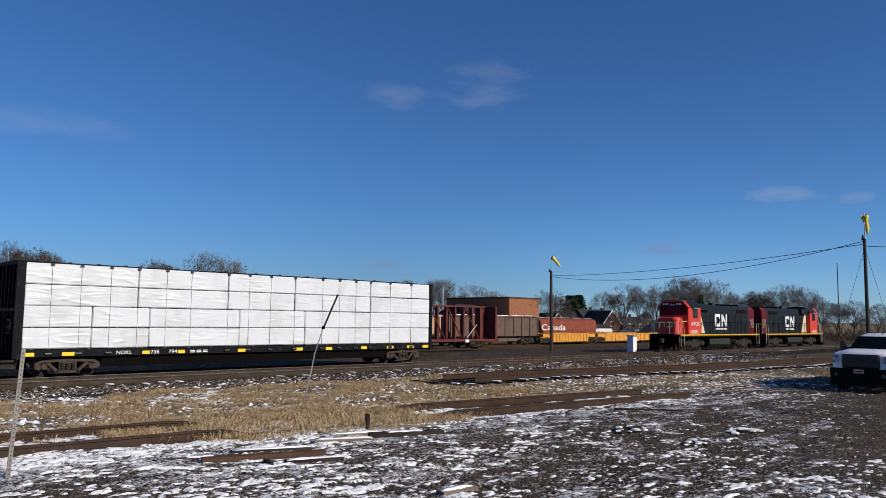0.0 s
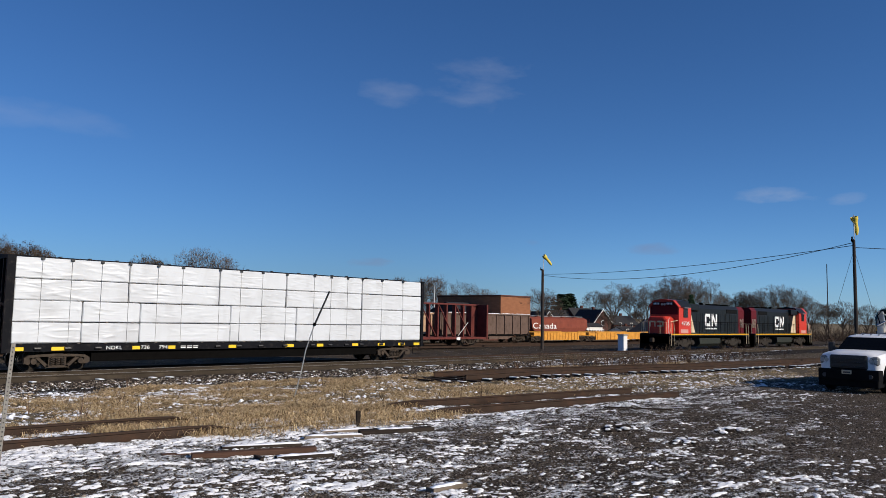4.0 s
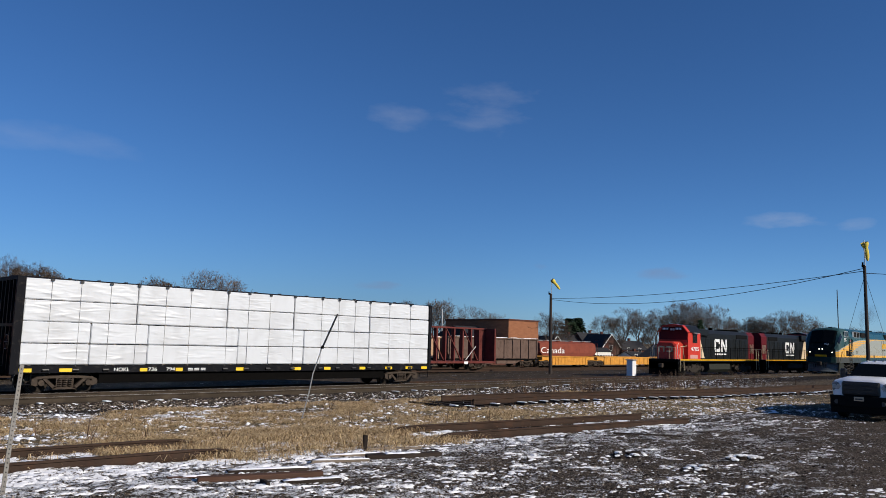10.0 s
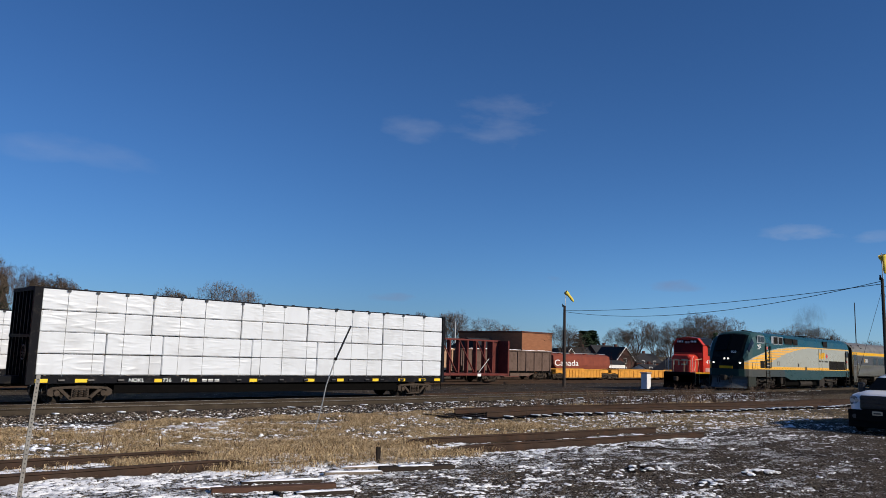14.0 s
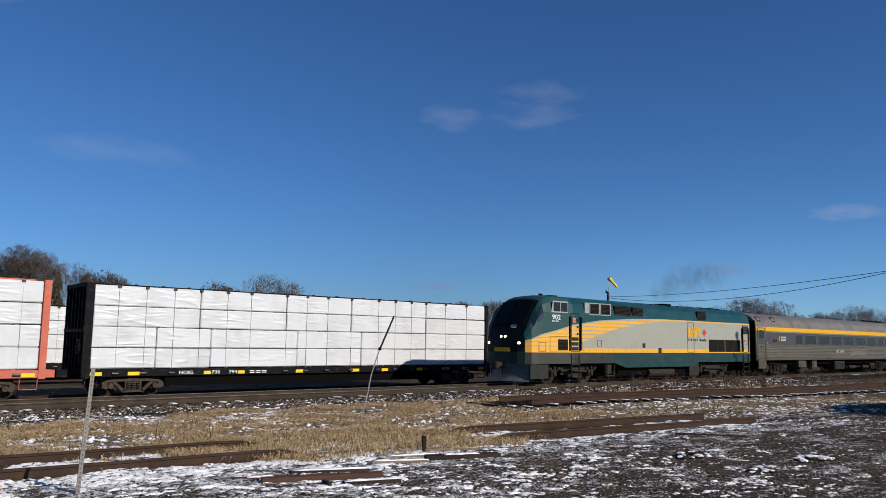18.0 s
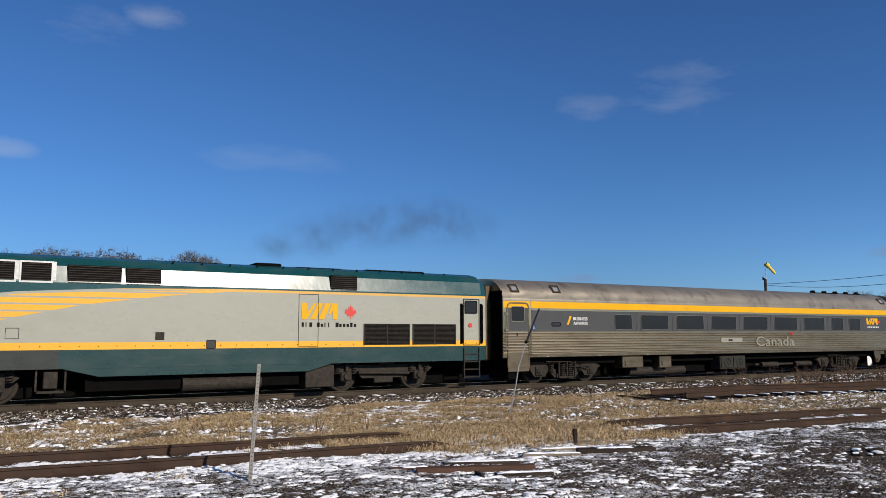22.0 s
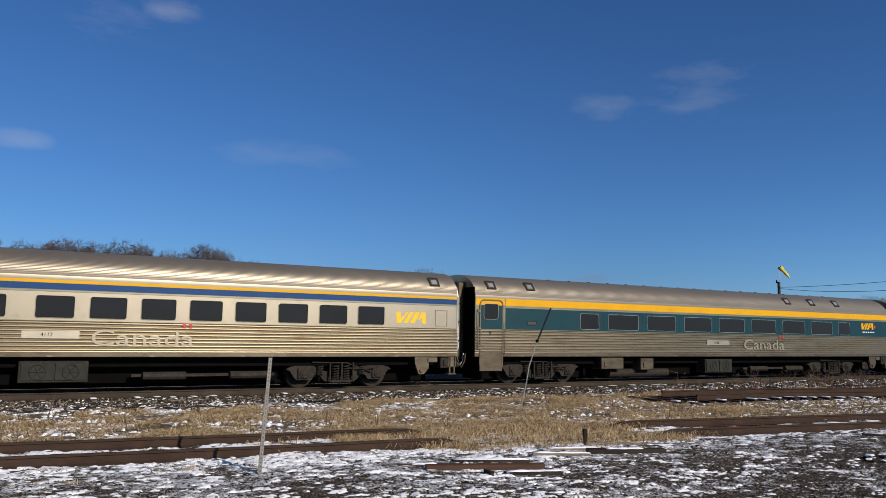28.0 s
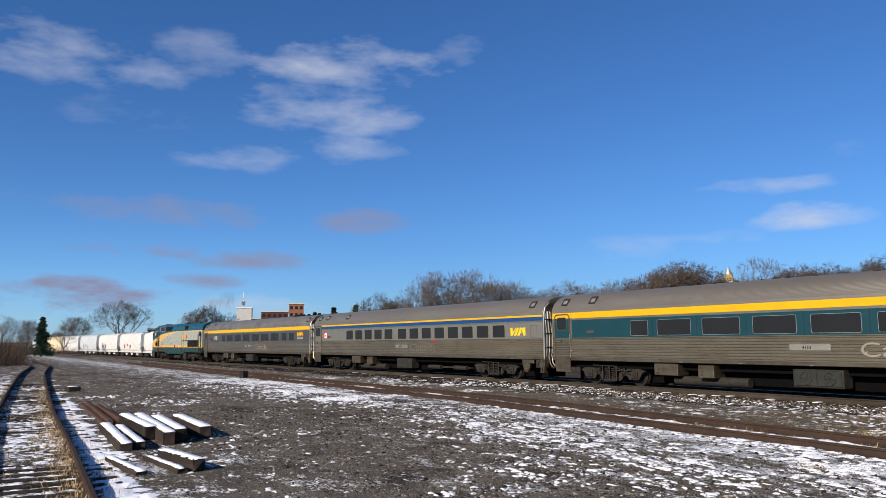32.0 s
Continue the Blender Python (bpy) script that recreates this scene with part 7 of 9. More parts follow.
switcher(pose(95.6, YARD_Y, YZ, 0, 0, 180) @ Matrix.Diagonal((1, 1, 1.115, 1)), "red and black hood diesel locomotive coupled back to back")

# ---------------------------------------------------------------- service truck
M_WHITEPAINT = mat("white_truck_paint", (0.74, 0.75, 0.77), 0.28, 0, 0.05, 1.0, 0.01, 30, (0.45, 0.42, 0.38), 0.18)
M_TRUCKRED = mat("red_crane_paint", (0.28, 0.03, 0.028), 0.5, 0, 0.12, 2, 0.05)
M_TRIMWORN = mat("scuffed_white_paint", (0.5, 0.49, 0.46), 0.6, 0, 0.15, 4, 0.1, 40, (0.2, 0.17, 0.14), 0.4)
M_LENS = mat("grey_lamp_lens", (0.17, 0.175, 0.18), 0.35, 0.2, 0.1)
M_CHROME = mat("dull_chrome", (0.5, 0.5, 0.5), 0.25, 1.0, 0.1)


def cabin(z):
    """Front, back and half width of the cabin at height z."""
    return [lerp(z, [(r[0], r[k]) for r in CABIN]) for k in (1, 2, 3)]


def service_truck(at):
    """Crew-cab service truck with crane; nose at x = 0 facing -x, its left side at -y."""
    t = thing("service_truck", at, "white crew cab service truck with red crane body, parked on gravel", "truck")
    bm = bmesh.new()
    rings = []
    for x, w, zt, crown in ((.10, .82, 1.20, .02), (.16, .92, 1.27, .03), (.32, .985, 1.33, .05), (.9, 1.005, 1.385, .055), (1.5, 1.005, 1.42, .03), (1.62, .995, 1.43, .0), (4.9, .995, 1.43, 0), (4.95, .96, 1.4, 0)):
        half = [(-w, .60), (-w * 1.012, .95), (-w * 1.01, 1.12), (-w * .985, zt - .10), (-w * .93, zt - .02), (-w * .80, zt), (-w * .70, zt + crown), (-w * .3, zt + crown * 1.2)]
        rings.append([(x, y, z) for y, z in half] + [(x, -y, z) for y, z in half[::-1]])
    loft(bm, rings)
    body = part("cab_body", bm, M_WHITEPAINT, t, smooth=True)
    body.data.set_sharp_from_angle(angle=radians(38))
    bm = bmesh.new()
    rings = []
    for z, x0, x1, w in CABIN:
        rings.append([(x0, -w * .72, z), (x0 + .07, -w * .94, z), (x0 + .22, -w, z), (x1 - .15, -w, z), (x1, -w * .86, z), (x1, w * .86, z), (x1 - .15, w, z), (x0 + .22, w, z), (x0 + .07, w * .94, z), (x0, w * .72, z)])
    loft(bm, rings)
    roof = part("cab_roof", bm, M_WHITEPAINT, t, smooth=True)
    roof.data.set_sharp_from_angle(angle=radians(35))
    bm = bmesh.new()
    pts = []
    for z, k in ((1.45, .93), (1.45, -.93), (1.885, -.92), (1.885, .92)):
        x0, x1, w = cabin(z)
        pts.append((x0 + .01, w * k, z))
    slab(bm, pts, (-.022, 0, .012))
    part("windscreen", bm, M_SCREEN, roof)
    for s in (-1, 1):
        for xa, xb, xc, xd in ((2.0, 3.02, 3.02, 2.40), (3.14, 4.1, 4.02, 3.14)):
            pts = []
            for x, z in ((xa, 1.46), (xb, 1.46), (xc, 1.87), (xd, 1.87)):
                pts.append((x, s * cabin(z)[2], z))
            bm = bmesh.new()
            slab(bm, pts, (0, .016, .004))
            part("side_pane", bm, M_GLASS, roof)
        for x0, x1 in ((1.95, 3.06), (3.10, 4.2)):
            bm = bmesh.new()
            window_frame(bm, x0, x1, s * 1.003, .64, 1.40, .008)
            d = part("door_seam", bm, M_BLACK, body)
            bm = bmesh.new()
            box(bm, x1 - .24, x1 - .06, *sorted((s * .99, s * 1.03)), 1.26, 1.30, .008)
            part("door_handle", bm, M_BLACK, d)
        bm = bmesh.new()
        box(bm, 1.86, 2.02, *sorted((s * 1.06, s * 1.30)), 1.34, 1.70, .05)
        box(bm, 1.92, 2.0, *sorted((s * .90, s * 1.10)), 1.44, 1.50)
        part("mirror", bm, M_BLACK, t)
        bm = bmesh.new()
        box(bm, .10, .42, *sorted((s * .64, s * .965)), .94, 1.26, .06)
        lamp = part("headlamp", bm, M_LENS, t)
        for y in (.72, .87):
            bm = bmesh.new()
            tube(bm, (.085, s * y, 1.11), (.12, s * y, 1.11), .07, .07, 14)
            part("lens", bm, M_GALV, lamp)
        bm = bmesh.new()
        tube(bm, (-.09, s * .74, .58), (-.02, s * .74, .58), .075, .075, 14)
        part("fog_lamp", bm, M_CHAR, t)
        bm = bmesh.new()
        n = 16
        for k in range(n):
            a0, a1 = math.pi * (k / n * 1.16 - .08), math.pi * ((k + 1) / n * 1.16 - .08)
            q = [(1.02 + r * math.cos(aa), .50 + r * math.sin(aa)) for r, aa in ((.46, a0), (.46, a1), (.58, a1), (.58, a0))]
            extrude_y(bm, q, *sorted((s * .93, s * 1.075)))
        part("wheel_arch", bm, M_RUBBER, t)
    bm = bmesh.new()
    box(bm, .05, .2, -.62, .62, .80, 1.29, .05)
    g = part("grille", bm, M_BLACK, t)
    for k in range(3):
        bm = bmesh.new()
        box(bm, .02, .07, -.56, .56, .88 + k * .13, .92 + k * .13, .01)
        part("grille_bar", bm, M_BLACK, g)
    bm = bmesh.new()
    extrude_z(bm, [(.3, -1.03), (.0, -.98), (-.09, -.7), (-.11, 0), (-.09, .7), (.0, .98), (.3, 1.03)], .44, .80)
    bump = part("bumper", bm, M_RUBBER, t)
    bm = bmesh.new()
    box(bm, -.13, -.10, -.16, .16, .64, .78, .008)
    pl = part("plate", bm, M_PLATE, bump)
    bm = bmesh.new()
    box(bm, -.136, -.128, -.12, .12, .68, .73)
    part("plate_bar", bm, M_CHAR, pl)
    bm = bmesh.new()
    box(bm, -.02, .6, -.98, .98, .20, .46, .03)
    part("air_dam", bm, M_RUBBER, t)
    for x, y in ((1.02, -.9), (1.02, .9), (5.8, -.9), (5.8, .9)):
        s = -1 if y < 0 else 1
        bm = bmesh.new()
        rings = []
        for yy, r in ((-.13, .30), (-.14, .38), (-.10, .43), (.10, .43), (.14, .38), (.13, .30)):
            rings.append([(x + r * math.cos(a), y + yy, .43 + r * math.sin(a)) for a in (2 * math.pi * k / 28 for k in range(28))])
        loft(bm, rings)
        w = part("wheel", bm, M_RUBBER, t)
        bm = bmesh.new()
        tube(bm, (x, y + s * .10, .43), (x, y + s * .14, .43), .27, .25, 24)
        tube(bm, (x, y + s * .14, .43), (x, y + s * .19, .43), .1, .09, 12)
        rim = part("rim", bm, M_CHROME, w)
        for k in range(8):
            a = k * math.pi / 4
            bm = bmesh.new()
            tube(bm, (x + .18 * math.cos(a), y + s * .135, .43 + .18 * math.sin(a)), (x + .18 * math.cos(a), y + s * .145, .43 + .18 * math.sin(a)), .04, .04, 8)
            tagged(part("rim_hole", bm, M_BLACK, w))
    for s in (-1, 1):
        bm = bmesh.new()
        box(bm, 1.75, 4.75, *sorted((s * .85, s * 1.10)), .40, .47, .015)
        part("running_board", bm, M_GALV, t)
    for k in range(5):
        bm = bmesh.new()
        box(bm, 2.52, 2.62, -.57 + k * .27, -.51 + k * .27, 1.97, 2.02, .012)
        part("roof_marker", bm, M_GALV, t)
    bm = bmesh.new()
    box(bm, 5.06, 8.3, -1.15, 1.15, .62, 1.55, .02)
    sb = part("service_body", bm, M_TRUCKRED, t)
    for s in (-1, 1):
        for k in range(3):
            bm = bmesh.new()
            box(bm, 5.1 + k * 1.05, 6.1 + k * 1.05, *sorted((s * 1.14, s * 1.17)), 1.0 if k == 1 else .68, 1.5, .01)
            part("locker_door", bm, M_GALV if k == 0 else M_TRUCKRED, sb)
    bm = bmesh.new()
    box(bm, 5.06, 5.16, -1.15, 1.15, 1.5, 2.02, .02)
    part("headboard", bm, M_GALV, t)
    bm = bmesh.new()
    box(bm, 5.2, 6.3, -1.15, -.25, 1.56, 2.42, .03)
    part("tool_box", bm, M_TRUCKRED, t)
    bm = bmesh.new()
    box(bm, .8, 8.2, -.42, .42, .48, .65)
    part("chassis", bm, M_UNDER, t)
    bm = bmesh.new()
    tube(bm, (5.5, .5, 1.55), (5.5, .5, 2.35), .17, .15, 12)
    part("crane_base", bm, M_GALV, t)
    bm = bmesh.new()
    slab(bm, [(5.5, .66, 2.25), (5.5, .36, 2.25), (5.4, .40, 2.92), (5.4, .54, 2.92)], (.07, 0, 0))
    part("crane_post", bm, M_GALV, t)
    bm = bmesh.new()
    slab(bm, [(5.4, .56, 2.93), (5.4, .36, 2.80), (5.42, -.62, 2.18), (5.42, -.55, 2.34)], (.06, 0, 0))
    part("crane_boom", bm, M_TRIMWORN, t)
    bm = bmesh.new()
    tube(bm, (5.38, .62, 2.35), (5.38, .05, 2.66), .045, .045, 8)
    tube(bm, (5.38, .05, 2.66), (5.38, -.12, 2.74), .025, .025, 8)
    part("crane_ram", bm, M_CHROME, t)
    bm = bmesh.new()
    pipe(bm, [(5.36, .5, 2.4), (5.3, .58, 2.75), (5.3, .4, 2.98), (5.32, .0, 2.72), (5.34, -.4, 2.45)], .02)
    part("hydraulic_hose", bm, M_RUBBER, t)
    bm = bmesh.new()
    tube(bm, (5.42, -.6, 2.25), (5.42, -.72, 2.02), .05, .06, 8)
    part("crane_hook", bm, M_BLACK, t)
    for a, b, c, d in ((3.3, 3.55, 1.0, 1.03), (3.3, 3.33, 1.0, 1.2), (3.3, 3.55, 1.17, 1.2), (3.65, 3.68, 1.0, 1.2), (3.88, 3.91, 1.0, 1.2)):
        bm = bmesh.new()
        box(bm, a * .7 + .9, b * .7 + .9, -1.022, -1.0, c * .7 + .33, d * .7 + .33)
        part("door_mark", bm, M_DARKRED, t)
    return t


service_truck(pose(26.8, 7.87, 0.0, 0, 0, -2) @ Matrix.Scale(.92, 4))

# ---------------------------------------------------------------- poles, wires, windsocks
M_SOCK = mat("yellow_windsock_cloth", (0.66, 0.52, 0.09), 0.8, 0, 0.15, 3, 0.2)
M_WIRE = mat("black_wire", (0.015, 0.015, 0.016), 0.6)


def windsock_pole(x, y, z0, top, sock, droop, label, long=1.15, thick=.16):
    p = thing("windsock_pole", pose(x, y, z0), label, "pole", "windsock poles")
    h = top - z0
    bm = bmesh.new()
    tube(bm, (0, 0, 0), (0, 0, h), thick, thick * .75, 12)
    part("pole", bm, M_POLE, p)
    bm = bmesh.new()
    tube(bm, (.12, 0, h - .9), (.12, 0, h + sock), .03, .025, 8)
    part("mast", bm, M_GALV, p)
    bm = bmesh.new()
    box(bm, -.32, -.1, -.06, .06, h - .1, h + .05, .01)
    tube(bm, (-.3, 0, h), (-.3, 0, h + .18), .04, .05, 8)
    part("insulator", bm, M_UNDER, p)
    bm = bmesh.new()
    rings, d = [], Vector((.62, -.25, -droop)).normalized()
    for k in range(6):
        u = k / 5
        c = Vector((.15, 0, h + sock - .12)) + d * (long * u) + Vector((0, 0, -.25 * u * u * droop))
        r = .20 - .11 * u + .03 * math.sin(k * 2.1)
        w = d.cross(Vector((0, 0, 1))).normalized()
        v = w.cross(d)
        rings.append([bm.verts.new(c + (w * math.cos(t) * (1 - .25 * u) + v * math.sin(t)) * r) for t in (2 * math.pi * i / 12 for i in range(12))])
    for a, b in zip(rings, rings[1:]):
        for i in range(12):
            bm.faces.new((a[i], a[(i + 1) % 12], b[(i + 1) % 12], b[i]))
    ob = part("windsock", bm, M_SOCK, p, smooth=True)
    return p


def wire(name, a, b, sag, label, r=.018):
    a, b = Vector(a), Vector(b)
    bm = bmesh.new()
    pts = [a.lerp(b, k / 14) - Vector((0, 0, 4 * sag * (k / 14) * (1 - k / 14))) for k in range(15)]
    pipe(bm, pts, r, 5)
    return solid(name, bm, M_WIRE, label, "wire", "overhead wires")


windsock_pole(58.46, 43.72, -.66, 6.95, 1.45, .55, "dark wooden pole with a yellow windsock")
windsock_pole(46.19, 13.07, -.02, 6.9, 1.45, 1.7, "dark wooden pole with a drooping yellow windsock", .62, .105)
wire("overhead_wire", (58.46, 43.72, 6.5), (46.19, 13.07, 6.62), .4, "thin black wire strung between the two poles")
wire("overhead_wire", (58.46, 43.72, 6.4), (46.19, 13.07, 6.78), 1.05, "slack black wire strung between the two poles")
for gx, gy in ((44.9, 14.6), (48.6, 12.1)):
    wire("guy_wire", (46.19, 13.07, 6.4), (gx, gy, 0.0), 0, "thin steel guy wire from the pole to the ground", .009)
wire("overhead_wire", (46.19, 13.07, 6.5), (75, -22, 6.6), .5, "thin black wire running on from the pole")
bm = bmesh.new()
tube(bm, (0, 0, 0), (0, 0, 24.1), .15, .11, 6)
solid("antenna_mast", bm, M_POLE, "thin far antenna mast above the trees", "mast", at=pose(235.6, 74.1, -4))
for px, py, ph in ((112, 84, 8.6), (119, 88, 8.0)):
    bm = bmesh.new()
    tube(bm, (0, 0, -2), (0, 0, ph), .16, .12, 8)
    box(bm, -.9, .9, -.06, .06, ph - .7, ph - .55)
    solid("utility_pole", bm, M_POLE, "dark wooden utility pole among the houses", "pole", "utility poles", at=pose(px, py, -2))

# ---------------------------------------------------------------- small yard things


M_POSTSTEEL = mat("weathered_post_steel", (0.15, 0.145, 0.135), 0.6, 0.4, 0.25, 8, 0.1, 60, (0.12, 0.09, 0.07), 0.3)


def sign_post():
    p = thing("steel_post", pose(3.18, 11.08, -.15), "leaning perforated galvanised steel post", "post")
    bm = bmesh.new()
    top = Vector((.22, .40, 1.80))
    w = Vector((1, 0, 0))
    d = top.normalized()
    prof = [(-.027, -.015), (.027, -.015), (.027, .0), (.015, .0), (.015, .02), (-.015, .02), (-.015, .0), (-.027, .0)]
    a = [bm.verts.new((px, py, 0)) for px, py in prof]
    b = [bm.verts.new((top.x + px, top.y + py, top.z)) for px, py in prof]
    for i in range(len(prof)):
        j = (i + 1) % len(prof)
        bm.faces.new((a[i], a[j], b[j], b[i]))
    bm.faces.new(a), bm.faces.new(b)
    part("channel", bm, M_POSTSTEEL, p)
    bm = bmesh.new()
    for k in range(30):
        c = top * ((k + 1.5) / 31.5)
        tube(bm, (c.x, c.y - .018, c.z), (c.x, c.y - .013, c.z), .010, .010, 8)
    ob = part("hole_row", bm, M_BLACK, p)
    tagged(ob, kind="stuff")


sign_post()


def bent_stake():
    p = thing("marker_stake", pose(11.75, 16.8, -.05), "thin leaning marker stake with dark upper half", "stake")
    pts = [(0, 0, 0), (.14, -.1, .75), (.2, -.16, 1.25), (.36, -.3, 1.95)]
    bm = bmesh.new()
    pipe(bm, [Vector(q) for q in pts], .016, 8)
    part("rod", bm, M_GALV, p)
    bm = bmesh.new()
    tube(bm, (.36, -.3, 1.93), (.66, -.5, 2.82), .026, .024, 8)
    part("sleeve", bm, M_BLACK, p)
    bm = bmesh.new()
    box(bm, .325, .395, -.335, -.265, 1.9, 1.98, .012)
    part("clamp", bm, M_UNDER, p)


bent_stake()


def relay_hut():
    p = thing("signal_cabinet", pose(59.3, 35.6, -.46) @ Matrix.Diagonal((.74, .74, .86, 1)), "white metal signal cabinet with a low roof", "cabinet")
    bm = bmesh.new()
    box(bm, -.42, .42, -.4, .4, .1, 1.65, .02)
    part("case", bm, M_WHITEPAINT, p)
    bm = bmesh.new()
    box(bm, -.52, .52, -.5, .5, 1.65, 1.75, .02)
    part("cap", bm, M_GALV, p)
    bm = bmesh.new()
    box(bm, -.5, .5, -.45, .45, 0, .12, .02)
    part("plinth", bm, M_GALV, p)


relay_hut()


def timber(a, b, w, h, material, label, snow=0.8, lift=0.0, group="loose timbers", name="timber", category="timber", seed=0, even=.5):
    """A squared timber from a to b on the ground, with a ragged snow cap."""
    rnd = random.Random(seed + int(a[0] * 100))
    a, b = Vector((*a, 0)), Vector((*b, 0))
    L, mid = (b - a).length, (a + b) / 2
    t = thing(name, pose(mid.x, mid.y, land_z(mid.x, mid.y) + lift - .01, 0, rnd.uniform(-.6, .6), math.degrees(math.atan2(b.y - a.y, b.x - a.x))), label, category, group)
    bm = bmesh.new()
    vs = box(bm, -L / 2, L / 2, -w / 2, w / 2, 0, h, min(w, h) * .08)
    for v in vs:
        v.co += Vector((rnd.uniform(-.02, .02), rnd.uniform(-.006, .006), rnd.uniform(-.006, .006)))
    part("beam", bm, material, t)
    if snow:
        bm = bmesh.new()
        n = max(5, int(L / .11))
        x0, x1 = -L / 2 * (0.98 if snow > .5 else .5), L / 2 * min(1, snow + .15)
        rows = []
        for i in range(n + 1):
            x = x0 + (x1 - x0) * i / n
            e0, e1 = -w / 2 * rnd.uniform(even, 1.0), w / 2 * rnd.uniform(even, 1.0)
            hh = h + (.018 if even < .8 else .028) * rnd.uniform(.5, 1.3) * (0.2 if i in (0, n) else 1)
            rows.append([bm.verts.new(v) for v in ((x, e0, h - .012), (x, e0 * .75, hh), (x, e1 * .75, hh), (x, e1, h - .012))])
        for p, q in zip(rows, rows[1:]):
            for k in range(3):
                bm.faces.new((p[k], p[k + 1], q[k + 1], q[k]))
        bm.faces.new(rows[0]), bm.faces.new(rows[-1])
        part("snow_cap", bm, M_SNOW, t, smooth=True)
    return t


# boards lying between the siding and the road
timber((5.55, 10.45), (7.25, 9.75), .16, .085, M_RUSTWOOD, "split red brown board lying in snow", .0)
timber((5.35, 10.95), (6.1, 10.6), .12, .03, M_RUSTWOOD, "broken dark board end in snow", .3)
timber((6.35, 11.0), (7.5, 10.5), .14, .05, M_TIE, "half buried board capped with snow", .95)
timber((6.45, 9.62), (7.25, 9.30), .15, .05, M_TIE, "short snow capped board", .95)
timber((6.22, 9.80), (6.14, 9.50), .05, .07, M_TIE, "splintered stub of wood", 0)
timber((7.95, 11.0), (8.85, 10.55), .13, .05, M_TIEPALE, "pale plank capped with snow", .95)
timber((8.55, 11.35), (9.45, 11.0), .12, .05, M_TIEPALE, "snow covered plank beside the siding", .95)
timber((8.95, 10.75), (10.25, 10.2), .18, .09, M_TIE, "dark weathered plank lying in snow", .3)
timber((9.55, 11.55), (10.6, 11.1), .10, .04, M_TIEPALE, "grey plank beside the siding", 0)
timber((9.50, 11.50), (9.55, 11.475), .05, .30, M_TIE, "upright splintered stake stub", 0)
timber((6.75, 6.72), (7.32, 6.68), .13, .055, M_TIEPALE, "short sawn timber end dusted with snow", .6)
timber((11.0, 18.75), (11.5, 18.65), .14, .05, M_TIEPALE, "pale bare plank on dead grass", 0)
timber((16.2, 10.25), (17.2, 9.0), .07, .04, M_TIE, "dark broken tie lying on gravel", 0)
# heavy timbers near the siding, then the pile beside the road
timber((-3.65, 10.45), (-0.95, 10.62), .26, .19, M_TIE, "old railway tie capped with snow", .97, 0, "old ties", even=.9)
timber((-2.3, 10.95), (-1.0, 10.85), .24, .13, M_TIE, "old railway tie behind another", .2, 0, "old ties")
timber((-4.25, 9.9), (-3.75, 10.2), .2, .13, M_TIE, "dark tie stub in snow", .5, 0, "old ties")
timber((-21.4, 3.40), (-16.9, 3.07), .25, .20, M_TIE, "long old tie under thick snow in a pile", .99, 0, "old ties", even=.92)
timber((-20.9, 3.63), (-17.0, 3.35), .22, .19, M_TIE, "long old tie under thick snow in a pile", .99, 0, "old ties", even=.85)
timber((-22.2, 4.00), (-18.7, 3.92), .27, .31, M_TIE, "thick square timber under snow in a pile", .99, 0, "old ties", even=.95)
timber((-22.4, 4.38), (-17.6, 4.07), .25, .29, M_TIE, "thick square timber under snow in a pile", .99, 0, "old ties", even=.95)
timber((-21.6, 4.66), (-17.8, 4.36), .25, .30, M_TIE, "thick square timber under snow in a pile", .99, 0, "old ties", even=.95)
timber((-21.75, 5.24), (-18.3, 5.03), .29, .26, M_TIE, "snow capped timber beside the pile", .99, 0, "old ties", even=.9)
timber((-15.4, 3.42), (-13.6, 3.60), .20, .20, M_TIE, "short brown tie dusted with snow", .99, 0, "old ties", even=.85)
timber((-15.5, 3.18), (-13.65, 3.34), .18, .09, M_TIE, "rotten tie half buried in snow", .9, 0, "old ties")
timber((-15.75, 2.58), (-13.85, 2.74), .19, .09, M_TIE, "rotten tie half buried in snow", .85, 0, "old ties")
for k in range(5):
    timber((-30.5 + .9 * k, 4.1 + .05 * k), (-22.2, 3.55 + .13 * k), .11, .09, M_RUSTWOOD, "rusty brown rail length in a heap", 0, .07 * (k % 2), "rail lengths", "scrap_rail", "scrap rail", seed=k)
timber((-39.9, 4.9), (-39.2, 5.0), .5, .22, M_TIE, "small dark heap dusted with snow", .5)
timber((-46.6, 15.2), (-46.2, 15.3), .35, .45, M_TIE, "small dark switch stand beside the siding", 0, name="switch_stand", category="switch stand", group="yard fittings")

# ---------------------------------------------------------------- buildings
M_BRICK = mat("orange_brown_brick", (0.255, 0.112, 0.06), 0.9, 0, 0.2, 1.0, 0.3, 14, (0.2, 0.09, 0.05), 0.3, (1, 1, 3))
M_BRICKD = mat("red_brick", (0.10, 0.045, 0.035), 0.9, 0, 0.2, 1.0, 0.3, 14, stretch=(1, 1, 3))
M_SHINGLE = mat("dark_shingles", (0.035, 0.035, 0.038), 0.9, 0, 0.3, 1.5, 0.3, 12)
M_TRIM = mat("white_trim_paint", (0.72, 0.71, 0.68), 0.6, 0, 0.06)
M_CONCRETE = mat("pale_concrete", (0.50, 0.48, 0.43), 0.85, 0, 0.1, .5, .1, 20)
M_OCHRE = mat("ochre_stone", (0.50, 0.36, 0.14), 0.85, 0, 0.1, .5, .1, 20)


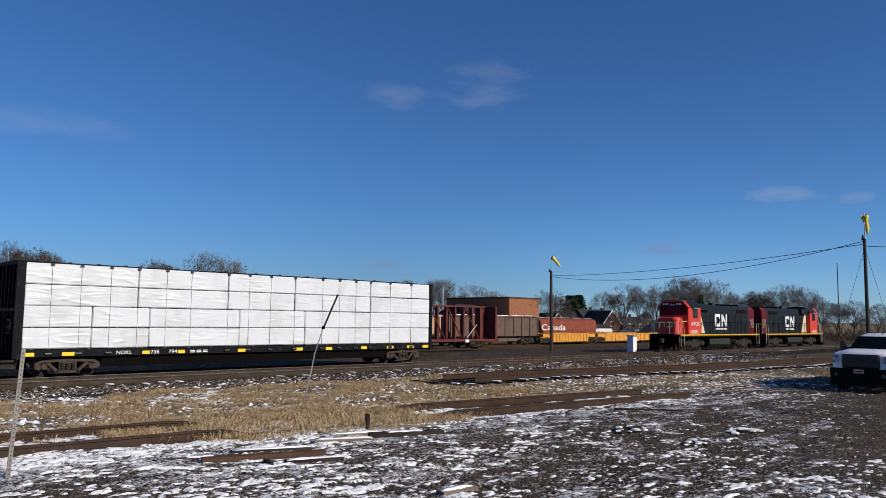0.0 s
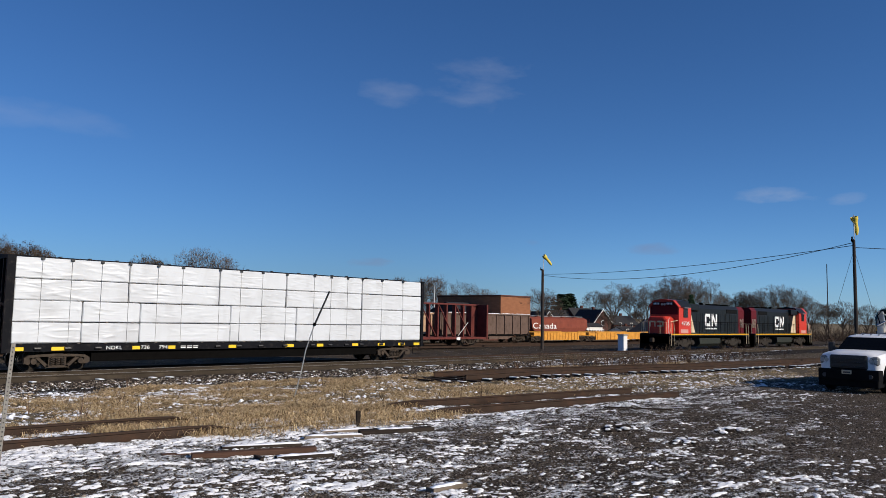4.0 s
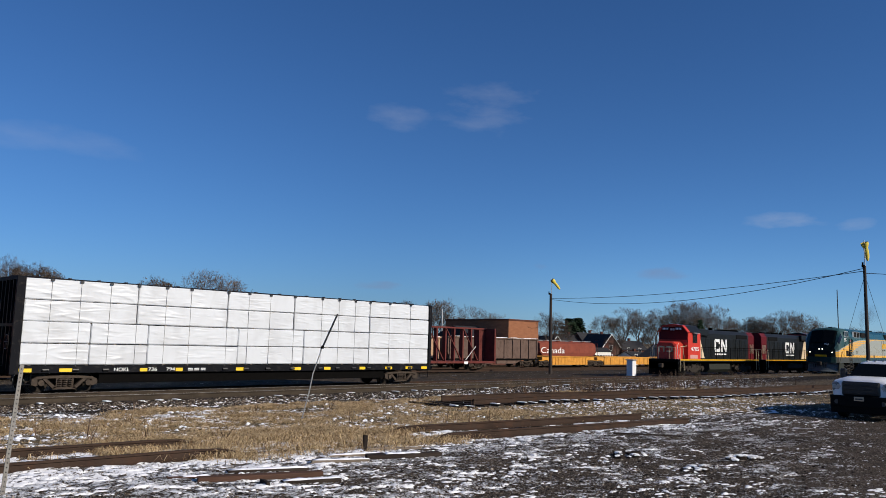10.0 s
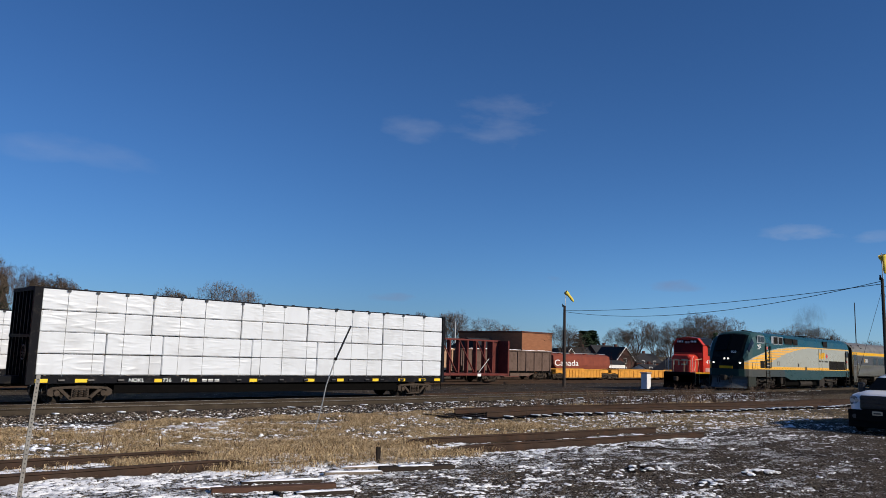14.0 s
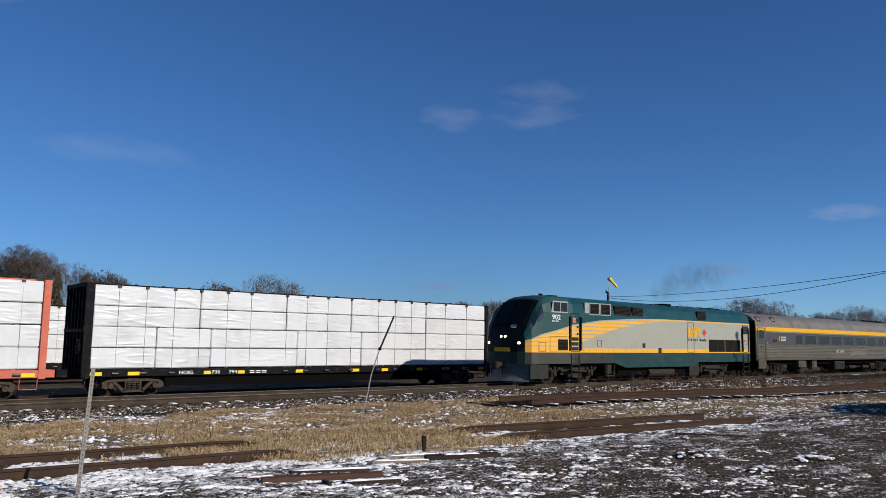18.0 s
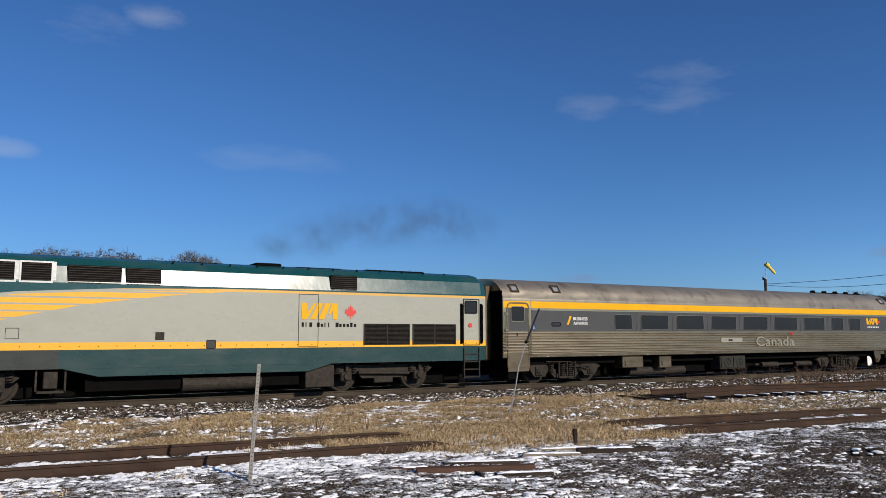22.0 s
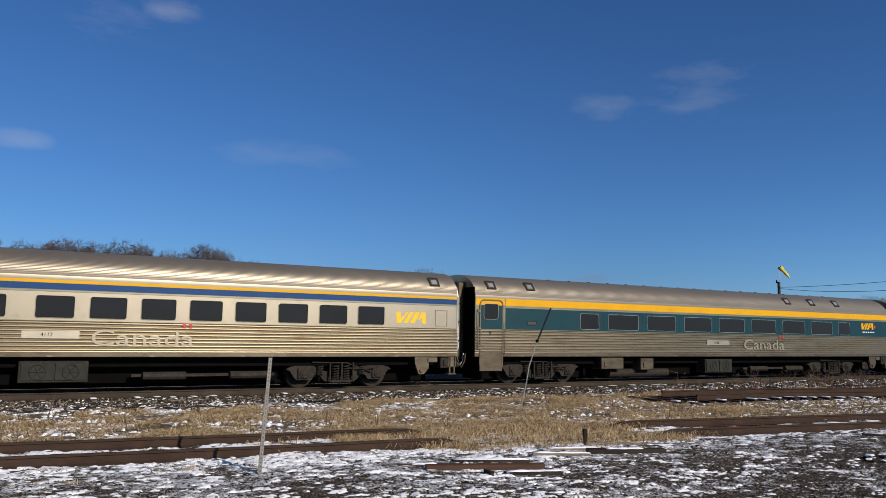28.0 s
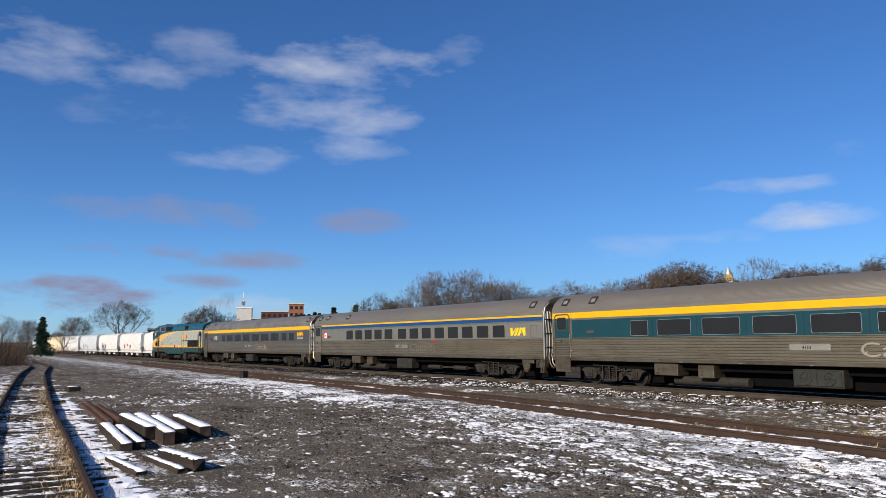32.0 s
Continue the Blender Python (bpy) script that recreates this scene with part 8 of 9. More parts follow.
def hall():
    h = thing("brick_hall", pose(100, 83.6, -1.2), "plain orange brick hall with a flat roof", "building")
    bm = bmesh.new()
    box(bm, 0, 8.2, 0, 15, 0, 7.3)
    part("wall", bm, M_BRICK, h)
    bm = bmesh.new()
    box(bm, -.12, 8.32, -.12, 15.1, 7.3, 7.55, .02)
    part("parapet", bm, M_BRICKD, h)
    bm = bmesh.new()
    box(bm, -6, -.02, 2, 12, 0, 4.2)
    part("annex", bm, M_BRICKD, h)
    bm = bmesh.new()
    extrude_x(bm, [(1.7, 4.2), (12.3, 4.2), (7, 6.2)], -6.3, -.02)
    part("annex_roof", bm, M_SHINGLE, h)
    bm = bmesh.new()
    box(bm, -9, -2, -4, 2, 3.3, 3.55)
    part("snowy_roof", bm, M_SNOW, h)
    bm = bmesh.new()
    box(bm, -8.9, -2.1, -3.9, 1.9, 0, 3.3)
    part("shed_wall", bm, M_BRICKD, h)
    bm = bmesh.new()
    tube(bm, (-3, 13, 4), (-3, 13, 9.2), .12, .12, 8)
    part("flue", bm, M_GALV, h)


def house(at, w, d, eave, ridge, wall, label, gable_x=False):
    h = thing("house", at, label, "house", "houses beyond the yard")
    bm = bmesh.new()
    box(bm, 0, w, 0, d, 0, eave)
    if gable_x:
        extrude_x(bm, [(0, eave), (d, eave), (d / 2, ridge)], 0, w)
    else:
        extrude_y(bm, [(0, eave), (w, eave), (w / 2, ridge)], 0, d)
    part("wall", bm, wall, h)
    bm = bmesh.new()
    t = .22
    if gable_x:
        for s in (0, 1):
            e = (-.35, eave - .25) if s == 0 else (d + .35, eave - .25)
            extrude_x(bm, [e, (d / 2, ridge + .02), (d / 2, ridge + t), (e[0], e[1] + t)], -.35, w + .35)
    else:
        for s in (0, 1):
            e = (-.35, eave - .25) if s == 0 else (w + .35, eave - .25)
            extrude_y(bm, [e, (w / 2, ridge + .02), (w / 2, ridge + t), (e[0], e[1] + t)], -.35, d + .35)
    roof = part("roof", bm, M_SHINGLE, h)
    if not gable_x:
        bm = bmesh.new()
        for s in (-1, 1):
            x0 = -.4 if s < 0 else w + .4
            tube(bm, (x0, -.38, eave - .2), (w / 2, -.38, ridge + .15), .12, .12, 4)
        part("barge_board", bm, M_TRIM, roof)
    bm = bmesh.new()
    box(bm, w * .62, w * .62 + .7, d * .5, d * .5 + .7, eave, ridge + 1.0)
    part("chimney", bm, M_BRICKD, roof)
    for x in ((w * .5,) if not gable_x else (w * .25, w * .7)):
        for z in (1.0, eave - 1.0):
            bm = bmesh.new()
            window_frame(bm, x - .45, x + .45, -.03, z, z + 1.4, .12)
            f = part("window", bm, M_TRIM, h)
            bm = bmesh.new()
            box(bm, x - .45, x + .45, -.03, .02, z, z + 1.4)
            part("pane", bm, M_GLASS, f)
    return h


hall()


def beyond(bearing, far, z):
    return pose(far * math.sin(radians(bearing)), far * math.cos(radians(bearing)), z, 0, 0, -14)


house(beyond(57.0, 232, -2.6), 6.6, 10, 4.6, 8.2, M_BRICKD, "dark red brick house with steep gable and white trim")
house(beyond(55.7, 246, -2.6), 8.5, 7, 5.4, 8.8, M_BRICKD, "dark roofed brick house beyond the yard", True)
house(beyond(53.9, 240, -2.6), 11, 8, 4.2, 8.0, M_BRICKD, "long dark roofed brick house", True)
house(beyond(53.2, 236, -2.6), 5, 8, 4.6, 7.4, M_BRICKD, "small brick house with white barge boards")
house(beyond(58.4, 250, -2.6), 11, 8, 4.0, 6.6, M_BRICKD, "low brick house with dark roof", True)
house(beyond(59.1, 224, -2.9), 6, 6, 2.6, 3.6, M_TRIM, "low white garage beyond the yard", True)
house(pose(134, 72, -3.0, 0, 0, -12), 9, 8, 3.2, 5.4, M_TRIM, "pale house among bare trees")
house(pose(160, 70, -3.5, 0, 0, -12), 10, 8, 3.2, 5.2, M_CONCRETE, "pale far house among bare trees", True)


def porch(at):
    h = thing("porch", at, "white railed porch of a brick house", "porch")
    bm = bmesh.new()
    extrude_x(bm, [(-2.2, 2.1), (0, 2.9), (0, 3.05), (-2.3, 2.25)], -.2, 5.2)
    part("roof", bm, M_SHINGLE, h)
    for k in range(7):
        bm = bmesh.new()
        box(bm, k * .8, k * .8 + .14, -2.1, -1.96, 0, 2.15)
        part("post", bm, M_TRIM, h)
    bm = bmesh.new()
    box(bm, 0, 5, -2.08, -1.98, 1.4, 2.1)
    part("rail_panel", bm, M_TRIM, h)


porch(beyond(56.0, 222, -2.2) @ Matrix.Diagonal((1.3, 1, 1.3, 1)))


def tower_block(at, w, d, h, wall, label, rows, cols, name="tower_block"):
    b = thing(name, at, label, "building", "far town buildings")
    bm = bmesh.new()
    box(bm, 0, w, 0, d, 0, h)
    part("wall", bm, wall, b)
    bm = bmesh.new()
    box(bm, -.4, w + .4, -.4, d + .4, h, h + .8)
    part("parapet", bm, M_CONCRETE if wall is not M_CONCRETE else M_TRIM, b)
    for r in range(rows):
        for c in range(cols):
            bm = bmesh.new()
            x0, z0 = w * (c + .2) / cols, h * (r + .25) / rows
            box(bm, x0, x0 + w * .55 / cols, -.12, .1, z0, z0 + h * .45 / rows)
            part("window", bm, M_GLASS, b)
    return b


tower_block(pose(-572, 184, -6, 0, 0, 68), 11, 14, 34, M_CONCRETE, "pale concrete tower with a mast", 1, 1)
bm = bmesh.new()
tube(bm, (0, 0, 0), (0, 0, 12), .5, .25, 6)
box(bm, -1.2, 1.2, -1.2, 1.2, 2, 5)
solid("roof_mast", bm, M_GALV, "lattice mast on the pale tower", "mast", at=pose(-575, 190, 28.6))
tower_block(pose(-569, 193, -6, 0, 0, 68), 8, 14, 26, M_CHAR, "dark far office block", 5, 3)
tower_block(pose(-560, 199, -6, 0, 0, 68), 20, 16, 31, M_BRICKD, "red brick apartment block", 6, 5)
tower_block(pose(-552, 218, -6, 0, 0, 68), 11, 16, 37, M_BRICK, "taller orange brick apartment block", 7, 3)
tower_block(pose(-300, 63, -4, 0, 0, 78), 10, 10, 11, M_BRICKD, "low brown brick building behind the hoppers", 2, 3)


def church_tower(at):
    b = thing("clock_tower", at, "slender ochre stone tower above the trees", "tower")
    for z0, z1, r, mm, nm in ((0, 25, 2.6, M_OCHRE, "shaft"), (25, 28, 3.1, M_TRIM, "gallery"), (28, 31, 2.0, M_OCHRE, "lantern")):
        bm = bmesh.new()
        tube(bm, (0, 0, z0), (0, 0, z1), r, r * .95, 8)
        part(nm, bm, mm, b)
    bm = bmesh.new()
    tube(bm, (0, 0, 31), (0, 0, 34.5), 1.9, .1, 8)
    part("dome", bm, M_GALV, b)


church_tower(pose(-209, 283, -1.5))

# ---------------------------------------------------------------- trees
M_BARK = mat("grey_brown_bark", (0.105, 0.082, 0.066), 0.95, 0, 0.3, 2, 0.3, 30)
M_SCRUB = mat("brown_scrub_stems", (0.072, 0.052, 0.038), 0.95, 0, 0.3, 0.2, 0)
M_TWIG = mat("bare_twigs", (0.122, 0.096, 0.076), 0.95, 0, 0.25, 0.6, 0)
M_BROWNLEAF = mat("withered_leaves", (0.085, 0.066, 0.052), 0.9, 0, 0.4, 0.8, 0)
M_NEEDLE = mat("dark_conifer_needles", (0.032, 0.052, 0.030), 0.9, 0, 0.4, 0.8, 0)


class Soup:
    def __init__(self):
        self.v, self.f = [], []

    def limb(self, p, q, r0, r1, seg=4):
        a = (q - p).normalized()
        u = a.orthogonal().normalized()
        w = a.cross(u)
        n = len(self.v)
        for c, r in ((p, r0), (q, r1)):
            for i in range(seg):
                t = 2 * math.pi * i / seg
                self.v.append(tuple(c + (u * math.cos(t) + w * math.sin(t)) * r))
        for i in range(seg):
            j = (i + 1) % seg
            self.f.append((n + i, n + j, n + seg + j, n + seg + i))

    def blade(self, p, q, w, rnd):
        s = (q - p).cross(Vector((rnd.uniform(-1, 1), rnd.uniform(-1, 1), rnd.uniform(-1, 1)))).normalized() * w
        n = len(self.v)
        self.v += [tuple(p + s), tuple(p - s), tuple(q)]
        self.f.append((n, n + 1, n + 2))

    def leaf(self, p, r, rnd):
        a = Vector((rnd.gauss(0, 1), rnd.gauss(0, 1), rnd.gauss(0, 1))).normalized()
        b = a.orthogonal().normalized()
        n = len(self.v)
        self.v += [tuple(p + a * r), tuple(p + b * r * .7), tuple(p - a * r), tuple(p - b * r * .7)]
        self.f.append((n, n + 1, n + 2, n + 3))


def bare_tree_meshes(seed, leafy=0.0, spread=1.0):
    """Trunk and twig meshes of a leafless tree 10 m tall: limbs that fork again and again into an open dome."""
    rnd = random.Random(seed)
    wood, twigs = Soup(), Soup()
    fork = rnd.uniform(1.8, 2.8)
    p = Vector((0, 0, -.5))
    for k in range(3):
        q = Vector((rnd.gauss(0, .06), rnd.gauss(0, .06), fork * (k + 1) / 3))
        wood.limb(p, q, .27 - .025 * k, .245 - .025 * k, 6)
        p = q

    def swing(d, angle, turn):
        u = d.orthogonal().normalized()
        w = d.cross(u)
        return (d * math.cos(angle) + (u * math.cos(turn) + w * math.sin(turn)) * math.sin(angle)).normalized()

    def grow(o, d, length, r, level):
        for _ in range(2):
            d = (d + Vector((rnd.gauss(0, .1), rnd.gauss(0, .1), rnd.gauss(.05, .08)))).normalized()
            e = o + d * length / 2
            if level > 2:
                wood.limb(o, e, r, r * .88, 5 if r > .09 else 3)
            else:
                twigs.blade(o, e + d * length * .12, max(r, .014), rnd)
            o, r = e, r * .88
            if 0 < level < 5 and rnd.random() < .62:
                grow(o, swing(d, rnd.uniform(.5, .95), rnd.uniform(0, 6.28)), length * .62, r * .55, level - 1)
        if level == 0:
            for _ in range(4):
                twigs.blade(o - d * length * rnd.uniform(0, .6), o + swing(d, rnd.uniform(.2, .8), rnd.uniform(0, 6.28)) * length * rnd.uniform(.5, 1.0), .011, rnd)
            if rnd.random() < leafy:
                for _ in range(3):
                    twigs.leaf(o + Vector((rnd.gauss(0, .13), rnd.gauss(0, .13), rnd.gauss(0, .1))), rnd.uniform(.07, .15), rnd)
            return
        kids = 3 if rnd.random() < .35 else 2
        base = rnd.uniform(0, 6.28)
        for k in range(kids):
            grow(o, swing(d, rnd.uniform(.26, .58), base + 6.28 * k / kids + rnd.gauss(0, .3)), length * rnd.uniform(.70, .88), r * (.80 if k == 0 else .64), level - 1)
    m = rnd.randint(4, 6)
    for k in range(m):
        a = 2 * math.pi * (k + rnd.uniform(-.25, .25)) / m
        grow(p, Vector((math.cos(a) * spread, math.sin(a) * spread, rnd.uniform(.9, 2.2))).normalized(), rnd.uniform(1.7, 2.4), .13, 5)
    grow(p, Vector((rnd.gauss(0, .1), rnd.gauss(0, .1), 1)), 2.2, .17, 5)
    top = sorted(v[2] for v in twigs.v)[int(len(twigs.v) * .995)]
    k = 10.3 / top

    def gather(v):
        # a rounded crown: what reaches beyond its outline is drawn in
        x, y, z = (c * k for c in v)
        r = math.sqrt((x * x + y * y) / 4.0 ** 2 + ((z - 5.8) / 4.1) ** 2)
        if z < 2.0 or r <= .9:
            return x, y, z
        g = (.9 + .6 * (r - .9)) / r
        return x * g, y * g, 5.8 + (z - 5.8) * g
    wood.v = [gather(v) for v in wood.v]
    twigs.v = [gather(v) for v in twigs.v]
    return raw("trunk", wood.v, wood.f, M_BARK), raw("crown", twigs.v, twigs.f, M_BROWNLEAF if leafy > .05 else M_TWIG)


def conifer_meshes(seed):
    rnd = random.Random(seed)
    wood, nd = Soup(), Soup()
    wood.limb(Vector((0, 0, -.4)), Vector((0, 0, 9.6)), .2, .03, 6)
    z = 1.0
    while z < 9.7:
        r = (10.2 - z) * .25 * (1 + .10 * math.sin(z * 2.7))
        for k in range(9):
            a = rnd.uniform(0, 2 * math.pi)
            L = r * rnd.uniform(.55, 1.15)
            for j in range(7):
                u = (j + .5) / 7
                p = Vector((math.cos(a) * L * u, math.sin(a) * L * u, z - .35 * L * u * u + .1))
                for _ in range(5):
                    nd.leaf(p + Vector((rnd.gauss(0, .12), rnd.gauss(0, .12), rnd.gauss(0, .08))), rnd.uniform(.10, .21), rnd)
        z += .38
    return raw("trunk", wood.v, wood.f, M_BARK), raw("crown", nd.v, nd.f, M_NEEDLE)


BARE = [bare_tree_meshes(s, lf, sp) for s, lf, sp in ((1, 0, 1.0), (2, 0, 1.25), (3, 0, .8), (4, 0, 1.1), (5, 0, 1.0), (6, .12, 1.0), (7, .3, 1.2), (8, .06, .9))]
PINES = [conifer_meshes(s) for s in (11, 12)]


def tree(pair, x, y, h, label, category="tree", group="far trees", wide=1.0, turn=0.0):
    t = thing("tree", pose(x, y, land_z(x, y) - .1, 0, 0, turn) @ Matrix.Diagonal((h / 10 * wide, h / 10 * wide, h / 10, 1)), label, category, group)
    for nm, me in zip(("trunk", "crown"), pair):
        o = new(nm, me)
        o.parent = t
    return t


# crests of the skyline: bearing, height in degrees, distance, kind
SKYLINE = [(-88.5, 1.7, 170, 0), (-87, 1.9, 150, 1), (-85.6, 1.7, 150, 2), (-84.7, 1.95, 150, "p"), (-83.4, 1.4, 170, 3), (-79.9, 3.0, 300, 0), (-75.4, 2.2, 330, 3), (-82.6, 1.9, 320, 2), (-74.3, 2.65, 330, 5), (-72.8, 2.1, 330, 4),
           (-66.6, 2.35, 260, "p"), (-65.2, 2.7, 250, "p"), (-63.6, 2.9, 240, "p"), (-62.0, 3.6, 220, 7), (-60.4, 3.2, 210, 6), (-58.2, 5.2, 190, 0), (-56.5, 4.9, 190, 1), (-55.0, 5.3, 190, 3), (-53.2, 4.5, 200, 2), (-51.6, 4.2, 200, 4),
           (-49.8, 3.7, 200, 0), (-48.0, 4.3, 190, 7), (-46.4, 4.0, 190, 1), (-44.6, 4.3, 185, 3), (-43.2, 4.4, 185, 5), (-41.4, 4.9, 175, 2), (-40.0, 5.5, 175, 5), (-38.6, 5.2, 175, 6), (-36.6, 4.4, 180, 4), (-34.6, 5.5, 170, 1), (-33.4, 4.4, 170, "p"),
           (-32.0, 4.9, 170, 6), (-30.4, 4.9, 165, 6), (-28.8, 4.6, 165, 5), (-27.0, 5.3, 160, 6), (-25.2, 5.1, 160, 3), (-23.4, 4.9, 160, 5), (-20.4, 5.9, 155, 6), (-18.4, 6.3, 155, 4), (-17.0, 5.6, 155, 1), (-13.4, 5.7, 155, 6), (-11.8, 5.3, 155, 5),
           (-6.2, 5.1, 160, "p"), (-4.8, 5.2, 160, "p"), (-7.4, 5.3, 155, 2), (-2.4, 6.0, 150, 5), (0.4, 5.4, 150, 6), (2.6, 5.8, 150, 6), (4.2, 5.7, 150, 5), (6.9, 5.9, 150, 6), (9.9, 5.4, 150, 6), (11.9, 5.9, 145, 5), (12.9, 5.6, 145, 3),
           (14.1, 4.4, 150, "p"), (15.0, 4.9, 150, 7), (16.6, 4.5, 150, 6), (17.6, 4.3, 150, 5), (8.2, 5.0, 150, "p"), (24.5, 4.0, 150, 6), (28.3, 4.75, 150, 0), (29.8, 4.2, 155, 1), (40.5, 2.9, 190, 3), (42.5, 3.0, 190, 5), (44.6, 3.2, 180, 2),
           (47.0, 2.75, 185, 1), (48.6, 2.3, 185, 0), (53.1, 2.4, 125, 7), (54.6, 2.1, 270, "p"), (55.2, 2.15, 275, "p"), (58.0, 0.9, 215, 7), (57.2, 2.3, 185, 0), (58.4, 2.85, 180, 1), (59.6, 2.7, 185, 4), (60.7, 2.8, 180, 3), (61.8, 2.6, 185, 0), (62.9, 3.4, 175, 2), (64.0, 2.9, 180, 4),
           (65.0, 3.1, 175, 1), (63.8, 2.2, 170, "p"), (66.2, 2.2, 190, 0), (67.3, 2.3, 190, 5), (68.4, 2.4, 190, 1), (69.3, 2.8, 185, 3), (70.4, 2.6, 185, 0), (71.4, 2.0, 190, 4), (72.4, 1.6, 200, 2), (73.4, 1.7, 200, 1), (74.8, 1.5, 210, 0), (76.5, 1.6, 210, 3), (78.5, 1.6, 220, 4)]
rnd_t = random.Random(77)
for az_, el_, dist_, kind_ in SKYLINE:
    if 55.5 < az_ < 63 and dist_ < 200:
        dist_ *= 1.5
    x, y = dist_ * math.sin(radians(az_)), dist_ * math.cos(radians(az_))
    h = 2.1 + dist_ * math.tan(radians(el_)) - land_z(x, y)
    if kind_ == "p":
        tree(PINES[rnd_t.randrange(2)], x, y, max(4, h), "dark green conifer on the skyline", "conifer", "conifers", rnd_t.uniform(.75, 1.0) * (1.7 if az_ < -80 else 3.0 if 50 < az_ < 57 else 1.15), rnd_t.uniform(0, 360))
    else:
        tree(BARE[kind_], x, y, max(4, h), "bare winter tree on the skyline" if kind_ not in (5, 6) else "bare tree with a few withered leaves on the skyline", wide=rnd_t.uniform(.74, 1.0) * (1.55 if az_ == -79.9 else 1), turn=rnd_t.uniform(0, 360))
# lower growth that closes the gaps below the crests
for k in range(120):
    az_ = -90 + 170 * (k + rnd_t.random()) / 120
    d_ = float(np.interp(az_, [-90, -76, -66, -60, 0, 30, 45, 80], [165, 340, 260, 215, 170, 175, 200, 215])) * (1.45 if 52 < az_ < 63 else 1) * rnd_t.uniform(.98, 1.15)
    e_ = float(np.interp(az_, [-90, -76, -66, -60, -50, -30, 0, 14, 20, 40, 56, 64, 72, 80], [1.3, 1.3, 1.6, 2.6, 3.2, 3.7, 4.2, 3.8, 3.2, 1.9, 1.5, 1.9, 1.2, 1.0])) * rnd_t.uniform(.42, .68)
    x, y = d_ * math.sin(radians(az_)), d_ * math.cos(radians(az_))
    tree(BARE[rnd_t.choice((0, 1, 3, 4, 5, 7))], x, y, max(3, 2.1 + d_ * math.tan(radians(e_)) - land_z(x, y)), "bare winter tree in the wood", wide=rnd_t.uniform(.9, 1.3), turn=rnd_t.uniform(0, 360))
# scrub thickets that fill the wood near the ground
sc, rnd_s = Soup(), random.Random(5)
for k in range(9000):
    az_ = radians(rnd_s.uniform(-90, 82))
    d_ = float(np.interp(math.degrees(az_), [-90, -80, -66, -60, 30, 45, 80], [140, 230, 240, 185, 150, 165, 170])) * (1.6 if 52 < math.degrees(az_) < 63 else 1) * rnd_s.uniform(.9, 1.25)
    x, y = d_ * math.sin(az_), d_ * math.cos(az_)
    b0 = Vector((x, y, land_z(x, y)))
    hh = rnd_s.uniform(1.2, 4.2) * (1 if math.degrees(az_) > -66 else .7)
    for _ in range(5):
        sc.blade(b0 + Vector((rnd_s.gauss(0, .6), rnd_s.gauss(0, .6), 0)), b0 + Vector((rnd_s.gauss(0, 1.2), rnd_s.gauss(0, 1.2), hh * rnd_s.uniform(.5, 1))), .045, rnd_s)
for k in range(1500):
    az_ = radians(rnd_s.uniform(-93, -86.0))
    d_ = rnd_s.uniform(88, 150)
    b0 = Vector((d_ * math.sin(az_), d_ * math.cos(az_), 0))
    b0.z = land_z(b0.x, b0.y)
    hh = rnd_s.uniform(1.0, 4.6)
    for _ in range(5):
        sc.blade(b0 + Vector((rnd_s.gauss(0, .5), rnd_s.gauss(0, .5), 0)), b0 + Vector((rnd_s.gauss(0, 1.1), rnd_s.gauss(0, 1.1), hh * rnd_s.uniform(.5, 1))), .035, rnd_s)
solid("scrub", raw("scrub", sc.v, sc.f, M_SCRUB), None, "leafless scrub below the trees", "scrub", kind="stuff")

# ---------------------------------------------------------------- dead grass, stones, snow lumps


def island_material(name, tones, rough=0.95):
    """Tone chosen piece by piece from a few colours."""
    m = bpy.data.materials.new(name)
    m.use_nodes = True
    n, l = m.node_tree.nodes, m.node_tree.links
    b = n["Principled BSDF"]
    b.inputs["Roughness"].default_value, b.inputs["Specular IOR Level"].default_value = rough, 0.2
    g, r = n.new("ShaderNodeNewGeometry"), n.new("ShaderNodeValToRGB")
    while len(r.color_ramp.elements) < len(tones):
        r.color_ramp.elements.new(0.5)
    for i, (e, c) in enumerate(zip(r.color_ramp.elements, tones)):
        e.position, e.color = i / len(tones), (*c, 1)
    r.color_ramp.interpolation = "CONSTANT"
    l.new(g.outputs["Random Per Island"], r.inputs[0]), l.new(r.outputs[0], b.inputs["Base Color"])
    return m


M_STRAW = island_material("dead_grass_blades", [(0.439, 0.312, 0.165), (0.549, 0.412, 0.231), (0.286, 0.189, 0.090), (0.681, 0.538, 0.329), (0.110, 0.071, 0.035), (0.461, 0.329, 0.176), (0.658, 0.505, 0.307), (0.153, 0.093, 0.047), (0.571, 0.428, 0.242)])
M_STONES = island_material("mixed_stones", [(0.020, 0.015, 0.011), (0.062, 0.047, 0.035), (0.034, 0.026, 0.019), (0.115, 0.09, 0.068), (0.012, 0.0095, 0.0075), (0.21, 0.175, 0.14), (0.010, 0.008, 0.006), (0.30, 0.26, 0.21), (0.040, 0.027, 0.020), (0.024, 0.020, 0.017)])
M_WEED = island_material("brown_weed_stalks", [(0.10, 0.065, 0.045), (0.16, 0.105, 0.07), (0.07, 0.045, 0.035)])


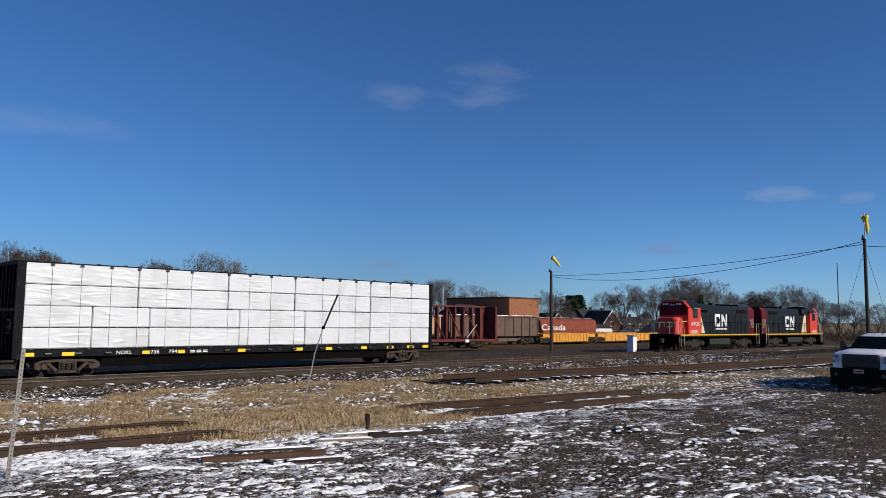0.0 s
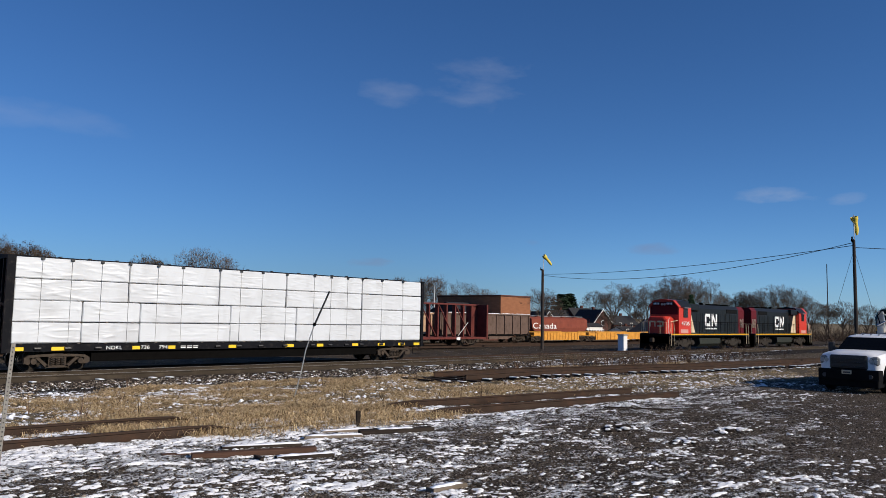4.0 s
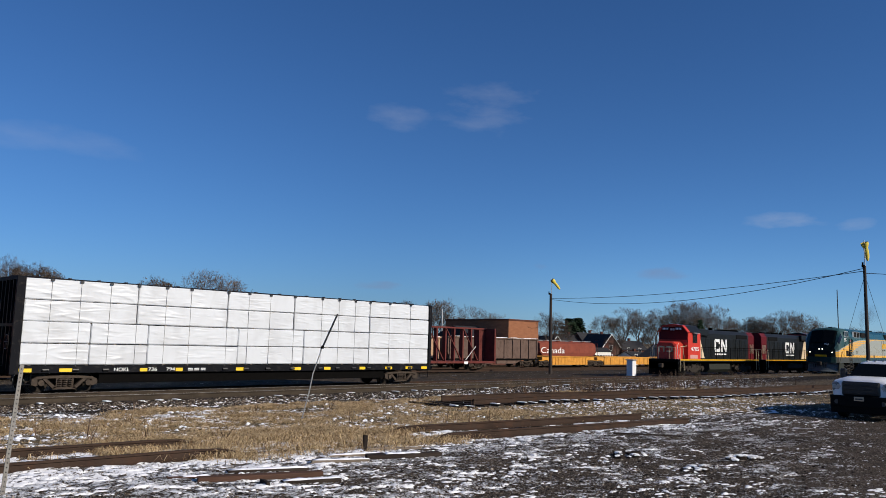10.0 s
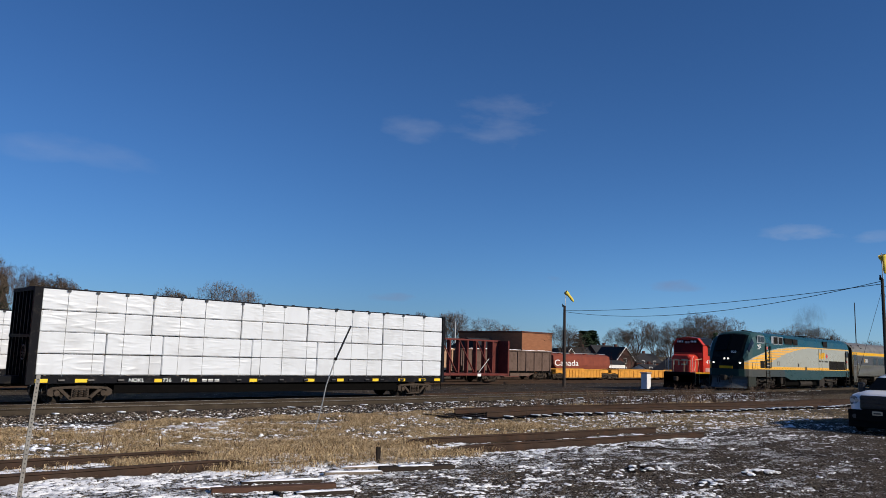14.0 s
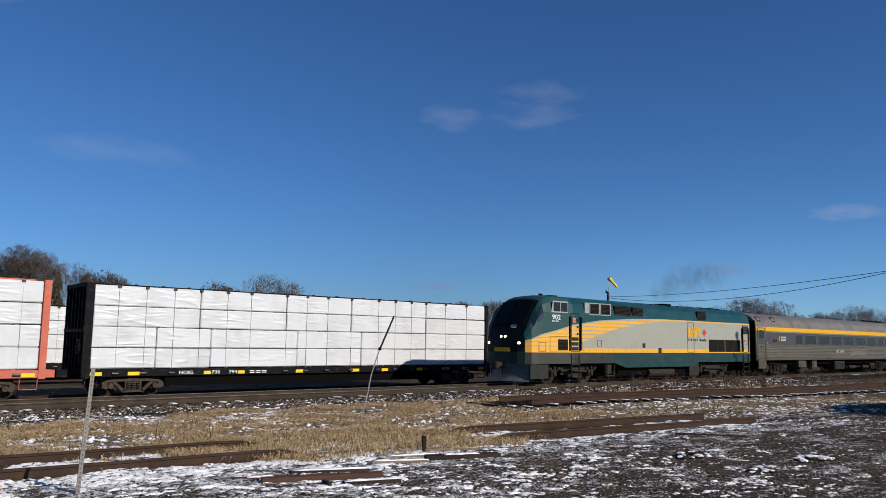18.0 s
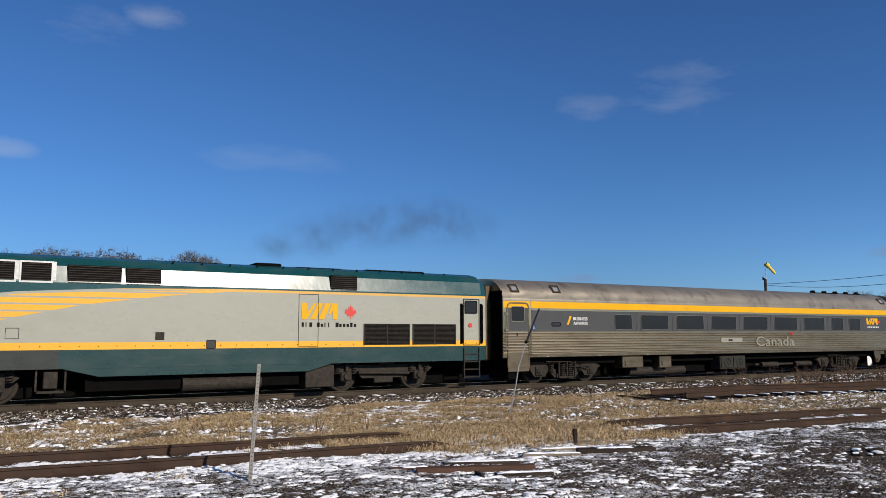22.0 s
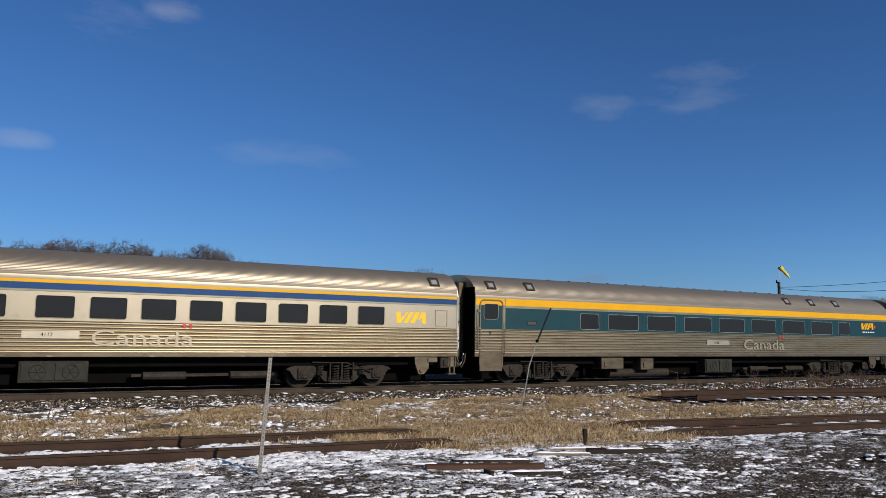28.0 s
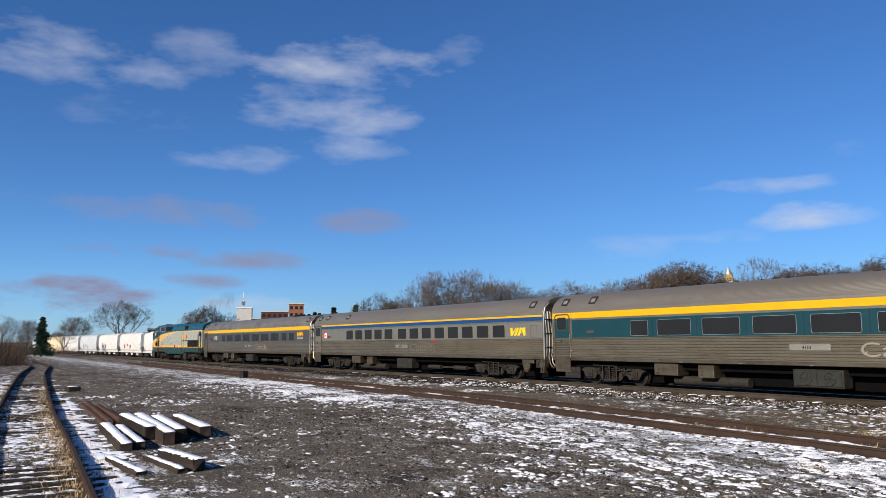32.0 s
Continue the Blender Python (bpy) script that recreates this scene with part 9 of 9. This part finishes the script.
def scatter_grass():
    rnd = random.Random(21)
    v, f = [], []

    def tuft(x, y, n, h, lean=0.5):
        """Bent blades that rise from one root and fall over to all sides."""
        z = land_z(x, y) - .02
        drift = rnd.uniform(0, 2 * math.pi)
        for _ in range(n):
            a = drift + rnd.gauss(0, 1.3)
            bx, by = x + rnd.gauss(0, .06), y + rnd.gauss(0, .06)
            hh = h * rnd.uniform(.2, 1.05)
            reach = (hh * .7 + .03) * lean * rnd.uniform(.4, 2.0)
            ux, uy = math.cos(a), math.sin(a)
            w = rnd.uniform(.0022, .0055)
            wx, wy = -uy * w, ux * w
            tip = hh * rnd.uniform(.15, .85)
            k = len(v)
            v.extend(((bx - wx, by - wy, z), (bx + wx, by + wy, z), (bx + ux * reach * .35 + wx * .9, by + uy * reach * .35 + wy * .9, z + hh * .72), (bx + ux * reach * .35 - wx * .9, by + uy * reach * .35 - wy * .9, z + hh * .72), (bx + ux * reach, by + uy * reach, z + tip)))
            f.extend(((k, k + 1, k + 2, k + 3), (k + 3, k + 2, k + 4)))
    count = 0
    while count < 25000:
        x = rnd.triangular(-12, 44, 12)
        lo, hi = siding_y(x) + .95, 20.9
        y = rnd.uniform(lo, hi)
        if x > 19 and y < spur_y(x) + 1.4:
            continue
        d = noise.noise((x * .5, y * .7, 7.0)) + .8 * noise.noise((x * 1.7, y * 2.2, 3.0))
        keep = .5 + 1.5 * d - (.55 if x < -4 else 0) - max(0, (x - 22) * .022) + (.12 if y < lo + 2.5 else 0)
        if rnd.random() > keep:
            continue
        tuft(x, y, rnd.randint(8, 13), rnd.uniform(.04, .11) + .12 * max(0, d), 1.9)
        count += 1
    # between and in front of the siding's rails
    for x0, x1, y0, y1, n in ((6.8, 12.0, -1.6, .9, 700), (-4.5, -1.2, -.5, .8, 160), (3.8, 6.5, -.7, .9, 140), (13, 20, .9, 2.2, 500), (21, 40, 1.6, 3.2, 260), (-14, -5, .3, 1.6, 160)):
        for _ in range(n):
            x = rnd.uniform(x0, x1)
            y = siding_y(x) + rnd.uniform(y0, y1) + (0 if x0 < 20 else 1.0)
            if noise.noise((x * .9, y * .9, 2.0)) > -.12:
                tuft(x, y, rnd.randint(6, 10), rnd.uniform(.06, .17), 1.4)
    for _ in range(2600):
        x = rnd.uniform(5.4, 12.0)
        off = rnd.uniform(.1, 1.0) if x < 7.0 or rnd.random() < .5 else rnd.uniform(-1.35, .2)
        if noise.noise((x * 1.1, off * 1.3, 2.0)) > -.35:
            tuft(x, siding_y(x) + off, rnd.randint(7, 12), rnd.uniform(.08, .22), 1.4)
    for _ in range(5200):
        x = rnd.triangular(15, 44, 22)
        lo, hi = max(siding_y(x) + .9, 11.2), spur_y(max(x, 18)) - 1.35
        y = rnd.uniform(lo, hi)
        if rnd.random() < .75 + noise.noise((x * .6, y * .8, 9.0)) - max(0, (x - 30) * .05) - (.3 if x > 20 and y < 13.2 else 0):
            tuft(x, y, rnd.randint(7, 11), rnd.uniform(.04, .11), 1.9)
    # thick tufts where the sunken stretch of the siding begins and ends
    for _ in range(520):
        x = rnd.choice((rnd.gauss(7.1, .3), rnd.gauss(11.9, .35), rnd.uniform(6, 12)))
        tuft(x, siding_y(x) + rnd.choice((-.78, .72)) + rnd.gauss(0, .14), rnd.randint(8, 12), rnd.uniform(.12, .26), 1.2)
    # the overgrown track beside the road
    for _ in range(4200):
        x = -abs(rnd.gauss(0, 16)) - 8
        y = road_track_y(x) + rnd.choice((-1.5, -.95, -.7, .62, .9, .5, -1.9, -1.2)) + rnd.gauss(0, .18)
        tuft(x, y, rnd.randint(4, 7), rnd.uniform(.06, .22), .9)
    for cx, cy in ((2.25, 11.95), (-8.2, 12.2), (-7.6, 12.1), (.5, 11.6)):
        for _ in range(14):
            tuft(cx + rnd.gauss(0, .28), cy + rnd.gauss(0, .12), 6, rnd.uniform(.05, .13), .9)
    return solid("dead_grass", raw("dead_grass", v, f, M_STRAW), None, "straw coloured dead grass along the siding", "grass", kind="stuff")


def scatter_weeds():
    rnd = random.Random(22)
    s = Soup()
    for _ in range(100):
        x = rnd.uniform(22, 52)
        y = rnd.uniform(18.6, 21.8)
        if rnd.random() < .4:
            x, y = rnd.gauss(34, 3), rnd.gauss(19.5, .8)
        p = Vector((x, y, land_z(x, y) - .05))
        for _ in range(7):
            q = p + Vector((rnd.gauss(0, .2), rnd.gauss(0, .2), rnd.uniform(.3, 1.0)))
            s.blade(p, q, .012, rnd)
            for _ in range(3):
                r = p.lerp(q, rnd.uniform(.4, .9))
                s.blade(r, r + Vector((rnd.gauss(0, .15), rnd.gauss(0, .15), rnd.uniform(.05, .25))), .008, rnd)
    for _ in range(60):
        x = rnd.uniform(-4, 24)
        y = rnd.uniform(siding_y(x) + 1.2, 21)
        p = Vector((x, y, land_z(x, y) - .05))
        for _ in range(4):
            s.blade(p, p + Vector((rnd.gauss(0, .15), rnd.gauss(0, .15), rnd.uniform(.3, .6))), .01, rnd)
    return solid("dry_weeds", raw("dry_weeds", s.v, s.f, M_WEED), None, "tall brown weed stalks near the tracks", "weeds", kind="stuff")


def scatter_lumps(name, spots, material, label, category, flat=.6):
    """Small irregular lumps: x, y, size, and how flat each is."""
    rnd = random.Random(len(spots))
    base = [(1, 0, 0), (.5, .87, 0), (-.5, .87, 0), (-1, 0, 0), (-.5, -.87, 0), (.5, -.87, 0), (.45, .1, .8), (-.2, .42, .9), (-.25, -.38, .75)]
    fs = [(0, 1, 6), (1, 2, 7), (1, 7, 6), (2, 3, 7), (3, 4, 8), (3, 8, 7), (4, 5, 8), (5, 0, 6), (5, 6, 8), (6, 7, 8)]
    v, f = [], []
    for x, y, r, fl in spots:
        a = rnd.uniform(0, 6.28)
        c, s = math.cos(a), math.sin(a)
        z = land_z(x, y) - r * .12 * fl
        k = len(v)
        ex = rnd.uniform(.7, 1.3)
        for px, py, pz in base:
            j = rnd.uniform(.75, 1.2)
            px, py = px * r * j * ex, py * r * j
            v.append((x + px * c - py * s, y + px * s + py * c, z + pz * r * fl * rnd.uniform(.75, 1.2)))
        f.extend(tuple(k + i for i in t) for t in fs)
    return solid(name, raw(name, v, f, material), None, label, category, kind="stuff")


scatter_grass()
scatter_weeds()
rnd_c = random.Random(31)
spots = []
for _ in range(24000):
    x = rnd_c.triangular(-38, 48, 6)
    spots.append((x, rnd_c.triangular(21.5, 23.95, 22.9) - bend(x), rnd_c.uniform(.018, .052), .8))
scatter_lumps("ballast", spots, M_STONES, "loose dark ballast stones beside the main track", "stones")
spots = []
for _ in range(21000):
    x = rnd_c.triangular(-20, 40, 5)
    y = rnd_c.triangular(3.2, 13.2, 6.5) if x < 18 or rnd_c.random() < .3 else rnd_c.uniform(5, 21)
    spots.append((x, y, min(.045, .007 + rnd_c.expovariate(150)), .7))
for _ in range(34000):
    x = rnd_c.gauss(4, 7)
    spots.append((x, rnd_c.triangular(3.6, 12.5, 6.0), min(.035, .006 + rnd_c.expovariate(170)), .75))
for _ in range(7000):
    x = rnd_c.uniform(-26, -6)
    spots.append((x, rnd_c.uniform(4.5, 14.5), min(.05, .010 + rnd_c.expovariate(100)), .75))
scatter_lumps("gravel", spots, M_STONES, "loose gravel on the yard road", "stones")
spots = []
for _ in range(700):
    x = rnd_c.uniform(-16, 20)
    y = siding_y(x) - rnd_c.triangular(.82, 1.7, .86)
    if 4.5 < x < 11 and rnd_c.random() < .5:
        continue
    spots.append((x, y, rnd_c.uniform(.03, .10), .2))
for _ in range(500):
    x = rnd_c.uniform(-16, 20)
    spots.append((x, siding_y(x) + rnd_c.uniform(-.66, .62), rnd_c.uniform(.05, .2), .14))
for _ in range(1900):
    x = rnd_c.uniform(-34, 50)
    spots.append((x, rnd_c.triangular(21.2, 23.8, 22.6) - bend(x), rnd_c.uniform(.02, .075), .5))
for _ in range(5200):
    x = rnd_c.uniform(-4, 34)
    y = rnd_c.uniform(max(siding_y(x), 10.5) + .9, 20.8)
    if noise.noise((x * .45, y * .6, 12.0)) + .5 * noise.noise((x * 1.6, y * 1.9, 5.0)) > rnd_c.uniform(-.35, .45):
        spots.append((x, y, rnd_c.uniform(.02, .075), rnd_c.uniform(.3, .9)))
for _ in range(500):
    x = rnd_c.uniform(18, 46)
    spots.append((x, rnd_c.uniform(11.5, 22.5), rnd_c.uniform(.04, .16), .16))
for _ in range(420):
    x = -8 - abs(rnd_c.gauss(0, 14))
    spots.append((x, road_track_y(x) + 1.0 + abs(rnd_c.gauss(0, .22)), rnd_c.uniform(.08, .3), .13))
for _ in range(420):
    x = -8 - abs(rnd_c.gauss(0, 16))
    spots.append((x, road_track_y(x) + rnd_c.uniform(-.62, .62), rnd_c.uniform(.04, .15), .14))
for _ in range(400):
    x = -12 - abs(rnd_c.gauss(0, 20))
    spots.append((x, road_track_y(x) - 1.1 - abs(rnd_c.gauss(0, .25)), rnd_c.uniform(.08, .3), .12))
scatter_lumps("snow_lumps", spots, M_SNOW, "crusted patches of old snow", "snow")


# ---------------------------------------------------------------- crusts of snow on the yard


def lattice(u, v, seed):
    """Smooth value noise on a unit lattice, for whole arrays."""
    def h(a, b):
        q = (a.astype(np.int64) * 374761393 + b.astype(np.int64) * 668265263 + seed * 974634777) & 0xFFFFFFFF
        q = ((q ^ (q >> 13)) * 1274126177) & 0xFFFFFFFF
        return ((q ^ (q >> 16)) & 0xFFFF) / 65535.0
    a, b = np.floor(u), np.floor(v)
    fu, fv = u - a, v - b
    fu, fv = fu * fu * (3 - 2 * fu), fv * fv * (3 - 2 * fv)
    lo = h(a, b) * (1 - fu) + h(a + 1, b) * fu
    hi = h(a, b + 1) * (1 - fu) + h(a + 1, b + 1) * fu
    return lo * (1 - fv) + hi * fv


def ease(v, a, b):
    t = np.clip((v - a) / (b - a), 0, 1)
    return t * t * (3 - 2 * t)


def snow_crust():
    xs = np.concatenate([np.arange(-46, -22, .12), np.arange(-22, -12, .07), np.arange(-12, -6, .048), np.arange(-6, 16, .033), np.arange(16, 30, .06), np.arange(30, 44, .14)])
    ys = np.concatenate([np.arange(-4, 1.2, .12), np.arange(1.2, 4, .034), np.arange(4, 10.5, .024), np.arange(10.5, 13.2, .03), np.arange(13.2, 23.75, .06)])
    X, Y = np.meshgrid(xs, ys)
    sid = np.minimum(13.9 - .125 * X, 16.2)
    off = Y - sid
    u, v = X + .12 * (Y - 8), Y + .12 * X
    field, total = 0, 0
    for k, (lx, ly, amp) in enumerate(((2.2, 1.2, .40), (.8, .45, .45), (.34, .2, .75), (.14, .095, 1.15), (.068, .05, 1.35))):
        field = field + amp * (lattice(u / lx + 31.7 * k, v / ly + 17.3 * k, k + 1) - .5)
        total += amp * amp
    field = field / (total ** .5 * .235)
    # share of the ground that is white
    share = .27 + .16 * ease(off, -7.5, -2.5)
    share = share * (1 - .40 * ease(X, 3.5, 13)) * (1 - .75 * ease(X * .42 - Y, .8, 4.5))
    share = share + .12 * ease(off, -2.6, -1.2) * ease(-X, -21, -15)
    share = share * (1 - .22 * ease(-X, -7, -1))
    left = ease(-X, 1, 8)
    share = share * (1 - left) + left * (.07 + .07 * ease(X, -14, -7) + .26 * ease(off, -7.5, -2.5))
    lane = ease(-X, 7, 10) * (1 - ease(Y - (.3 - .065 * X), .9, 1.6)) * ease(Y + .068 * X, -1.5, -.9)
    share = share * (1 - lane) + lane * .22
    wild = ease(off, .6, 1.4)
    share = share * (1 - wild) + wild * (.23 - .06 * ease(X, 12, 20)) * (1 - .45 * left)
    share = np.where(Y > 21.3, .085, share) * (.45 + 1.1 * lattice(X / 5.5 + 9, Y / 2.2 + .06 * X, 40))
    share = np.clip(share * (.80 + .20 * ease(-X, -5, 0)) * (1 - .18 * ease(X, 9, 15)) * (1 + .25 * ease(X, 1, 5)) * (1 - .42 * ease(X, 11, 16)), .015, .9)
    level = np.log((1 - share) / share) * .58
    over = field - level
    H = np.where(over > 0, .030 * np.tanh(over / 1.1), .03 * np.clip(over, -1, 0))
    H = H * np.where(off > .6, .8, 1.0)
    rough = lattice(X / .085 + 5, Y / .07 + 3, 71) + .7 * lattice(X / .21 + 8, Y / .17, 72) - .85
    H = np.where(over > 0, H + .016 * rough * np.tanh(over * 1.6), H)
    keep = H > -.008
    cell = keep[:-1, :-1] | keep[1:, :-1] | keep[:-1, 1:] | keep[1:, 1:]
    used = np.zeros_like(keep)
    used[:-1, :-1] |= cell
    used[1:, :-1] |= cell
    used[:-1, 1:] |= cell
    used[1:, 1:] |= cell
    index = np.cumsum(used.ravel()).reshape(used.shape) - 1
    jj, ii = np.nonzero(used)
    verts = [(xs[i], ys[j], land_z(xs[i], ys[j]) + H[j, i] - .004) for j, i in zip(jj, ii)]
    j, i = np.nonzero(cell)
    faces = np.stack([index[j, i], index[j, i + 1], index[j + 1, i + 1], index[j + 1, i]], 1).tolist()
    return solid("snow_crust", raw("snow_crust", verts, faces, M_CRUST, True), None, "thin broken crust of old snow on gravel", "snow", kind="stuff")


def crust_material():
    """Thin old snow, pierced by the stones under it."""
    m = mat("old_snow_crust", (0.84, 0.845, 0.855), 0.75, 0, 0.06, 16.0, 0.5, 60)
    n, l = m.node_tree.nodes, m.node_tree.links
    b = n["Principled BSDF"]
    snow = b.inputs["Base Color"].links[0].from_socket
    tc, grit, patch = n.new("ShaderNodeTexCoord"), n.new("ShaderNodeTexNoise"), n.new("ShaderNodeTexNoise")
    grit.inputs["Scale"].default_value, grit.inputs["Detail"].default_value, grit.inputs["Roughness"].default_value = 15.0, 6.0, 0.75
    patch.inputs["Scale"].default_value, patch.inputs["Detail"].default_value = 1.7, 3.0
    l.new(tc.outputs["Object"], grit.inputs["Vector"]), l.new(tc.outputs["Object"], patch.inputs["Vector"])
    add, edge = n.new("ShaderNodeMath"), n.new("ShaderNodeMapRange")
    add.operation = "MULTIPLY_ADD"
    l.new(patch.outputs[0], add.inputs[0]), l.new(grit.outputs[0], add.inputs[2])
    add.inputs[1].default_value = 0.35
    edge.inputs[1].default_value, edge.inputs[2].default_value = 0.715, 0.765
    l.new(add.outputs[0], edge.inputs[0])
    stone = n.new("ShaderNodeTexVoronoi")
    stone.inputs["Scale"].default_value = 42.0
    l.new(tc.outputs["Object"], stone.inputs["Vector"])
    tone, mx = n.new("ShaderNodeMix"), n.new("ShaderNodeMix")
    tone.data_type = mx.data_type = "RGBA"
    tone.inputs["A"].default_value, tone.inputs["B"].default_value = (0.05, 0.043, 0.036, 1), (0.17, 0.145, 0.12, 1)
    l.new(stone.outputs["Color"], tone.inputs["Factor"])
    l.new(edge.outputs[0], mx.inputs["Factor"]), l.new(snow, mx.inputs["A"]), l.new(tone.outputs["Result"], mx.inputs["B"])
    l.new(mx.outputs["Result"], b.inputs["Base Color"])
    return m


M_CRUST = crust_material()
snow_crust()


def rubble_heap(x, y, r, seed):
    """A low heap of stones and clods with snow caught on it."""
    rnd = random.Random(seed)
    t = thing("rubble_heap", pose(x, y, land_z(x, y)), "low heap of dark clods with snow on top", "rubble", "rubble heaps on the gravel")
    for k in range(14):
        a, d = rnd.uniform(0, 6.28), r * rnd.random() ** .6
        s = rnd.uniform(.05, .13) * r / .4
        for nm, m, lift, flat in (("clod", M_TIE, 0, .6), ("snow_cap", M_CRUST, s * .42, .3)):
            if nm == "snow_cap" and rnd.random() < .45:
                continue
            bm = bmesh.new()
            bmesh.ops.create_icosphere(bm, subdivisions=1, radius=1)
            for v in bm.verts:
                v.co *= 1 + .35 * noise.noise(v.co * 2 + Vector((k, seed, 0)))
            bmesh.ops.transform(bm, matrix=Matrix.Translation((d * math.cos(a) * 1.5, d * math.sin(a) * .7, lift + .05 * (1 - d / r))) @ pose(0, 0, 0, 0, 0, rnd.uniform(0, 360)) @ Matrix.Diagonal((s * 1.4, s, s * flat, 1)), verts=bm.verts)
            part(nm, bm, m, t)
    return t


rubble_heap(13.49, 8.18, 0.32, 1)
rubble_heap(12.98, 6.51, 0.28, 2)
rubble_heap(14.94, 6.52, 0.35, 3)

motions()
